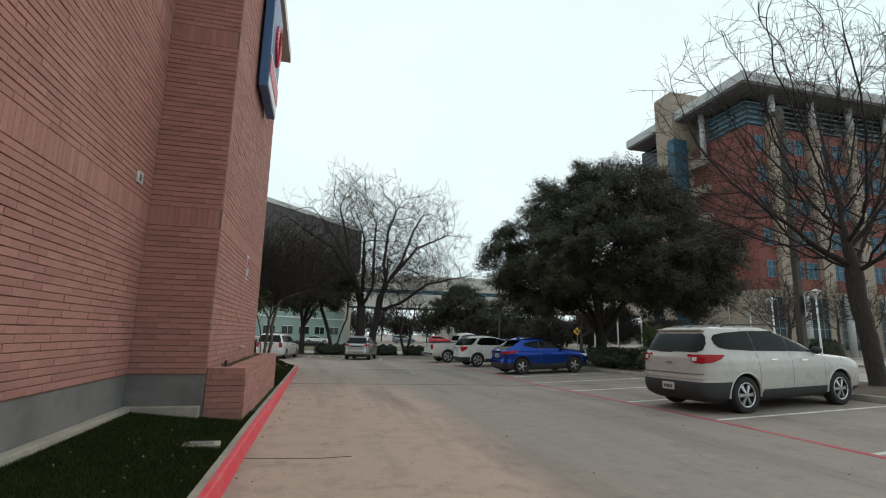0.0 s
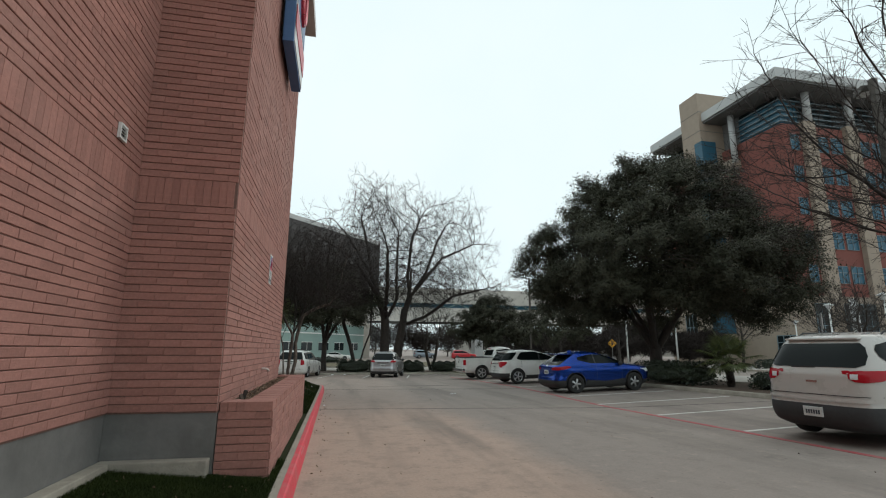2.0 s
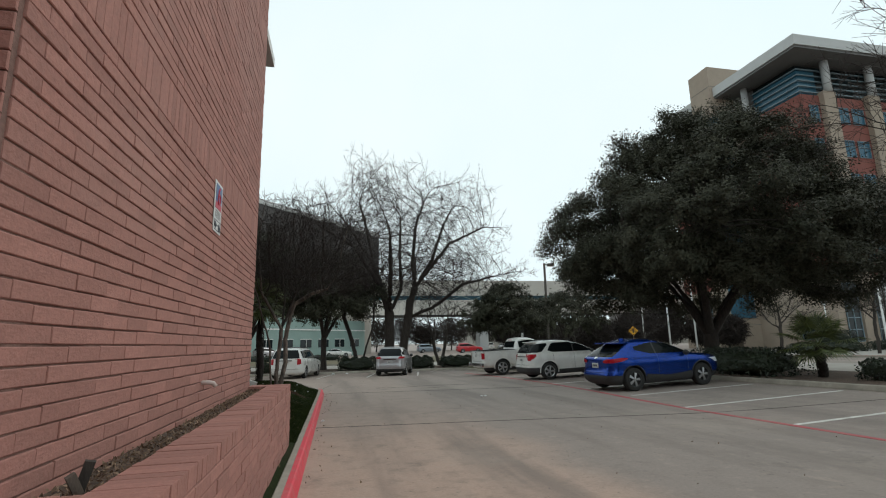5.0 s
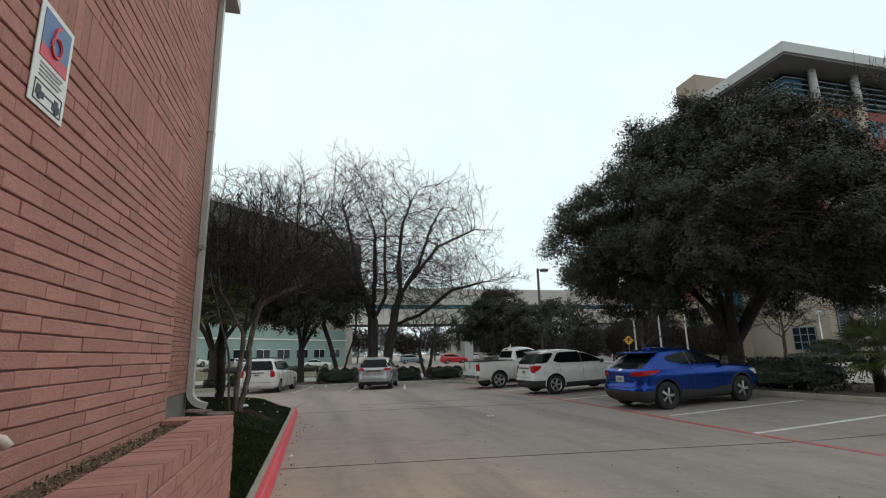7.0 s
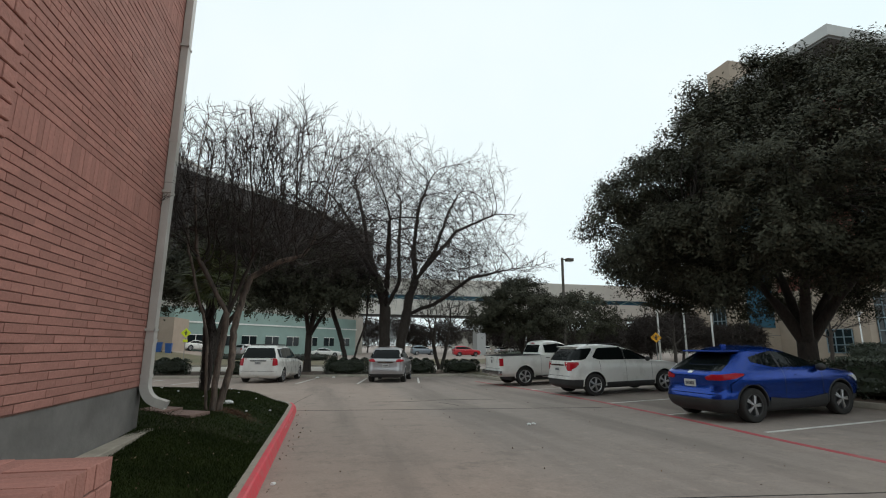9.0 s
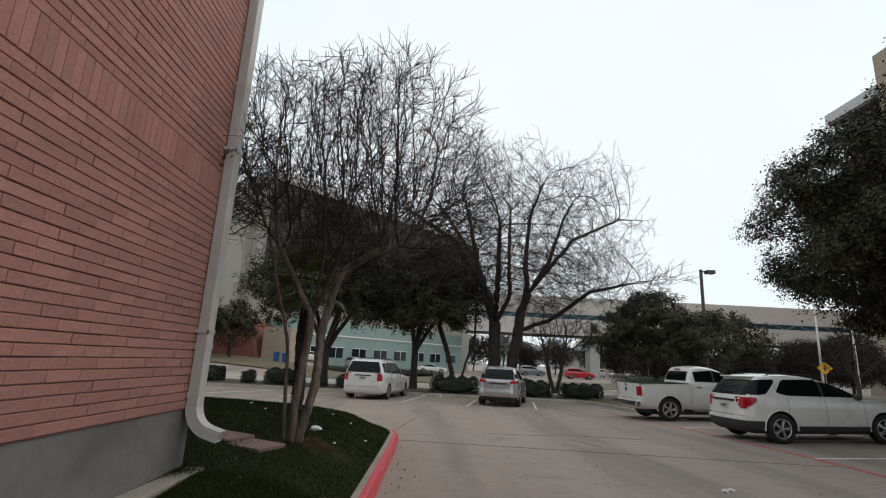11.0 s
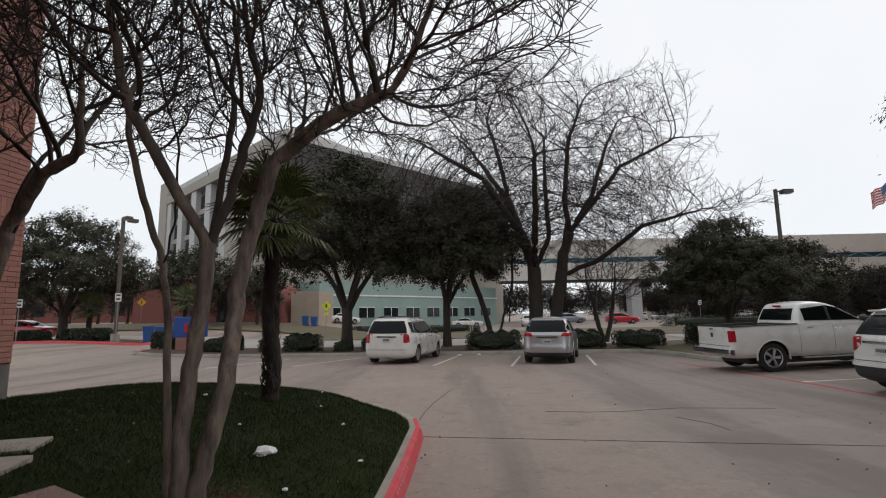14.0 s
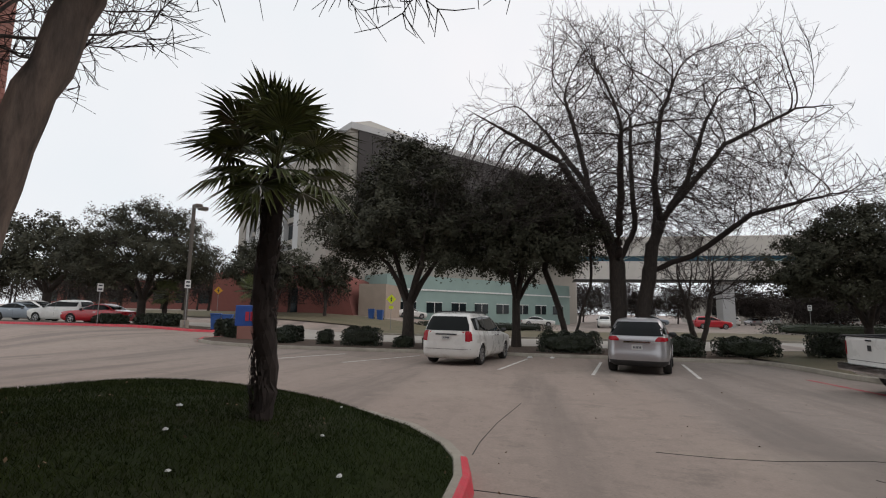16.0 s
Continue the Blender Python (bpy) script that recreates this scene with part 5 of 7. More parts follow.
def wheel_meshes(R, width, spokes, material):
    """Tyre and rim that look along -y."""
    h, r = width / 2, R * 0.66
    tyre = lathe([(r, -h * 0.8), (R * 0.9, -h), (R * 0.975, -h * 0.8), (R, -h * 0.45), (R, h * 0.45), (R * 0.97, h * 0.8), (R * 0.9, h), (r, h * 0.8)])
    rim = lathe([(r * 1.02, -h * 0.84), (r * 0.97, -h * 0.88), (r * 0.9, -h * 0.8), (r * 0.88, -h * 0.2), (r * 0.5, 0.0), (0.01, 0.0)])
    for f in rim.faces:
        f.material_index = 1 if R == 0.355 or f.calc_center_median().y > -h * 0.82 else 0
    for k in range(spokes):
        a = 2 * math.pi * k / spokes
        m = Matrix.Rotation(-a, 4, "Y")
        for da in (-0.11, 0.11):
            q = bmesh.ops.create_cube(rim, size=1, matrix=m @ Matrix.Rotation(-da, 4, "Y") @ Matrix.LocRotScale((r * 0.5, -h * 0.62, 0), Euler((0, 0, 0.1)), (r * 0.86, 0.035, r * 0.13)))
    bmesh.ops.create_cone(rim, cap_ends=True, segments=14, radius1=r * 0.2, radius2=r * 0.16, depth=0.06, matrix=Matrix.LocRotScale((0, -h * 0.66, 0), Euler((radians(90), 0, 0)), None))
    out = []
    for nm, b, mt in (("wheel", tyre, RUBBER), ("rim", rim, material)):
        me = bpy.data.meshes.new(nm)
        b.to_mesh(me)
        b.free()
        me.materials.append(mt)
        if nm == "rim":
            me.materials.append(PLASTIC)
        if nm == "wheel":
            me.polygons.foreach_set("use_smooth", [True] * len(me.polygons))
        out.append(me)
    return out


def put_car(name, label, category, rear_x, rear_y, heading, base, shell, paint, R=0.36, track=0.80, clad=0.0, spokes=5, cab=None, bed=None, group="parked vehicles", arch=None, rear_clad=0.0):
    """A car whose rear axle stands over (rear_x, rear_y)."""
    a = radians(heading)
    fx, fy = rear_x + base * math.cos(a), rear_y + base * math.sin(a)
    z0, z1 = (ground_z(rear_x, rear_y), ground_z(fx, fy))
    m = pose((rear_x + fx) / 2, (rear_y + fy) / 2, (z0 + z1) / 2 + 0.004, 0, 0, heading) @ pose(0, 0, 0, 0, -math.degrees(math.atan2(z1 - z0, base)), 0)
    car = thing(name, m, label, category, group)
    tools = bmesh.new()
    for s in (-1, 1):
        for x in (-base / 2, base / 2):
            c = bmesh.ops.create_cone(tools, cap_ends=True, segments=36, radius1=R + 0.055, radius2=R + 0.055, depth=0.9, matrix=Matrix.LocRotScale((x, s * (track + 0.22), R + 0.01), Euler((radians(90), 0, 0)), None))
    if bed:
        box(tools, *bed)
    for f in tools.faces:
        f.material_index = 1
    me = cut(shell.mesh(), tools, [paint, PLASTIC])
    if clad:
        for p in me.polygons:
            if p.center.z < (rear_clad if rear_clad and p.center.x < -base / 2 else clad):
                p.material_index = 1
    me.polygons.foreach_set("use_smooth", [True] * len(me.polygons))
    me.set_sharp_from_angle(angle=radians(38))
    body = new("body", me)
    body.parent = car
    if cab:
        part("cab", cab.mesh(), paint, car, smooth=True)
    tyre, rim = wheel_meshes(R, 0.24, spokes, ALLOY)
    for x in (-base / 2, base / 2):
        for s in (-1, 1):
            w = new("wheel", tyre)
            w.parent = car
            w.matrix_basis = pose(x, s * track, R, 0, 0 if x < 0 else 0, 0 if s < 0 else 180)
            r = new("rim", rim)
            r.parent = w
    for x in (-base / 2, base / 2):
        for s in (-1, 1):
            pts = []
            for r, off in ((R + 0.052, -0.03), (R + 0.052, 0.008), (R + 0.062, 0.012), (R + 0.082, 0.007), (R + 0.088, -0.01)):
                row = []
                for k in range(19):
                    a = radians(-8 + 196 * k / 18)
                    px, pz = x + r * math.cos(a), R + 0.01 + r * math.sin(a)
                    row.append((px, s * (shell.width(px, max(pz, shell.rows[0][0] + 0.12)) + off), pz))
                pts.append(row)
            part("wheel_arch", grid(bmesh.new(), pts if s > 0 else [q[::-1] for q in pts]), arch or paint, car, smooth=True)
    part("underside", boxes((-base / 2 - 0.5, base / 2 + 0.5, -0.6, 0.6, 0.22, 0.42)), PLASTIC, car)
    return car


def fittings(car, shell, glass, rear_glass, tails, plate, handles, mirror, doors, belt_shell=None, rails=None, front_glass=None, lamps=None, handle_mat=None, seam=(0.45, 1.15), tail_side=None):
    """Glass, lamps, plate, handles and mirrors laid on a shell."""
    gs = belt_shell or shell
    for s in (-1, 1):
        for cols in glass:
            part("side_window", side_patch(gs, cols, s), CAR_GLASS, car, "dark tinted glass", smooth=True)
        for a, b in zip(glass, glass[1:]):
            if b[0][0] - a[-1][0] > 0.12:
                continue
            part("pillar_trim", side_patch(gs, [a[-1], b[0]], s, 0.006), PLASTIC, car)
        for x, z in handles:
            part("door_handle", side_patch(shell, [(x, z, z + 0.028), (x + 0.2, z, z + 0.03)], s, 0.03, 2), handle_mat or CHROME, car)
        for x in doors:
            part("door_gap", side_patch(shell, [(x, seam[0], seam[1]), (x + 0.009, seam[0], seam[1])], s, 0.003, 8), PLASTIC, car)
        mx, mz = mirror
        my = gs.width(mx, mz)
        bm = bmesh.new()
        bmesh.ops.create_icosphere(bm, subdivisions=2, radius=0.5, matrix=Matrix.LocRotScale((mx, s * (my + 0.14), mz), None, (0.14, 0.24, 0.17)))
        part("mirror", bm, PLASTIC, car, smooth=True)
        for rows in tails:
            part("tail_lamp", end_patch(shell, [(z, s * a, s * b) if s > 0 else (z, -b, -a) for z, a, b in rows], off=0.012), TAIL_RED, car, "red tail lamp", smooth=True)
        if tail_side:
            part("tail_lamp", side_patch(shell, tail_side, s, 0.016), TAIL_RED, car, "red tail lamp", smooth=True)
        for rows in lamps or ():
            part("head_lamp", end_patch(shell, [(z, s * a, s * b) if s > 0 else (z, -b, -a) for z, a, b in rows], True, 0.01), LENS, car, smooth=True)
    part("rear_window", end_patch(gs, rear_glass), CAR_GLASS, car, "dark tinted glass", smooth=True)
    if front_glass:
        part("windscreen", end_patch(gs, front_glass, True), CAR_GLASS, car, smooth=True)
    z, w = plate
    x = shell.end(0, z, False) - 0.02
    pl = part("number_plate", boxes((x - 0.012, x + 0.02, -0.152, 0.152, z - 0.076, z + 0.076), bevel=0.004), PLATE, car)
    for i in range(6):
        part("plate_bar", boxes((x - 0.016, x - 0.008, -0.115 + i * 0.04, -0.09 + i * 0.04, z - 0.035, z + 0.03)), BAR_INK, pl)
    if rails:
        x0, x1, ry, rz = rails
        for s in (-1, 1):
            part("roof_rail", tube(bmesh.new(), [(x0, s * ry, rz - 0.03), (x0 + 0.12, s * ry, rz + 0.035), (x1 - 0.12, s * ry, rz + 0.035), (x1, s * ry, rz - 0.03)], 0.018, 6), PLASTIC, car)


def rear_bar(car, shell, z, half, h, material, off=0.02, name="trim_bar"):
    part(name, end_patch(shell, [(z, -half, half), (z + h, -half, half)], off=off), material, car, smooth=True)


# large white crossover
sh = Shell([(0.24, -2.36, 2.30, 0.84), (0.34, -2.55, 2.5, 0.94), (0.55, -2.61, 2.58, 0.98), (0.70, -2.57, 2.58, 0.99), (0.86, -2.555, 2.54, 0.995), (0.98, -2.55, 2.42, 0.99), (1.06, -2.545, 2.15, 0.985), (1.12, -2.54, 1.65, 0.965), (1.17, -2.52, 1.15, 0.945), (1.3, -2.46, 0.86, 0.905), (1.45, -2.37, 0.52, 0.86), (1.6, -2.25, 0.12, 0.80), (1.70, -2.14, -0.22, 0.75), (1.755, -2.05, -0.5, 0.69), (1.785, -1.8, -0.8, 0.58)])
car = put_car("crossover", "large white crossover with dark lower cladding and roof rails", "car", 8.55, 9.52, 7, 3.02, sh, PAINT_PEARL, R=0.375, track=0.86, clad=0.44, spokes=6, rear_clad=0.64)
fittings(car, sh, [[(-2.16, 1.42, 1.52), (-2.08, 1.34, 1.60), (-1.85, 1.30, 1.64), (-1.3, 1.27, 1.67), (-1.12, 1.26, 1.675)], [(-1.06, 1.26, 1.675), (-0.1, 1.235, 1.67)], [(-0.04, 1.235, 1.665), (0.30, 1.22, 1.52), (0.62, 1.21, 1.37), (0.93, 1.205, 1.225)]], [(1.25, -0.66, 0.66), (1.29, -0.76, 0.76), (1.42, -0.76, 0.76), (1.56, -0.70, 0.70), (1.63, -0.62, 0.62)], [[(1.03, 0.66, 0.80), (1.08, 0.57, 0.81), (1.15, 0.56, 0.80), (1.20, 0.62, 0.78)]], (0.53, 0), [(-0.75, 1.06), (0.22, 1.03)], (0.80, 1.24), [-1.09, -0.07, 0.98], rails=(-1.75, 0.0, 0.66, 1.775), front_glass=[(1.22, -0.8, 0.8), (1.66, -0.66, 0.66)], lamps=[[(0.8, 0.6, 0.9), (0.95, 0.66, 0.95)]], tail_side=[(-2.53, 1.03, 1.20), (-2.50, 1.02, 1.205), (-2.30, 1.05, 1.205), (-2.12, 1.12, 1.20), (-2.02, 1.18, 1.195)], handle_mat=CHROME, seam=(0.46, 1.22))
for s in (-1, 1):
    part("reversing_lens", end_patch(sh, [(1.07, 0.60, 0.70), (1.15, 0.60, 0.70)] if s > 0 else [(1.07, -0.70, -0.60), (1.15, -0.70, -0.60)], off=0.02), LENS, car, smooth=True)
    part("sill_cladding", side_patch(sh, [(-1.02, 0.30, 0.47), (1.02, 0.30, 0.47)], s, 0.014, 3), PLASTIC, car, smooth=True)
part("roof_spoiler", boxes((-2.22, -1.9, -0.60, 0.60, 1.685, 1.72), bevel=0.015), PAINT_PEARL, car)
rear_bar(car, sh, 0.72, 0.93, 0.06, PAINT_PEARL, 0.05, "bumper_ledge")
rear_bar(car, sh, 1.0, 0.09, 0.03, CHROME, 0.012, "badge")
rear_bar(car, sh, 0.80, 0.9, 0.012, PLASTIC, 0.008, "tailgate_gap")
part("wiper", boxes((-2.50, -2.47, -0.05, 0.35, 1.235, 1.255)), PLASTIC, car)

# small blue crossover with a sloping tail
sh = Shell([(0.20, -1.95, 1.9, 0.76), (0.30, -2.10, 2.05, 0.85), (0.5, -2.17, 2.16, 0.885), (0.66, -2.10, 2.19, 0.89), (0.80, -2.08, 2.16, 0.9), (0.92, -2.09, 2.02, 0.895), (1.0, -2.08, 1.6, 0.875), (1.05, -2.02, 1.15, 0.85), (1.15, -1.86, 0.88, 0.79), (1.28, -1.62, 0.58, 0.72), (1.40, -1.38, 0.22, 0.66), (1.49, -1.2, -0.1, 0.61), (1.54, -1.0, -0.35, 0.52), (1.555, -0.85, -0.5, 0.42)])
car = put_car("compact_crossover", "small metallic blue crossover with black lower trim", "car", 8.62, 21.05, 5, 2.64, sh, PAINT_BLUE, R=0.355, track=0.785, clad=0.42, spokes=5, arch=PLASTIC, rear_clad=0.52)
fittings(car, sh, [[(-1.12, 1.24, 1.34), (-0.62, 1.12, 1.43), (-0.42, 1.11, 1.45)], [(-0.36, 1.11, 1.45), (0.05, 1.10, 1.41), (0.45, 1.10, 1.28), (0.82, 1.10, 1.14)]], [(1.07, -0.70, 0.70), (1.22, -0.66, 0.66), (1.40, -0.52, 0.52)], [[(0.88, 0.46, 0.75), (0.94, 0.42, 0.75), (1.0, 0.58, 0.73)]], (0.80, 0), [(-0.05, 0.93)], (0.68, 1.08), [-0.38, 0.76], front_glass=[(1.1, -0.7, 0.7), (1.38, -0.56, 0.56)], lamps=[[(0.72, 0.5, 0.84), (0.86, 0.6, 0.88)]], tail_side=[(-2.02, 0.88, 1.0), (-1.72, 0.92, 1.03), (-1.5, 0.98, 1.01)], seam=(0.4, 1.08), handle_mat=PAINT_BLUE)
part("spoiler", boxes((-1.66, -1.2, -0.58, 0.58, 1.45, 1.49), bevel=0.018), PAINT_BLUE, car)
part("roof_glass", boxes((-0.55, 0.0, -0.40, 0.40, 1.566, 1.582), bevel=0.006), CAR_GLASS, car)
rear_bar(car, sh, 0.60, 0.86, 0.07, PAINT_BLUE, 0.03, "bumper_ledge")
for s in (-1, 1):
    part("sill_cladding", side_patch(sh, [(-0.86, 0.27, 0.50), (0.0, 0.27, 0.42), (0.86, 0.27, 0.50)], s, 0.016, 3), PLASTIC, car, smooth=True)
part("aerial_fin", boxes((-1.1, -0.95, -0.02, 0.02, 1.52, 1.61), bevel=0.01), PAINT_BLUE, car)
rear_bar(car, sh, 1.015, 0.06, 0.05, CHROME, 0.012, "badge")
for s in (-1, 1):
    part("rear_fender", side_patch(sh, [(-1.85, 0.62, 0.80), (-1.5, 0.78, 0.98), (-1.15, 0.78, 0.97), (-0.8, 0.62, 0.80)], s, 0.022), PAINT_BLUE, car, smooth=True)

# white crossover of middle size
sh = Shell([(0.24, -2.15, 2.1, 0.80), (0.34, -2.32, 2.28, 0.89), (0.55, -2.36, 2.38, 0.915), (0.72, -2.33, 2.40, 0.92), (0.88, -2.31, 2.34, 0.92), (1.0, -2.30, 2.1, 0.91), (1.07, -2.29, 1.65, 0.895), (1.12, -2.27, 1.12, 0.875), (1.25, -2.19, 0.86, 0.83), (1.4, -2.08, 0.5, 0.78), (1.55, -1.93, 0.08, 0.72), (1.63, -1.82, -0.25, 0.66), (1.67, -1.65, -0.55, 0.58), (1.685, -1.45, -0.75, 0.48)])
car = put_car("crossover", "white crossover with dark lower cladding and tinted windows", "car", 8.75, 27.6, 4, 2.86, sh, PAINT_WHITE, R=0.37, track=0.80, clad=0.40, spokes=5, rear_clad=0.52)
fittings(car, sh, [[(-2.16, 1.2, 1.24), (-2.06, 1.19, 1.40), (-1.9, 1.19, 1.55), (-1.72, 1.22, 1.57), (-1.52, 1.40, 1.575), (-1.40, 1.52, 1.58)], [(-1.42, 1.25, 1.30), (-1.22, 1.19, 1.53), (-1.1, 1.18, 1.58), (-0.2, 1.165, 1.59)], [(-0.14, 1.165, 1.59), (0.30, 1.16, 1.44), (0.6, 1.155, 1.31), (0.86, 1.15, 1.19)]], [(1.17, -0.78, 0.78), (1.35, -0.74, 0.74), (1.55, -0.62, 0.62)], [[(0.84, 0.62, 0.76), (0.95, 0.56, 0.76), (1.12, 0.58, 0.73)]], (0.88, 0), [(-0.95, 1.0), (0.1, 0.98)], (0.72, 1.17), [-1.2, -0.17, 0.9], rails=(-1.5, -0.1, 0.56, 1.68), front_glass=[(1.16, -0.74, 0.74), (1.56, -0.58, 0.58)], lamps=[[(0.75, 0.55, 0.84), (0.92, 0.6, 0.9)]], tail_side=[(-2.30, 0.86, 1.12), (-2.28, 0.86, 1.13), (-2.12, 0.94, 1.13), (-2.0, 1.04, 1.12)], handle_mat=PAINT_WHITE, seam=(0.44, 1.15))
for s in (-1, 1):
    part("sill_cladding", side_patch(sh, [(-0.98, 0.30, 0.44), (0.98, 0.30, 0.44)], s, 0.014, 3), PLASTIC, car, smooth=True)
part("roof_spoiler", boxes((-1.98, -1.6, -0.56, 0.56, 1.615, 1.65), bevel=0.014), PAINT_WHITE, car)
rear_bar(car, sh, 1.0, 0.42, 0.05, CHROME, 0.02, "chrome_bar")
rear_bar(car, sh, 0.56, 0.88, 0.06, PAINT_WHITE, 0.04, "bumper_ledge")
rear_bar(car, sh, 0.66, 0.7, 0.012, PLASTIC, 0.008, "tailgate_gap")

# white pickup
sh = Shell([(0.42, -2.86, 2.55, 0.86), (0.52, -2.92, 2.72, 0.95), (0.72, -2.93, 2.80, 0.985), (0.95, -2.93, 2.80, 0.99), (1.12, -2.93, 2.70, 0.985), (1.22, -2.93, 2.45, 0.975), (1.27, -2.92, 1.7, 0.965), (1.31, -2.90, 1.25, 0.95)], n=11)
cab = Shell([(1.26, -0.98, 1.32, 0.945), (1.36, -0.97, 1.1, 0.91), (1.55, -0.90, 0.78, 0.85), (1.75, -0.80, 0.42, 0.79), (1.85, -0.72, 0.18, 0.74), (1.90, -0.62, 0.0, 0.68), (1.925, -0.45, -0.15, 0.58)], n=9)
car = put_car("pickup_truck", "white crew cab pickup with chrome rear bumper", "car", 8.40, 32.95, 5, 3.57, sh, PAINT_WHITE, R=0.41, track=0.83, spokes=5, cab=cab, bed=(-2.84, -1.02, -0.74, 0.74, 0.82, 1.5))
fittings(car, sh, [[(-0.72, 1.40, 1.74), (-0.02, 1.38, 1.80)], [(0.06, 1.38, 1.80), (0.4, 1.37, 1.72), (0.9, 1.36, 1.46)]], [(1.42, -0.68, 0.68), (1.75, -0.62, 0.62)], [[(0.88, 0.78, 0.905), (1.2, 0.78, 0.895)]], (0.62, 0), [(-0.75, 1.18), (0.05, 1.17)], (0.95, 1.4), [-0.98, 0.02, 1.0], belt_shell=cab, tail_side=[(-2.92, 0.88, 1.2), (-2.80, 0.88, 1.2)], front_glass=[(1.4, -0.78, 0.78), (1.76, -0.66, 0.66)], seam=(0.55, 1.28))
part("rear_bumper", boxes((-3.06, -2.88, -0.96, 0.96, 0.50, 0.68), bevel=0.035), CHROME, car, "chrome rear bumper")
part("side_step", boxes((-0.95, 1.15, -1.0, -0.84, 0.36, 0.43), (-0.95, 1.15, 0.84, 1.0, 0.36, 0.43), bevel=0.02), CHROME, car)
rear_bar(car, sh, 1.22, 0.1, 0.035, PLASTIC, 0.02, "tailgate_handle")
rear_bar(car, sh, 1.0, 0.06, 0.13, PLASTIC, 0.012, "badge")
rear_bar(car, sh, 0.76, 0.78, 0.012, PLASTIC, 0.008, "tailgate_gap")
part("bed_rail", boxes((-2.90, -1.0, -0.97, -0.76, 1.305, 1.335), (-2.90, -1.0, 0.76, 0.97, 1.305, 1.335), (-2.92, -2.84, -0.95, 0.95, 1.305, 1.335)), PLASTIC, car)
part("high_lamp", boxes((-0.86, -0.80, -0.14, 0.14, 1.80, 1.85)), TAIL_RED, car)

# silver crossover in the far row
sh = Shell([(0.24, -2.05, 2.0, 0.78), (0.34, -2.2, 2.18, 0.87), (0.55, -2.24, 2.25, 0.91), (0.72, -2.20, 2.27, 0.915), (0.88, -2.18, 2.2, 0.915), (1.0, -2.18, 2.0, 0.905), (1.07, -2.16, 1.55, 0.885), (1.12, -2.13, 1.05, 0.865), (1.25, -2.04, 0.8, 0.81), (1.4, -1.92, 0.45, 0.75), (1.55, -1.76, 0.05, 0.68), (1.63, -1.62, -0.3, 0.62), (1.67, -1.4, -0.6, 0.52)])
car = put_car("crossover", "silver crossover with a dark lower bumper", "car", 2.95, 36.45, 75, 2.69, sh, PAINT_SILVER, R=0.35, track=0.79, clad=0.44, spokes=5)
fittings(car, sh, [[(-1.95, 1.2, 1.32), (-1.4, 1.18, 1.52)], [(-1.3, 1.16, 1.54), (-0.25, 1.14, 1.58)], [(-0.18, 1.14, 1.58), (0.3, 1.13, 1.42), (0.78, 1.13, 1.2)]], [(1.14, -0.74, 0.74), (1.35, -0.70, 0.70), (1.56, -0.58, 0.58)], [[(0.98, 0.50, 0.76), (1.05, 0.52, 0.76), (1.12, 0.60, 0.73)]], (0.80, 0), [(-0.7, 0.98), (0.2, 0.96)], (0.7, 1.15), [-1.2, -0.2, 0.88], front_glass=[(1.16, -0.72, 0.72), (1.55, -0.56, 0.56)], tail_side=[(-2.13, 0.98, 1.1), (-1.9, 1.02, 1.1)])
rear_bar(car, sh, 0.93, 0.38, 0.05, CHROME, 0.02, "chrome_bar")
rear_bar(car, sh, 0.5, 0.55, 0.1, PAINT_SILVER, 0.015, "bumper_inset")
part("aerial_fin", boxes((-1.25, -1.1, -0.02, 0.02, 1.64, 1.73), bevel=0.01), PLASTIC, car)

# white minivan in the far row
sh = Shell([(0.22, -2.42, 2.3, 0.84), (0.32, -2.55, 2.5, 0.95), (0.55, -2.58, 2.6, 0.985), (0.8, -2.56, 2.58, 0.99), (0.92, -2.55, 2.42, 0.985), (1.0, -2.54, 2.0, 0.975), (1.06, -2.53, 1.45, 0.955), (1.2, -2.48, 1.15, 0.91), (1.4, -2.40, 0.75, 0.84), (1.58, -2.30, 0.35, 0.78), (1.68, -2.2, 0.0, 0.73), (1.735, -2.05, -0.4, 0.66), (1.75, -1.85, -0.7, 0.56)], n=8)
car = put_car("minivan", "white minivan with a roof rack and tinted windows", "car", -3.0, 37.15, 79, 3.08, sh, PAINT_WHITE, R=0.34, track=0.85, spokes=7)
fittings(car, sh, [[(-2.2, 1.18, 1.56), (-1.15, 1.14, 1.64)], [(-1.08, 1.14, 1.64), (0.0, 1.12, 1.62)], [(0.06, 1.12, 1.62), (0.5, 1.1, 1.42), (1.05, 1.1, 1.2)]], [(1.15, -0.78, 0.78), (1.35, -0.74, 0.74), (1.62, -0.62, 0.62)], [[(0.80, 0.68, 0.83), (1.14, 0.66, 0.79)]], (0.92, 0), [(-0.2, 0.98), (0.15, 0.97)], (0.95, 1.15), [-1.15, 0.02, 1.08], rails=(-1.9, -0.1, 0.62, 1.74), front_glass=[(1.14, -0.82, 0.82), (1.62, -0.62, 0.62)], tail_side=[(-2.52, 0.82, 1.12), (-2.42, 0.82, 1.12)])
rear_bar(car, sh, 1.0, 0.38, 0.05, PLASTIC, 0.02, "handle_bar")
rear_bar(car, sh, 0.54, 0.85, 0.012, PLASTIC, 0.008, "bumper_gap")
for x in (-1.5, -0.6):
    part("rack_bar", boxes((x - 0.03, x + 0.03, -0.64, 0.64, 1.78, 1.81)), PLASTIC, car)

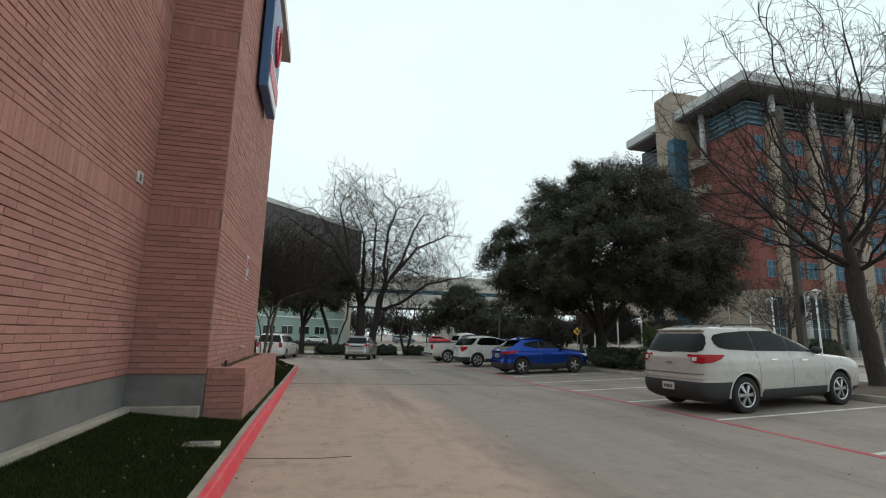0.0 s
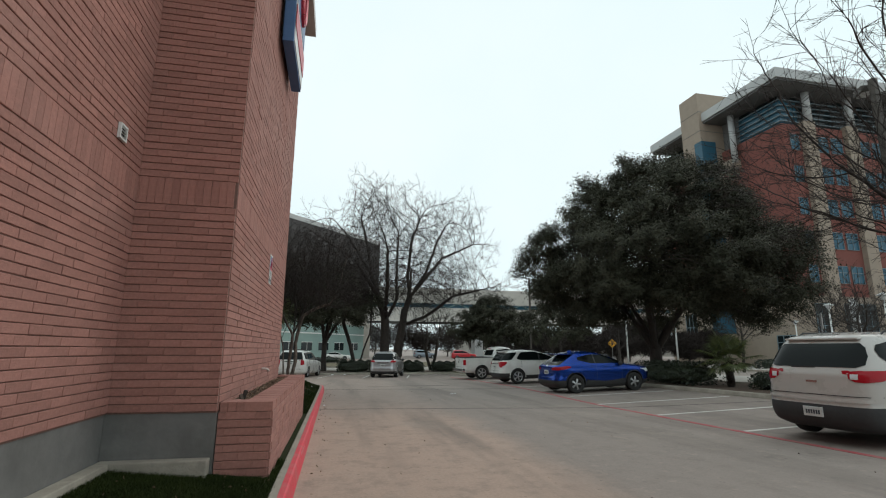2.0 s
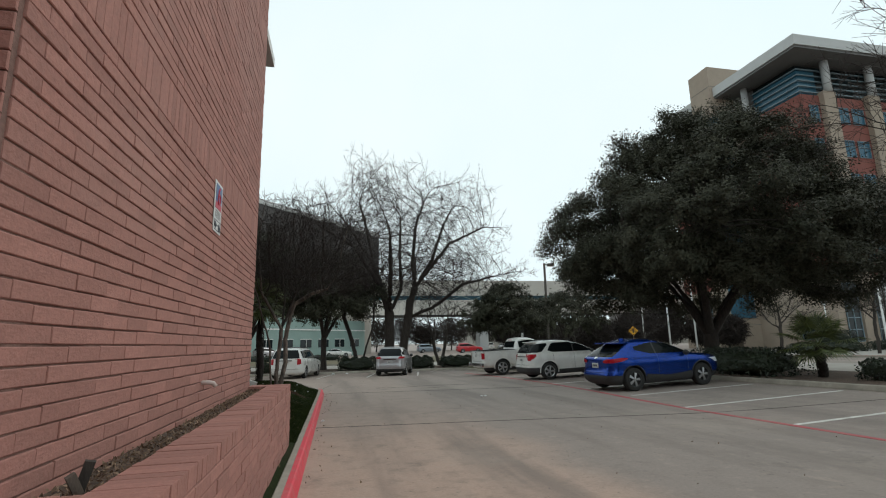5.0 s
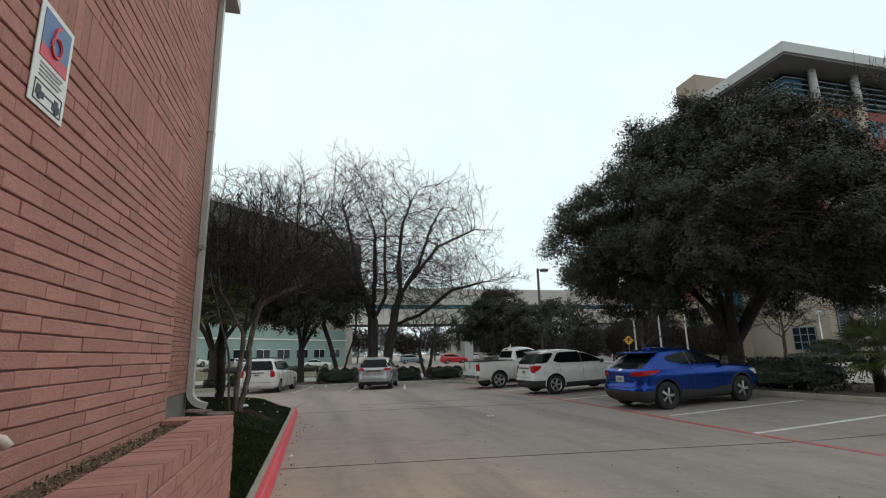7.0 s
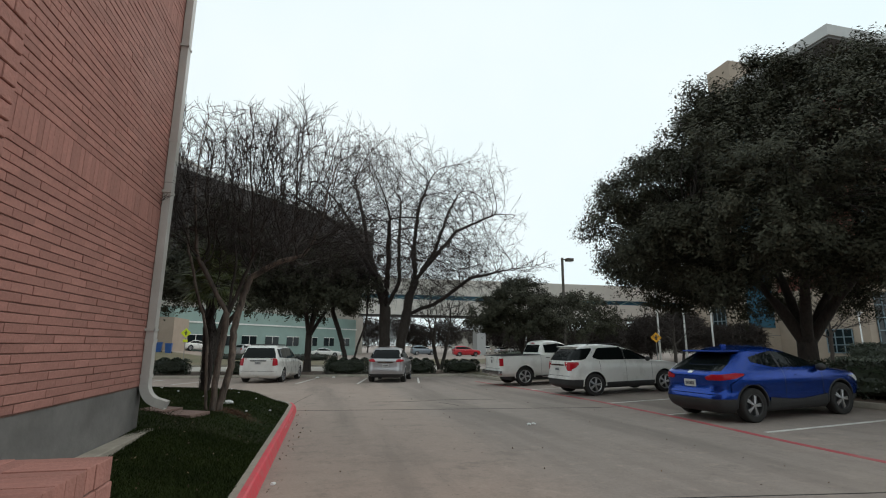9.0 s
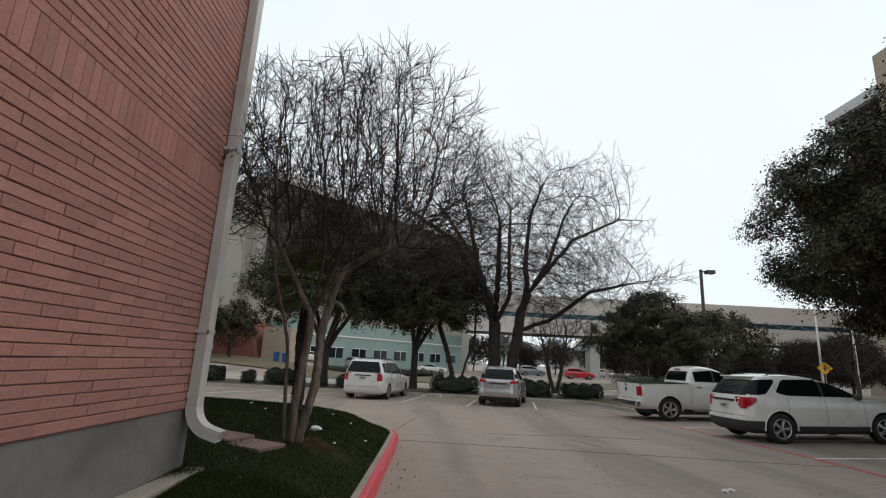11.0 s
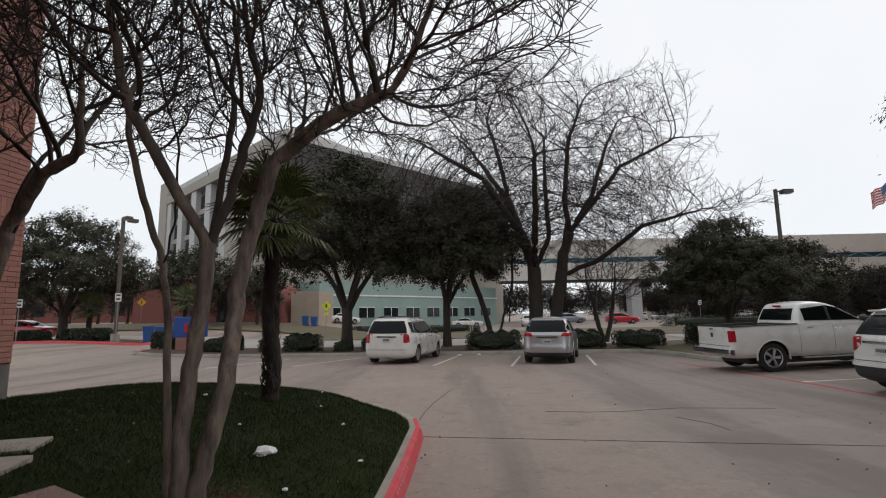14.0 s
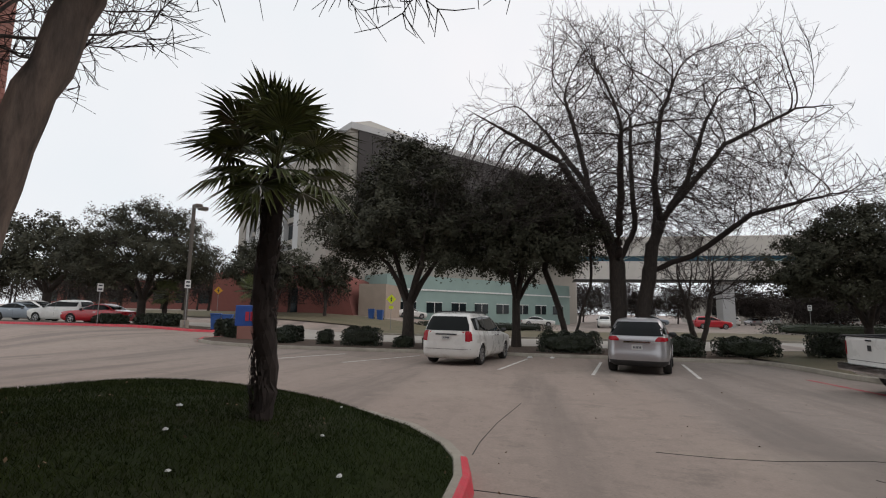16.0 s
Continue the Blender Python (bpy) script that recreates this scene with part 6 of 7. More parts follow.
# cars of the far lots
SEDAN = [(0.22, -2.25, 2.2, 0.80), (0.4, -2.38, 2.35, 0.9), (0.65, -2.40, 2.40, 0.91), (0.82, -2.38, 2.30, 0.905), (0.9, -2.36, 1.9, 0.89), (0.95, -2.1, 1.3, 0.86), (1.0, -1.75, 0.95, 0.82), (1.15, -1.45, 0.65, 0.75), (1.3, -1.1, 0.3, 0.67), (1.38, -0.85, 0.0, 0.6), (1.41, -0.65, -0.2, 0.5)]
SUVB = [(0.24, -2.15, 2.1, 0.80), (0.4, -2.32, 2.3, 0.9), (0.72, -2.33, 2.38, 0.92), (0.95, -2.30, 2.2, 0.91), (1.05, -2.29, 1.55, 0.89), (1.12, -2.27, 1.1, 0.87), (1.3, -2.16, 0.75, 0.81), (1.5, -2.0, 0.2, 0.74), (1.64, -1.8, -0.3, 0.64), (1.68, -1.6, -0.6, 0.52)]


def far_car(levels, x, y, heading, paint, label, suv):
    s = Shell(levels)
    c = put_car("parked_car", label, "car", x, y, heading, 2.75, s, paint, R=0.34, track=0.79, group="cars of the far lots")
    if suv:
        fittings(c, s, [[(-1.95, 1.18, 1.5), (-0.2, 1.16, 1.56)], [(-0.14, 1.16, 1.55), (0.75, 1.15, 1.2)]], [(1.18, -0.66, 0.66), (1.55, -0.52, 0.52)], [[(0.9, 0.55, 0.76), (1.08, 0.55, 0.74)]], (0.8, 0), [(-0.5, 0.95)], (0.7, 1.15), [-0.17], front_glass=[(1.18, -0.7, 0.7), (1.56, -0.54, 0.54)], lamps=[[(0.72, 0.5, 0.82), (0.86, 0.55, 0.86)]])
    else:
        fittings(c, s, [[(-1.4, 1.02, 1.14), (-0.9, 1.0, 1.32), (-0.2, 0.99, 1.35)], [(-0.14, 0.99, 1.34), (0.6, 0.99, 1.12)]], [(1.02, -0.7, 0.7), (1.3, -0.56, 0.56)], [[(0.7, 0.4, 0.75), (0.82, 0.4, 0.75)]], (0.62, 0), [(-0.5, 0.82)], (0.6, 1.0), [-0.17], front_glass=[(1.03, -0.7, 0.7), (1.3, -0.58, 0.58)], lamps=[[(0.6, 0.5, 0.82), (0.72, 0.55, 0.86)]], seam=(0.4, 0.95))


far_car(SEDAN, -29.8, 50.2, 186, PAINT_RED, "bright red coupe behind a low hedge", False)
far_car(SUVB, -34.8, 51.8, 184, PAINT_WHITE, "pale pickup like crossover beside the red coupe", True)
far_car(SEDAN, -42.5, 52.6, 10, PAINT_GREY, "blue grey sedan in the far lot", False)
far_car(SUVB, -45.5, 56.5, 0, PAINT_WHITE, "white crossover in the far lot", True)
far_car(SUVB, -24.5, 84.0, 0, PAINT_WHITE, "white car in front of the brick building", True)
far_car(SEDAN, -18.0, 83.0, 45, PAINT_WHITE, "white sedan beside the mint building", False)
far_car(SUVB, -11.5, 86.0, 50, PAINT_SILVER, "silver crossover beside the mint building", True)
far_car(SEDAN, -1.5, 92.0, 5, PAINT_WHITE, "white sedan in front of the office block", False)
far_car(SUVB, 9.0, 92.5, 265, PAINT_WHITE, "white car facing the street", True)
far_car(SUVB, 16.0, 101.5, 5, PAINT_GREY, "blue grey car under the footbridge", True)
far_car(SUVB, 21.5, 92.0, 0, PAINT_RED, "dark red crossover beyond the street", True)
for i in range(6):
    far_car(SEDAN if i % 2 else SUVB, 36 + 5.6 * i, 121 + (i % 3) * 5, 90, (PAINT_WHITE, PAINT_SILVER, PAINT_WHITE, PAINT_GREY)[i % 4], "parked car in the lot beyond the footbridge", i % 2 == 0)


# ---- kerbs, islands and median ----
def kerb_run(pts, label, closed_red=None):
    fine = []
    for (ax, ay), (bx, by) in zip(pts, pts[1:]):
        n = max(1, int(math.hypot(bx - ax, by - ay) / 1.0))
        fine += [(ax + (bx - ax) * i / n, ay + (by - ay) * i / n) for i in range(n)]
    fine.append(pts[-1])
    k = link_mesh("kerb", profile_along(bmesh.new(), fine, [(0.0, -0.05), (0.0, 0.03), (0.03, 0.13), (0.05, 0.145), (0.15, 0.147), (0.16, 0.13), (0.16, -0.05)]), KERB_CONC)
    tagged(k, label, "kerb", "", "structure")
    if closed_red:
        part("red_paint", profile_along(bmesh.new(), fine[closed_red[0]:closed_red[1]], [(-0.012, 0.004), (-0.004, 0.03), (0.026, 0.133), (0.048, 0.149), (0.151, 0.151), (0.152, 0.14)]), RED_PAINT, k, "red painted fire lane face")
    return k


kerb_run([(7.2, 41.5), (-15.6, 41.2), (-16.7, 41.7), (-17.3, 42.8), (-17.3, 45.2), (-16.7, 46.4), (-15.6, 46.9)][::-1], "weathered concrete kerb of the far parking row", (0, 6))
kerb_run([(12.7, -20), (12.6, 33.8), (12.2, 34.6), (9.4, 34.8), (8.8, 35.2), (8.55, 36.2), (8.5, 38.5), (8.3, 40.6), (7.9, 41.3), (7.2, 41.5)][::-1], "weathered concrete kerb of the planted median")
kerb_run([(17.7, -20), (17.7, 46.4), (17.2, 46.95), (-15.6, 46.95)], "concrete kerb along the street")
sheet("planting_strip_1", steps((-17.0, 8.4, 1.0)), steps((41.72, 46.8, 0.8)), 0.12, MULCH, label="dark mulch strip with fallen leaves", category="ground")
sheet("planting_strip_2", steps((12.85, 17.6, 0.8)), steps((-20, 34.6, 2), (34.6, 46.8, 1.5)), lambda x, y: 0.125 + 0.03 * math.sin(y * 0.9) * math.sin(x), MULCH, label="dark mulch in the planted median", category="ground")
sheet("grass_island", steps((8.75, 12.84, 0.5)), steps((35.05, 46.8, 0.8)), 0.125, DRY_GRASS, label="thin dry grass on the parking island", category="ground")
kerb_run([(36, -10), (36, 46)], "red painted kerb across the street", (0, 57))
sheet("pavement", steps((36.15, 54, 3)), steps((-10, 46, 4)), 0.14, ROAD_CONC, label="pale concrete pavement before the brick building", category="pavement")
kerb_run([(-46, 46.2), (-21.0, 46.5), (-20.0, 47.2), (-19.6, 48.2)], "red painted kerb of the lot entrance", (0, 29))
sheet("planting_strip_3", steps((-46, -21.0, 1)), steps((46.7, 49.5, 0.7)), 0.13, MULCH, label="mulch strip with low hedges", category="ground")
kerb_run([(34, 57.1), (-14, 57.1)], "concrete kerb of the far verge")

# faded stencil marks on the red kerb, as plain bars
WORN_WHITE = mat("faded_stencil_paint", (0.62, 0.42, 0.42), (0.6, 0.12, 0.14), scale=14, rough=0.7)
for y0, n in ((20.9, 7), (22.0, 8), (15.6, 8), (9.6, 7)):
    bm = bmesh.new()
    for i in range(n):
        y = y0 + i * 0.105
        z = ground_z(-0.75, y)
        v = [bm.verts.new(p) for p in ((-0.7592, y, z + 0.045), (-0.7592, y + 0.055, z + 0.045), (-0.7795, y + 0.055, z + 0.125), (-0.7795, y, z + 0.125))]
        for q in v:
            q.co.x += 0.0085
        bm.faces.new(v)
    part("stencil_bars", bm, WORN_WHITE, kerb, "faded white stencil bars")

# hedges and shrubs
for i, (x, y, sx, sy, h) in enumerate(((-8.9, 43.7, 1.8, 1.1, 0.95), (-10.9, 43.8, 0.7, 0.7, 0.75), (-6.6, 43.2, 0.8, 0.8, 0.55), (-5.2, 43.6, 0.9, 0.8, 0.75), (1.2, 43.2, 2.6, 1.1, 1.0), (5.9, 43.2, 1.7, 1.1, 0.95), (8.7, 43.6, 2.3, 1.2, 0.85), (11.9, 43.4, 1.6, 1.2, 1.0), (14.2, 21.7, 2.0, 3.6, 0.95), (14.5, 17.1, 1.0, 1.0, 0.6), (14.2, 15.7, 1.3, 1.2, 0.58), (14.0, 14.2, 1.0, 1.0, 0.55), (-13.5, 43.8, 1.5, 1.0, 0.7))):
    hedge(x, y, gz(x, y) + 0.11, sx, sy, h, 100 + i, "clipped dark green hedge on mulch" if sx > 1.3 else "small loose green shrub on mulch", leaves=4200 if sx > 1.3 else 1500)
for i, (x, y, sx, sy, h) in enumerate(((-16.9, 44.9, 1.5, 1.3, 1.05), (-13.6, 45.2, 1.1, 1.0, 0.9), (-24.4, 48.0, 3.0, 1.1, 0.8), (-28.0, 47.9, 1.8, 1.1, 0.7), (30, 74, 16, 1.6, 1.1), (-6, 71, 14, 1.2, 0.8), (50, 48, 3.0, 2.6, 2.2), (45, 44.5, 8, 1.4, 1.0), (53, 42, 2.4, 2.4, 2.2), (57, 46.5, 8, 1.5, 1.0))):
    hedge(x, y, gz(x, y) + 0.05, sx, sy, h, 140 + i, "clipped dark green hedge beyond the street", leaves=5000, size=0.07)

# further trees
leafy_tree(-27.5, 65.5, gz(-27.5, 65.5), "loose evergreen tree before the brick hall", 2.0, 0.22, ((0, 0, 4.6), (4.4, 4.0, 3.2)), 50, 14000, 0.13, 41, squash=0.8)
leafy_tree(-21.5, 67.0, gz(-21.5, 67), "small evergreen tree before the brick hall", 1.8, 0.15, ((0, 0, 3.8), (2.6, 2.4, 2.2)), 30, 8000, 0.12, 42, squash=0.8)
leafy_tree(-50, 62, gz(-50, 62), "broad evergreen oak in the far lot", 2.4, 0.4, ((0, 0, 5.4), (7, 6, 4.2)), 60, 18000, 0.18, 43, squash=0.8)
leafy_tree(24, 56, -0.4, "evergreen oak beside the street", 2.0, 0.25, ((0, 0, 4.4), (4.2, 4, 2.9)), 50, 16000, 0.11, 44, squash=0.8)
for i, (x, y, r, h) in enumerate(((43, 88, 2.2, 4.6), (47, 90, 2.6, 5.2), (52, 88, 2.0, 4.0))):
    leafy_tree(x, y, -0.5, "dense rounded dark evergreen bush", 0.6, 0.2, ((0, 0, h * 0.5), (r, r, h * 0.48)), 24, 7000, 0.13, 50 + i, name="evergreen_bush", squash=1.0)
palm(-20.6, 52.5, gz(-20.6, 52.5), "fan palm beside the street entrance", 2.8, 0.13, 16, 1.1, 6)
palm(-27.0, 51.5, gz(-27, 51.5), "short fan palm behind a low hedge", 2.1, 0.15, 16, 1.1, 7)
for i, (x, y, h) in enumerate(((28, 62, 3.4), (32.5, 66, 3.6), (36.5, 70, 3.4), (41, 72, 3.4), (24, 42, 3.0), (33, 38, 4.2), (41, 37, 5.2), (47, 33, 5.4), (30, 26, 4.4), (52, 44, 5.4), (50, 38, 5.4))):
    crown_tree(x, y, -0.35, "leafless street tree with a rounded crown", [[(0, 0, -0.15), (0.1, 0, h * 0.5)]], ((0.1, 0, h * 0.95), (h * 0.75, h * 0.7, h * 0.62, h * 0.4)), 1100, 0.3, 60 + i, 0.12, least=0.0105, twig_len=0.6)


def thicket(name, x, y, w, d, h, n, seed, label, material=None):
    """A far row of bare woods: upright twigs in uneven crowns."""
    rng = np.random.default_rng(seed)
    t = thing(name, pose(x, y, gz(x, y)), label, "woods", "", "stuff")
    crowns = max(3, int(w / (h * 0.8)))
    cx = (np.arange(crowns) + rng.uniform(0.2, 0.8, crowns)) / crowns * w - w / 2
    ch = h * rng.uniform(0.65, 1.1, crowns)
    k = rng.integers(0, crowns, n)
    u = rng.normal(size=(n, 3))
    u /= np.linalg.norm(u, axis=1, keepdims=True)
    r = rng.uniform(0, 1, (n, 1)) ** 0.4
    p = u * r * np.stack([ch[k] * 0.55, np.full(n, d / 2), ch[k] * 0.42], axis=1) + np.stack([cx[k], rng.uniform(-d / 3, d / 3, n), ch[k] * 0.56], axis=1)
    leaf_mesh("twig_crown", p, h * 0.11, material or TWIG, t, seed, aspect=0.05)
    bm = bmesh.new()
    for c, hh in zip(cx, ch):
        tube(bm, [(c, 0, 0), (c + 0.2, 0, hh * 0.35), (c - 0.1, 0.1, hh * 0.8)], [0.2, 0.14, 0.05], 5)
    part("trunk_row", bm, BARK, t)["kind"] = "stuff"


thicket("far_woods", 30, 128, 80, 8, 9, 30000, 71, "far grey leafless trees under the footbridge")
thicket("far_woods", 43, 65.5, 29, 3, 6.2, 30000, 76, "row of brown leafless trees beyond the street")
thicket("far_woods", 37, 78, 26, 6, 6.5, 12000, 72, "row of brown leafless trees beyond the street")
thicket("far_woods", -62, 82, 70, 8, 8, 9000, 73, "far leafless trees beyond the lot")
thicket("far_woods", -90, 100, 60, 8, 8, 5000, 74, "far evergreen trees beyond the lot", LEAF_DARK)
thicket("far_woods", -27, 71, 10, 3, 5, 3000, 75, "leafless shrubs before the brick hall")

# ---- poles, lamps and signs ----
SIGN_WHITE = mat("white_sign_sheet", (0.72, 0.72, 0.7), scale=8, rough=0.45)
SIGN_YELLOW = mat("yellow_sign_sheet", (0.75, 0.36, 0.02), scale=8, rough=0.45)
SIGN_LIME = mat("lime_sign_sheet", (0.72, 0.80, 0.03), scale=8, rough=0.45)
SIGN_BLUE = mat("blue_sign_sheet", (0.05, 0.13, 0.28), (0.04, 0.11, 0.25), scale=5, rough=0.4)
SIGN_RED = mat("red_sign_sheet", (0.55, 0.03, 0.06), scale=5, rough=0.4)
STEEL = mat("galvanised_steel", (0.3, 0.3, 0.3), scale=8, rough=0.5, metal=0.5)
POLE_BROWN = mat("brown_painted_pole", (0.085, 0.07, 0.055), (0.06, 0.05, 0.04), scale=4, rough=0.6)


def light_pole(x, y, z, h, heads, label, r=0.07, turn=0):
    t = thing("light_pole", pose(x, y, z, 0, 0, turn), label, "lamp post")
    part("base", tube(bmesh.new(), [(0, 0, -0.2), (0, 0, 0.6)], 0.25, 16), KERB_CONC, t, "round concrete base")
    part("pole", boxes((-r, r, -r, r, 0.6, h)), POLE_BROWN, t)
    for a in heads:
        m = Matrix.Rotation(radians(a), 4, "Z")
        arm = boxes((0, 0.4, -0.03, 0.03, h - 0.16, h - 0.08))
        arm.transform(m)
        part("arm", arm, POLE_BROWN, t)
        head = boxes((0.3, 0.85, -0.2, 0.2, h - 0.24, h - 0.02), bevel=0.03)
        head.transform(m)
        hd = part("lamp_head", head, POLE_BROWN, t, "brown box lamp head")
        lens = boxes((0.36, 0.8, -0.15, 0.15, h - 0.255, h - 0.238))
        lens.transform(m)
        part("lens", lens, LENS, hd)
    return t


light_pole(16.7, 44.2, gz(16, 44) + 0.1, 8.1, (0,), "brown square parking lot lamp post")
light_pole(16.3, 13.6, gz(16, 13) + 0.1, 10.0, (60,), "tall brown lamp post in the planted median", 0.09)
light_pole(-22.1, 47.5, gz(-22.1, 47.5), 8.0, (-30, 60), "slim dark lamp post at the lot entrance", 0.08)
sg = thing("lot_sign", pose(16.18, 13.48, gz(16, 13), 0, 0, 40), "white notice on the lamp post", "sign")
part("panel", boxes((-0.24, 0.24, -0.15, -0.135, 2.35, 3.0)), SIGN_WHITE, sg)
for z0, z1 in ((2.65, 2.9), (2.45, 2.55)):
    part("print_bar", boxes((-0.17, 0.17, -0.154, -0.151, z0, z1)), BAR_INK, sg)


def globe_lamp(x, y, z, h=4.9):
    t = thing("street_lamp", pose(x, y, z), "white street lamp with a pagoda shaped head", "lamp post", "white street lamps")
    part("pole", tube(bmesh.new(), [(0, 0, -0.2), (0, 0, 0.6), (0, 0, h)], [0.11, 0.08, 0.055], 10), WHITE_METAL, t, smooth=True)
    part("globe", tube(bmesh.new(), [(0, 0, h), (0, 0, h + 0.3)], [0.13, 0.22], 12), LENS, t, smooth=True)
    part("hood", tube(bmesh.new(), [(0, 0, h + 0.3), (0, 0, h + 0.34), (0, 0, h + 0.5)], [0.38, 0.36, 0.06], 14), PALE_FASCIA, t)


for x, y in ((34.5, 27.5), (36.8, 20.0), (37.2, 33.5), (52, 50)):
    globe_lamp(x, y, gz(x, y) + 0.02)


def post_sign(x, y, z, turn, kind, label, h=2.2):
    t = thing("road_sign", pose(x, y, z, 0, 0, turn), label, "sign")
    part("post", boxes((-0.025, 0.025, -0.02, 0.02, -0.2, h)), STEEL, t)
    if kind == "diamond":
        bm = boxes((-0.31, 0.31, -0.035, -0.022, -0.31, 0.31), bevel=0.004)
        bm.transform(pose(0, 0, h, 0, 45, 0))
        pn = part("panel", bm, SIGN_YELLOW if "orange" in label else SIGN_LIME, t)
        bm = boxes((-0.05, 0.05, -0.042, -0.036, h - 0.2, h + 0.1), (-0.055, 0.055, -0.042, -0.036, h + 0.12, h + 0.22), (-0.13, 0.13, -0.042, -0.036, h - 0.02, h + 0.04))
        part("pictogram", bm, BAR_INK, pn)
        if "lime" in label:
            part("arrow_panel", boxes((-0.2, 0.2, -0.035, -0.022, h - 0.85, h - 0.6)), SIGN_LIME, t)
    elif kind == "stop":
        bm = bmesh.new()
        bmesh.ops.create_cone(bm, cap_ends=True, segments=8, radius1=0.38, radius2=0.38, depth=0.012, matrix=pose(0, -0.03, h, 90, 0, 22.5))
        part("panel", bm, STEEL, t, "bare grey back of a stop sign")
    else:
        part("panel", boxes((-0.17, 0.17, -0.035, -0.022, h - 0.5, h + 0.02), bevel=0.003), SIGN_WHITE, t)
        for z0, z1 in ((h - 0.16, h - 0.06), (h - 0.4, h - 0.3)):
            part("print_bar", boxes((-0.11, 0.11, -0.039, -0.036, z0, z1)), BAR_INK, t)


post_sign(15.3, 15.7, gz(15, 15) + 0.1, 45, "plate", "white parking notice on a steel post", 2.55)
post_sign(27.0, 48.0, -0.35, -35, "diamond", "orange crossing sign on a steel post", 2.55)
post_sign(-12.9, 61.8, gz(-12.9, 61.8), 12, "diamond", "lime crossing sign on a steel post", 2.75)
post_sign(29.5, 76.0, -0.4, -30, "stop", "grey back of a stop sign", 3.0)
post_sign(26.0, 74.0, -0.4, -20, "plate", "white road notice on a steel post", 3.0)
post_sign(-28.0, 46.9, gz(-28, 46.9) + 0.1, 35, "plate", "white notice beside the lot entrance", 2.6)
post_sign(-21.85, 47.2, gz(-22, 47) + 0.1, 35, "plate", "white notice beside the lamp post", 3.0)
post_sign(-34.5, 68, gz(-34.5, 68), 35, "diamond", "orange crossing sign across the lot", 2.4)


def flag_pole(x, y, h, flag, label):
    t = thing("flagpole", pose(x, y, -0.3), label, "flagpole", "flagpoles")
    part("pole", tube(bmesh.new(), [(0, 0, -0.2), (0, 0, h * 0.5), (0, 0, h)], [0.12, 0.09, 0.05], 10), WHITE_METAL, t, smooth=True)
    bm = bmesh.new()
    bmesh.ops.create_icosphere(bm, subdivisions=2, radius=0.12, matrix=Matrix.Translation((0, 0, h + 0.1)))
    part("finial", bm, CHROME, t, smooth=True)

    def cloth(u0, u1, v0, v1):
        # blown to the left, sagging with its length
        b = bmesh.new()
        pts = []
        for j in range(5):
            v = v0 + (v1 - v0) * j / 4
            row = []
            for i in range(13):
                u = u0 + (u1 - u0) * i / 12
                row.append((-0.1 - u * 0.88, -0.25 * u + 0.10 * math.sin(u * 4.2 + v), h - 0.3 - (1.5 - v) - 0.42 * u + 0.05 * math.sin(u * 5)))
            pts.append(row)
        return grid(b, pts)

    if flag == "striped":
        fl = part("flag", cloth(0, 2.4, 0, 1.5), SIGN_WHITE, t, "striped red and white flag with a blue corner")
        for i in range(7):
            s = cloth(0, 2.4, i * 2 * 1.5 / 13, (i * 2 + 1) * 1.5 / 13)
            s.transform(Matrix.Translation((0, -0.012, 0)))
            part("stripe", s, SIGN_RED, fl)
        s = cloth(0, 1.0, 0.7, 1.5)
        s.transform(Matrix.Translation((0, -0.024, 0)))
        part("blue_corner", s, SIGN_BLUE, fl)
    elif flag == "three":
        fl = part("flag", cloth(0, 0.8, 0, 1.5), SIGN_BLUE, t, "flag of a blue, a white and a red panel")
        part("white_panel", cloth(0.8, 2.4, 0.75, 1.5), SIGN_WHITE, fl)
        part("red_panel", cloth(0.8, 2.4, 0, 0.75), SIGN_RED, fl)


flag_pole(37.0, 61.0, 12.9, "striped", "white flagpole with a striped flag")
flag_pole(41.0, 61.6, 12.0, "three", "white flagpole with a three coloured flag")
flag_pole(45.0, 61.8, 12.0, "", "white flagpole without a flag in view")

# monument sign and bins at the entrance
ms = thing("monument_sign", pose(-15.6, 44.6, gz(-15.6, 44.6) + 0.1, 0, 0, 28), "blue box sign on a low brick plinth", "sign")
part("plinth", boxes((-0.72, 0.72, -0.3, 0.3, -0.1, 0.72), bevel=0.02), BRICK, ms, "brick plinth")
part("sign_box", boxes((-0.86, 0.86, -0.26, 0.26, 0.725, 1.85), bevel=0.03), mat("bright_blue_sign", (0.02, 0.09, 0.36), scale=3, rough=0.4), ms, "bright blue sign box")
bm = bmesh.new()
for a in (0, 60, -60):
    b2 = boxes((-0.09, 0.09, -0.31, -0.285, 1.0, 1.5))
    b2.transform(pose(a / 60 * 0.25, 0, 0))
    tmp = bpy.data.meshes.new("tmp")
    b2.to_mesh(tmp)
    bm.from_mesh(tmp)
    bpy.data.meshes.remove(tmp)
    b2.free()
part("emblem", bm, SIGN_RED, ms, "plain red emblem")


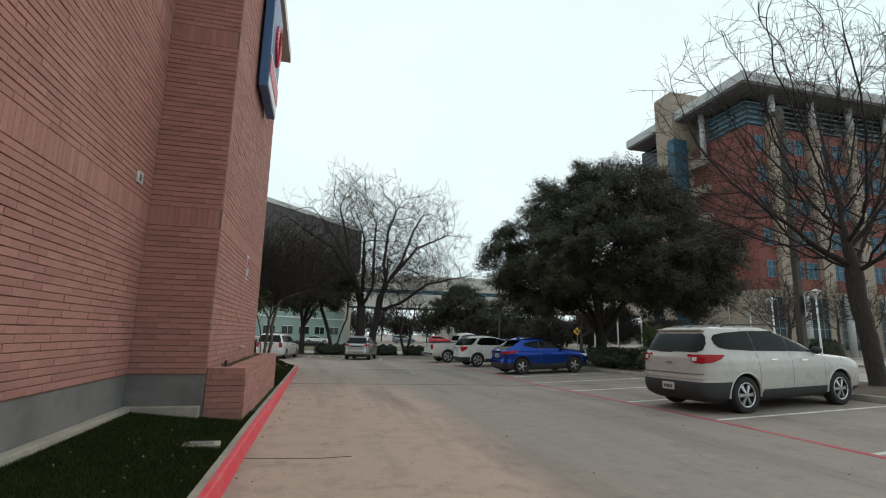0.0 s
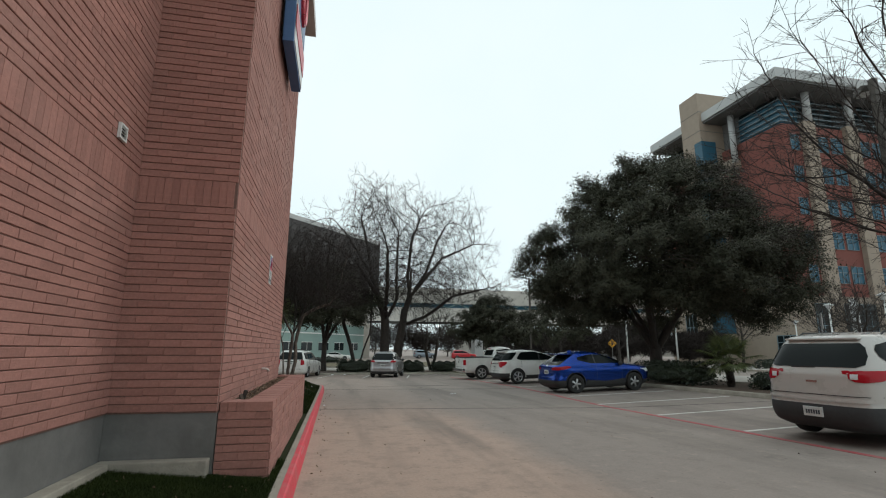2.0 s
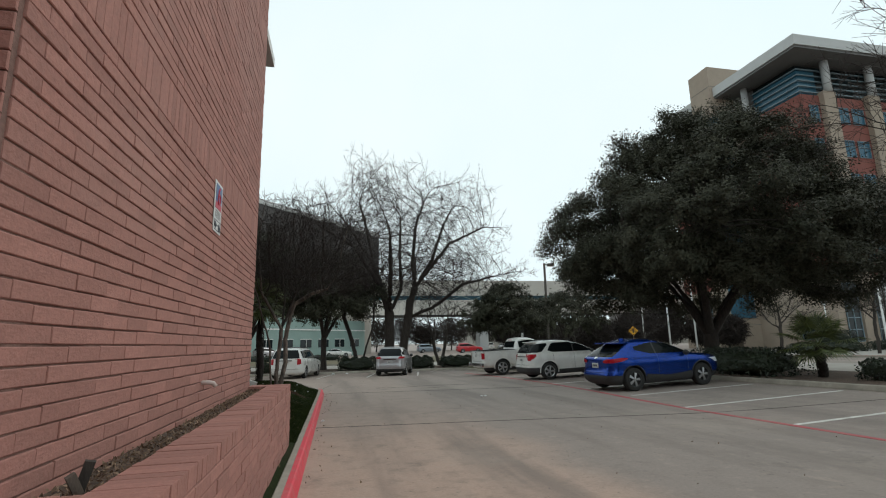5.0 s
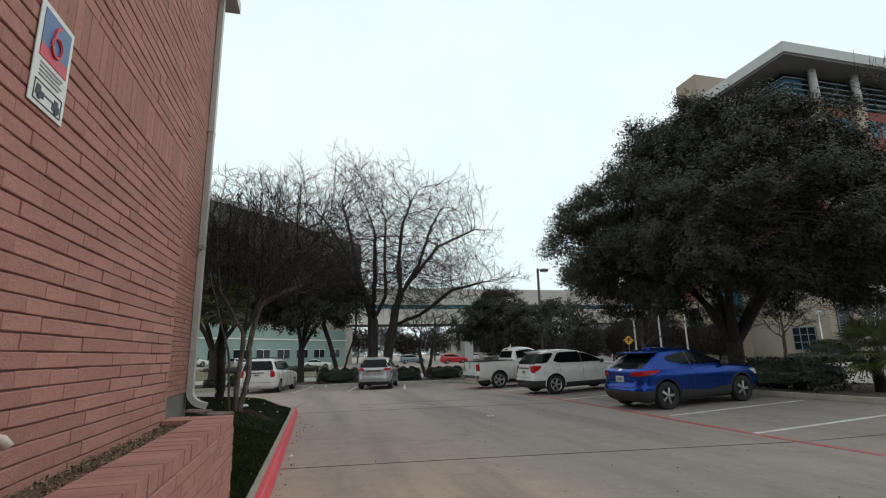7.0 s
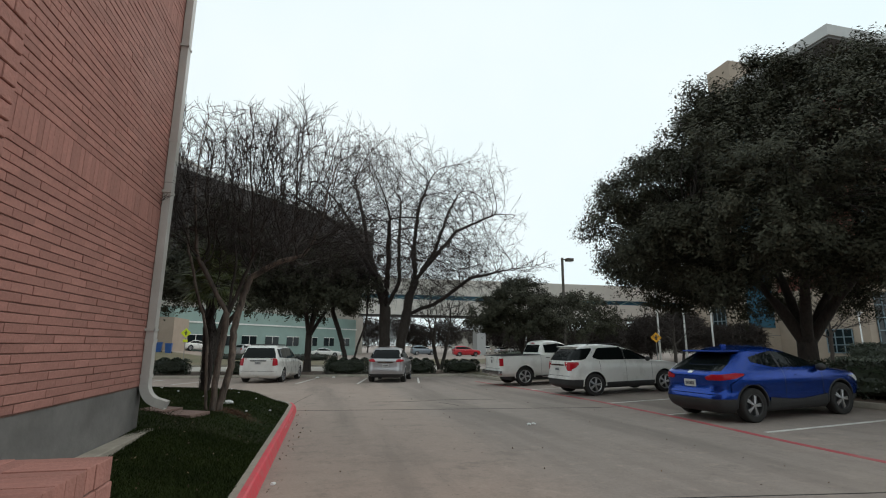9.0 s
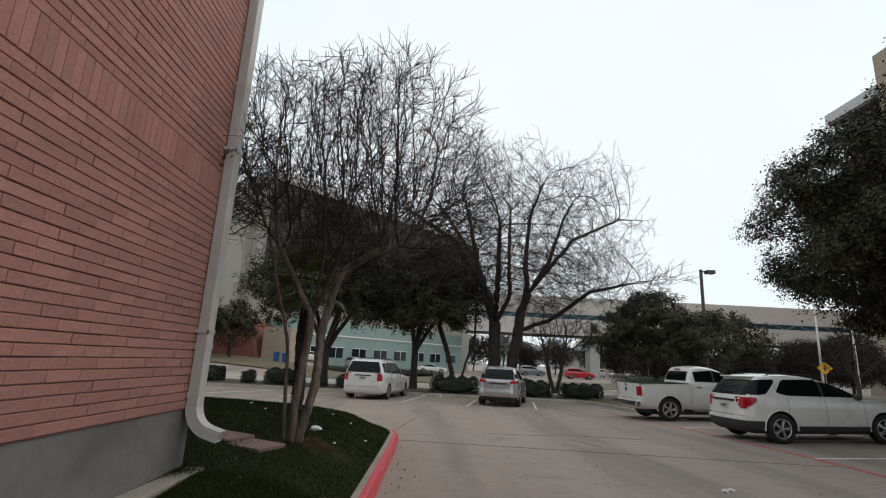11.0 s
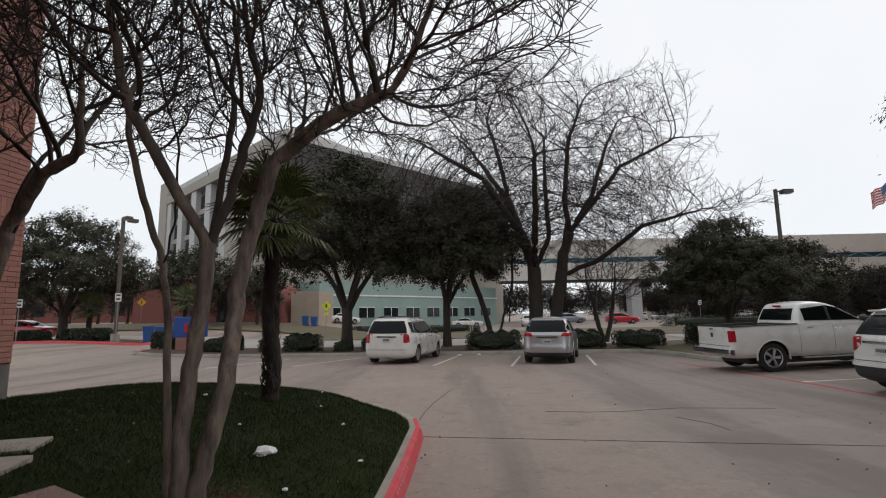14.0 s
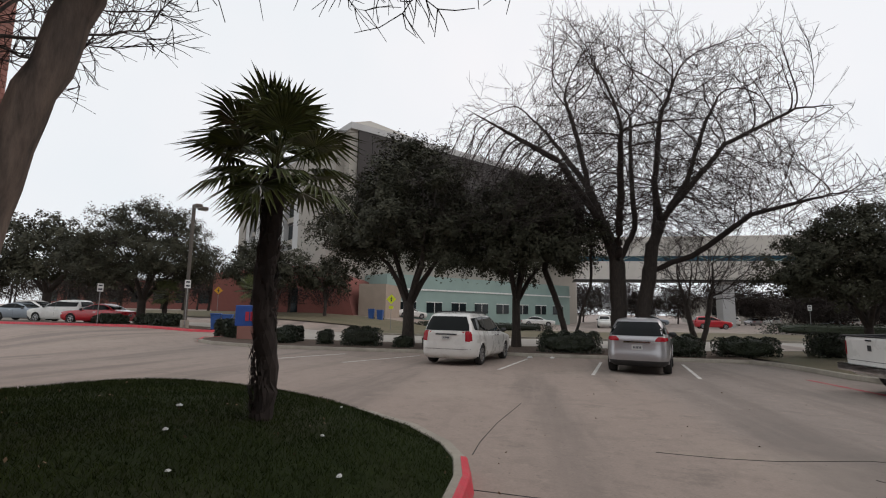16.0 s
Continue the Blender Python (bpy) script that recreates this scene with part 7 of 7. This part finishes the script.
def wheelie_bin(x, y, turn):
    t = thing("wheeled_bin", pose(x, y, gz(x, y), 0, 0, turn), "blue plastic wheeled bin", "bin", "blue bins")
    blue = mat("blue_bin_plastic", (0.02, 0.09, 0.3), scale=6, rough=0.5)
    bm = bmesh.new()
    r = bmesh.ops.create_cube(bm, size=1, matrix=Matrix.LocRotScale((0, 0, 0.55), None, (0.62, 0.7, 0.95)))
    for v in r["verts"]:
        if v.co.z < 0.5:
            v.co.x *= 0.8
            v.co.y *= 0.8
    part("body", bm, blue, t)
    part("lid", boxes((-0.34, 0.34, -0.38, 0.38, 1.03, 1.1), bevel=0.02), blue, t)
    for s in (-1, 1):
        w = lathe([(0.02, -0.03), (0.12, -0.03), (0.12, 0.03), (0.02, 0.03)], 14)
        w.transform(pose(s * 0.28, 0.3, 0.12, 0, 0, 90))
        part("wheel", w, RUBBER, t)


wheelie_bin(-20.9, 48.9, 30)
wheelie_bin(-20.2, 49.1, 25)
wheelie_bin(-17.2, 69.0, 10)
wheelie_bin(-16.3, 69.2, 5)

# ---- things on and at the brick building ----
ds = thing("downspout", pose(WALL_X, 19.02, 0), "grey-white square metal downspout with an elbow", "downspout")
part("pipe", boxes((0.015, 0.125, -0.07, 0.08, 0.86, EAVE_Z), bevel=0.008), GUTTER, ds)
bm = bmesh.new()
prev = None
for i in range(9):
    a = radians(70 * i / 8)
    cx, cz = 0.07 + 0.24 * (1 - math.cos(a)), 0.862 - 0.26 * math.sin(a)
    nx, nz = math.cos(a), math.sin(a)
    ring = [bm.verts.new((cx + nx * s * 0.055, y, cz + nz * s * 0.055)) for s, y in ((-1, -0.072), (1, -0.072), (1, 0.082), (-1, 0.082))]
    if prev:
        for k in range(4):
            bm.faces.new((prev[k], prev[(k + 1) % 4], ring[(k + 1) % 4], ring[k]))
    prev = ring
tip = [bm.verts.new(v.co + Vector((0.13, 0.03, -0.05))) for v in prev]
for k in range(4):
    bm.faces.new((prev[k], prev[(k + 1) % 4], tip[(k + 1) % 4], tip[k]))
part("elbow", bm, GUTTER, ds, "curved crimped outlet")
for z in (1.58, 3.6, 6.0):
    part("strap", boxes((-0.006, 0.131, -0.1, -0.0705, z, z + 0.035), (0.0, 0.131, 0.0805, 0.1, z, z + 0.035), (0.126, 0.131, -0.1, 0.1, z, z + 0.035)), GUTTER, ds)
for z in (1.42, 0.94, 4.4):
    part("sleeve", boxes((0.010, 0.130, -0.075, 0.085, z, z + 0.05)), GUTTER, ds)

ws = thing("wall_sign", pose(BAY_X, 10.0, 6.48), "large blue sign box with a white and red face", "sign")
part("box", boxes((0.07, 0.25, 0, 1.7, 0, 2.5), bevel=0.012), SIGN_BLUE, ws, "blue sign box")
part("bracket", boxes((0.0, 0.07, 0.3, 0.4, 0.3, 2.2), (0.0, 0.07, 1.3, 1.4, 0.3, 2.2)), DARK_METAL, ws)
part("face", boxes((0.251, 0.262, 0.05, 1.65, 0.05, 2.45)), SIGN_WHITE, ws, "white sign face")
part("red_band", boxes((0.263, 0.275, 0.02, 1.68, 0.32, 0.72)), SIGN_RED, ws)
part("blue_field", boxes((0.263, 0.268, 0.1, 1.6, 0.85, 2.4)), SIGN_BLUE, ws)
ring = bmesh.new()
for k in range(24):
    a, b = 2 * math.pi * k / 24, 2 * math.pi * (k + 1) / 24
    tube(ring, [(0.28, 0.85 + 0.33 * math.cos(a), 1.4 + 0.42 * math.sin(a)), (0.28, 0.85 + 0.33 * math.cos(b), 1.4 + 0.42 * math.sin(b))], 0.06, 6)
part("ring_emblem", ring, SIGN_RED, ws, "plain red ring")

ts = thing("parking_notice", face_east(BAY_X + 0.012, 11.06) @ pose(0, 0, 2.565), "white parking notice with blue and red panels", "sign")
part("plate", boxes((0, 0.30, -0.006, 0.0, 0, 0.505), bevel=0.002), SIGN_WHITE, ts)
part("blue_panel", boxes((0.03, 0.27, -0.009, -0.0065, 0.27, 0.475)), SIGN_BLUE, ts)
part("red_panel", boxes((0.03, 0.27, -0.0095, -0.0065, 0.235, 0.30)), SIGN_RED, ts)
ring = bmesh.new()
for k in range(18):
    a, b = 2 * math.pi * k / 18, 2 * math.pi * (k + 1) / 18
    tube(ring, [(0.15 + 0.042 * math.cos(a), -0.011, 0.335 + 0.048 * math.sin(a)), (0.15 + 0.042 * math.cos(b), -0.011, 0.335 + 0.048 * math.sin(b))], 0.009, 5)
tube(ring, [(0.112, -0.011, 0.345), (0.13, -0.011, 0.42), (0.165, -0.011, 0.45)], 0.009, 5)
part("emblem", ring, SIGN_RED, ts, "plain red curl")
for i in range(4):
    part("print_bar", boxes((0.05, 0.25 - 0.02 * (i % 2), -0.009, -0.0065, 0.205 - i * 0.02, 0.213 - i * 0.02)), STEEL, ts)
pic = bmesh.new()
for x0, x1, z0, z1 in ((0.03, 0.27, 0.02, 0.025), (0.03, 0.27, 0.115, 0.12), (0.03, 0.034, 0.02, 0.12), (0.266, 0.27, 0.02, 0.12), (0.045, 0.115, 0.05, 0.08), (0.05, 0.085, 0.08, 0.1), (0.19, 0.255, 0.04, 0.075), (0.205, 0.24, 0.075, 0.095), (0.115, 0.19, 0.07, 0.076)):
    box(pic, x0, x1, -0.009, -0.0065, z0, z1)
for x, z in ((0.075, 0.048), (0.225, 0.038)):
    bmesh.ops.create_cone(pic, cap_ends=True, segments=14, radius1=0.014, radius2=0.014, depth=0.004, matrix=pose(x, -0.0095, z, 90, 0, 0))
part("pictogram", pic, BAR_INK, ts, "tow truck pictogram")

vent = thing("wall_vent", face_east(WALL_X + 0.01, 7.42) @ pose(0, 0, 3.5), "small white louvred wall vent", "vent")
part("frame", boxes((0, 0.16, -0.03, 0.0, 0, 0.018), (0, 0.16, -0.03, 0.0, 0.142, 0.16), (0, 0.018, -0.03, 0, 0.018, 0.142), (0.142, 0.16, -0.03, 0, 0.018, 0.142)), SIGN_WHITE, vent)
part("backing", boxes((0.018, 0.142, -0.006, 0, 0.018, 0.142)), DARK_METAL, vent)
for i in range(4):
    sl = boxes((0.018, 0.142, -0.012, 0.012, -0.002, 0.002))
    sl.transform(pose(0, -0.02, 0.035 + i * 0.03, 35, 0, 0))
    part("slat", sl, SIGN_WHITE, vent)

sp = thing("outlet_pipe", pose(BAY_X, 11.1, 1.15), "short white plastic elbow pipe in the wall", "pipe")
part("pipe", tube(bmesh.new(), [(-0.05, 0, 0), (0.06, 0, 0), (0.10, 0.01, -0.01), (0.12, 0.02, -0.04)], 0.02, 10), mat("pink_white_plastic", (0.6, 0.48, 0.44), scale=8, rough=0.5), sp, smooth=True)

st = thing("broken_stake", pose(-1.44, 8.62, PL_Z - 0.13), "splintered brown wooden stake in the planter", "stake")
bm = boxes((-0.02, 0.02, -0.012, 0.012, 0, 0.22))
bm.transform(pose(0, 0, 0, 8, 14, 20))
part("splinter", bm, BARK, st)
bm = boxes((-0.018, 0.018, -0.01, 0.01, 0, 0.2))
bm.transform(pose(0.05, 0.03, 0, 15, -28, 40))
part("splinter", bm, BARK_PALE, st)

cover = thing("meter_cover", pose(-1.2, 6.36, LZ(-1.2, 6.36) + 0.01, 0, 2, 8), "pale weathered concrete meter cover in the lawn", "cover")
part("slab", boxes((-0.2, 0.2, -0.13, 0.13, -0.05, 0.02), bevel=0.01), KERB_CONC, cover)
part("lid", boxes((-0.13, 0.13, -0.08, 0.08, 0.021, 0.026)), CONCRETE_GREY, cover)
for x, y, a in ((-2.76, 20.54, -30), (-2.27, 20.22, -29), (-3.75, 21.1, 15), (-4.1, 21.7, 20)):
    pv = link_mesh("paver", boxes((-0.29, 0.29, -0.21, 0.21, -0.04, 0.02), bevel=0.008), mat("pink_concrete_paver", (0.25, 0.16, 0.135), (0.2, 0.13, 0.11), scale=10, rough=0.9, bump=0.3) if a < 0 else KERB_CONC)
    pv.matrix_world = pose(x, y, LZ(x, y) + 0.012, 2, 0, a)
    tagged(pv, "flat pinkish concrete paver lying on the lawn", "paver", "pavers on the lawn")

# fallen paper and leaves
PAPER = mat("white_crumpled_paper", (0.75, 0.75, 0.74), scale=20, rough=0.8)


def crumple(x, y, z, s, seed, label):
    rnd = random.Random(seed)
    bm = bmesh.new()
    bmesh.ops.create_icosphere(bm, subdivisions=2, radius=s)
    for v in bm.verts:
        v.co = Vector((v.co.x, v.co.y * 0.7, max(v.co.z, -s * 0.2) * 0.55)) * rnd.uniform(0.75, 1.2)
    ob = link_mesh("paper_scrap", bm, PAPER)
    ob.matrix_world = pose(x, y, z + s * 0.15, 0, 0, seed * 40)
    tagged(ob, label, "litter", "scraps of paper")


crumple(-1.94, 21.97, LZ(-1.94, 21.97), 0.10, 1, "white crumpled paper on the lawn")
crumple(4.0, 21.1, gz(4, 21), 0.06, 2, "small white paper scrap on the paving")
crumple(4.15, 21.2, gz(4, 21), 0.05, 3, "small white paper scrap on the paving")
crumple(-0.5, 40.6, gz(0, 40.6), 0.11, 4, "white paper scrap by the far kerb")
crumple(0.4, 40.9, gz(0, 40.6), 0.09, 5, "white paper scrap by the far kerb")
crumple(-0.62, 17.4, gz(0, 17.4), 0.04, 6, "small white paper scrap by the red kerb")

for i, (x, y) in enumerate(((-2.6, 22.9), (-1.6, 23.4), (-3.3, 23.7), (-2.1, 24.2), (-1.2, 22.5), (-3.9, 24.6), (-2.5, 25.6), (-1.5, 21.3))):
    crumple(x, y, LZ(x, y) + 0.03, 0.022 + 0.006 * (i % 3), 10 + i, "tiny white paper scrap in the grass")


def litter():
    rng = np.random.default_rng(8)
    pts = []
    for _ in range(130):
        x, y = rng.uniform(-0.7, 7), rng.uniform(3, 34)
        pts.append((x, y, gz(x, y) + 0.008))
    for _ in range(90):
        x, y = -0.7 + abs(rng.normal(0, 0.16)), rng.uniform(3, 26)
        pts.append((x, y, gz(x, y) + 0.01))
    for _ in range(300):
        y = rng.uniform(4, 27.5)
        e = lawn_edge(min(y, 29)) or -3
        x = max(e - rng.uniform(0.05, 5.8 if y > 19.5 else 1.4), lawn_back(y))
        pts.append((x, y, gz(x, y) + lawn_height(x, y) + 0.03))
    t = thing("fallen_leaves", pose(0, 0, 0), "scattered dry brown fallen leaves", "leaves", "", "stuff")
    leaf_mesh("leaf_litter", pts, 0.017, mat("dry_leaf", (0.20, 0.13, 0.075), (0.10, 0.065, 0.04), scale=2, rough=0.9, piece=0.5), t, 9, aspect=0.6)
    pts = []
    for _ in range(2600):
        a, r = rng.uniform(0, 6.28), abs(rng.normal(0, 0.45))
        x, y = -1.62 + 0.5 * r * math.cos(a), 20.85 + 0.42 * r * math.sin(a)
        pts.append((x, y, gz(x, y) + lawn_height(x, y) + rng.uniform(0.006, 0.03)))
    leaf_mesh("needle_litter", pts, 0.02, mat("rusty_needles", (0.13, 0.06, 0.032), (0.06, 0.03, 0.018), scale=4, rough=0.95, piece=0.4), t, 11, aspect=0.16)
    pts = [(rng.uniform(BAY_X + 0.03, PL_X - 0.3), rng.uniform(PL_Y0 + 0.3, PL_Y1 - 0.3), PL_Z - 0.045 + rng.uniform(0, 0.02)) for _ in range(2200)]
    leaf_mesh("planter_litter", pts, 0.014, mat("pale_dry_leaf", (0.26, 0.17, 0.115), (0.12, 0.078, 0.05), scale=2, rough=0.9, piece=0.5), t, 10, aspect=0.4)


litter()


def grass():
    rng = np.random.default_rng(12)
    n = 300000
    ys = np.where(rng.uniform(size=n) < 0.35, rng.uniform(3.5, 9, n), rng.uniform(14, 28.1, n))
    verts, keep = [], []
    edge = {}
    for y in ys:
        k = round(float(y), 1)
        if k not in edge:
            edge[k] = lawn_edge(k) if lawn_edge(k) is not None else -8.0
    e = np.array([edge[round(float(y), 1)] for y in ys])
    back = np.array([max(lawn_back(float(y)), -8.8) for y in ys])
    xs = e + (back - e) * rng.uniform(0, 1, n)
    planter_zone = (ys > PL_Y0 - 0.1) & (ys < PL_Y1 + 0.1)
    bare = np.array([noise.noise((float(x) * 0.8, float(y) * 0.8, 3.0)) for x, y in zip(xs, ys)])
    foot = np.hypot((xs + 1.62) / 0.5, (ys - 20.85) / 0.42) * (1 + 0.5 * bare)
    ok = (xs < e - 0.01) & (~planter_zone | (xs > PL_X + 0.01)) & (bare < 0.62) & (foot > rng.uniform(0.5, 1.25, n))
    xs, ys = xs[ok], ys[ok]
    z = np.array([ground_z(float(x), float(y)) + lawn_height(float(x), float(y)) for x, y in zip(xs, ys)])
    m = len(xs)
    h = rng.uniform(0.02, 0.05, m)
    a = rng.uniform(0, 6.28, m)
    w = 0.004
    lean = rng.normal(0, 0.025, (m, 2))
    v = np.stack([np.stack([xs - np.cos(a) * w, ys - np.sin(a) * w, z], 1), np.stack([xs + np.cos(a) * w, ys + np.sin(a) * w, z], 1), np.stack([xs + lean[:, 0], ys + lean[:, 1], z + h], 1)], 1)
    me = bpy.data.meshes.new("grass")
    me.vertices.add(m * 3)
    me.vertices.foreach_set("co", v.reshape(-1))
    me.loops.add(m * 3)
    me.loops.foreach_set("vertex_index", np.arange(m * 3, dtype=np.int32))
    me.polygons.add(m)
    me.polygons.foreach_set("loop_start", np.arange(m, dtype=np.int32) * 3)
    me.update(calc_edges=True)
    me.materials.append(GRASS)
    tagged(new("grass", me), "short green grass blades of the lawn", "grass", "", "stuff")


grass()


# ---- bricks of the walls ----
for args in PENDING:
    lay_bricks(*args)
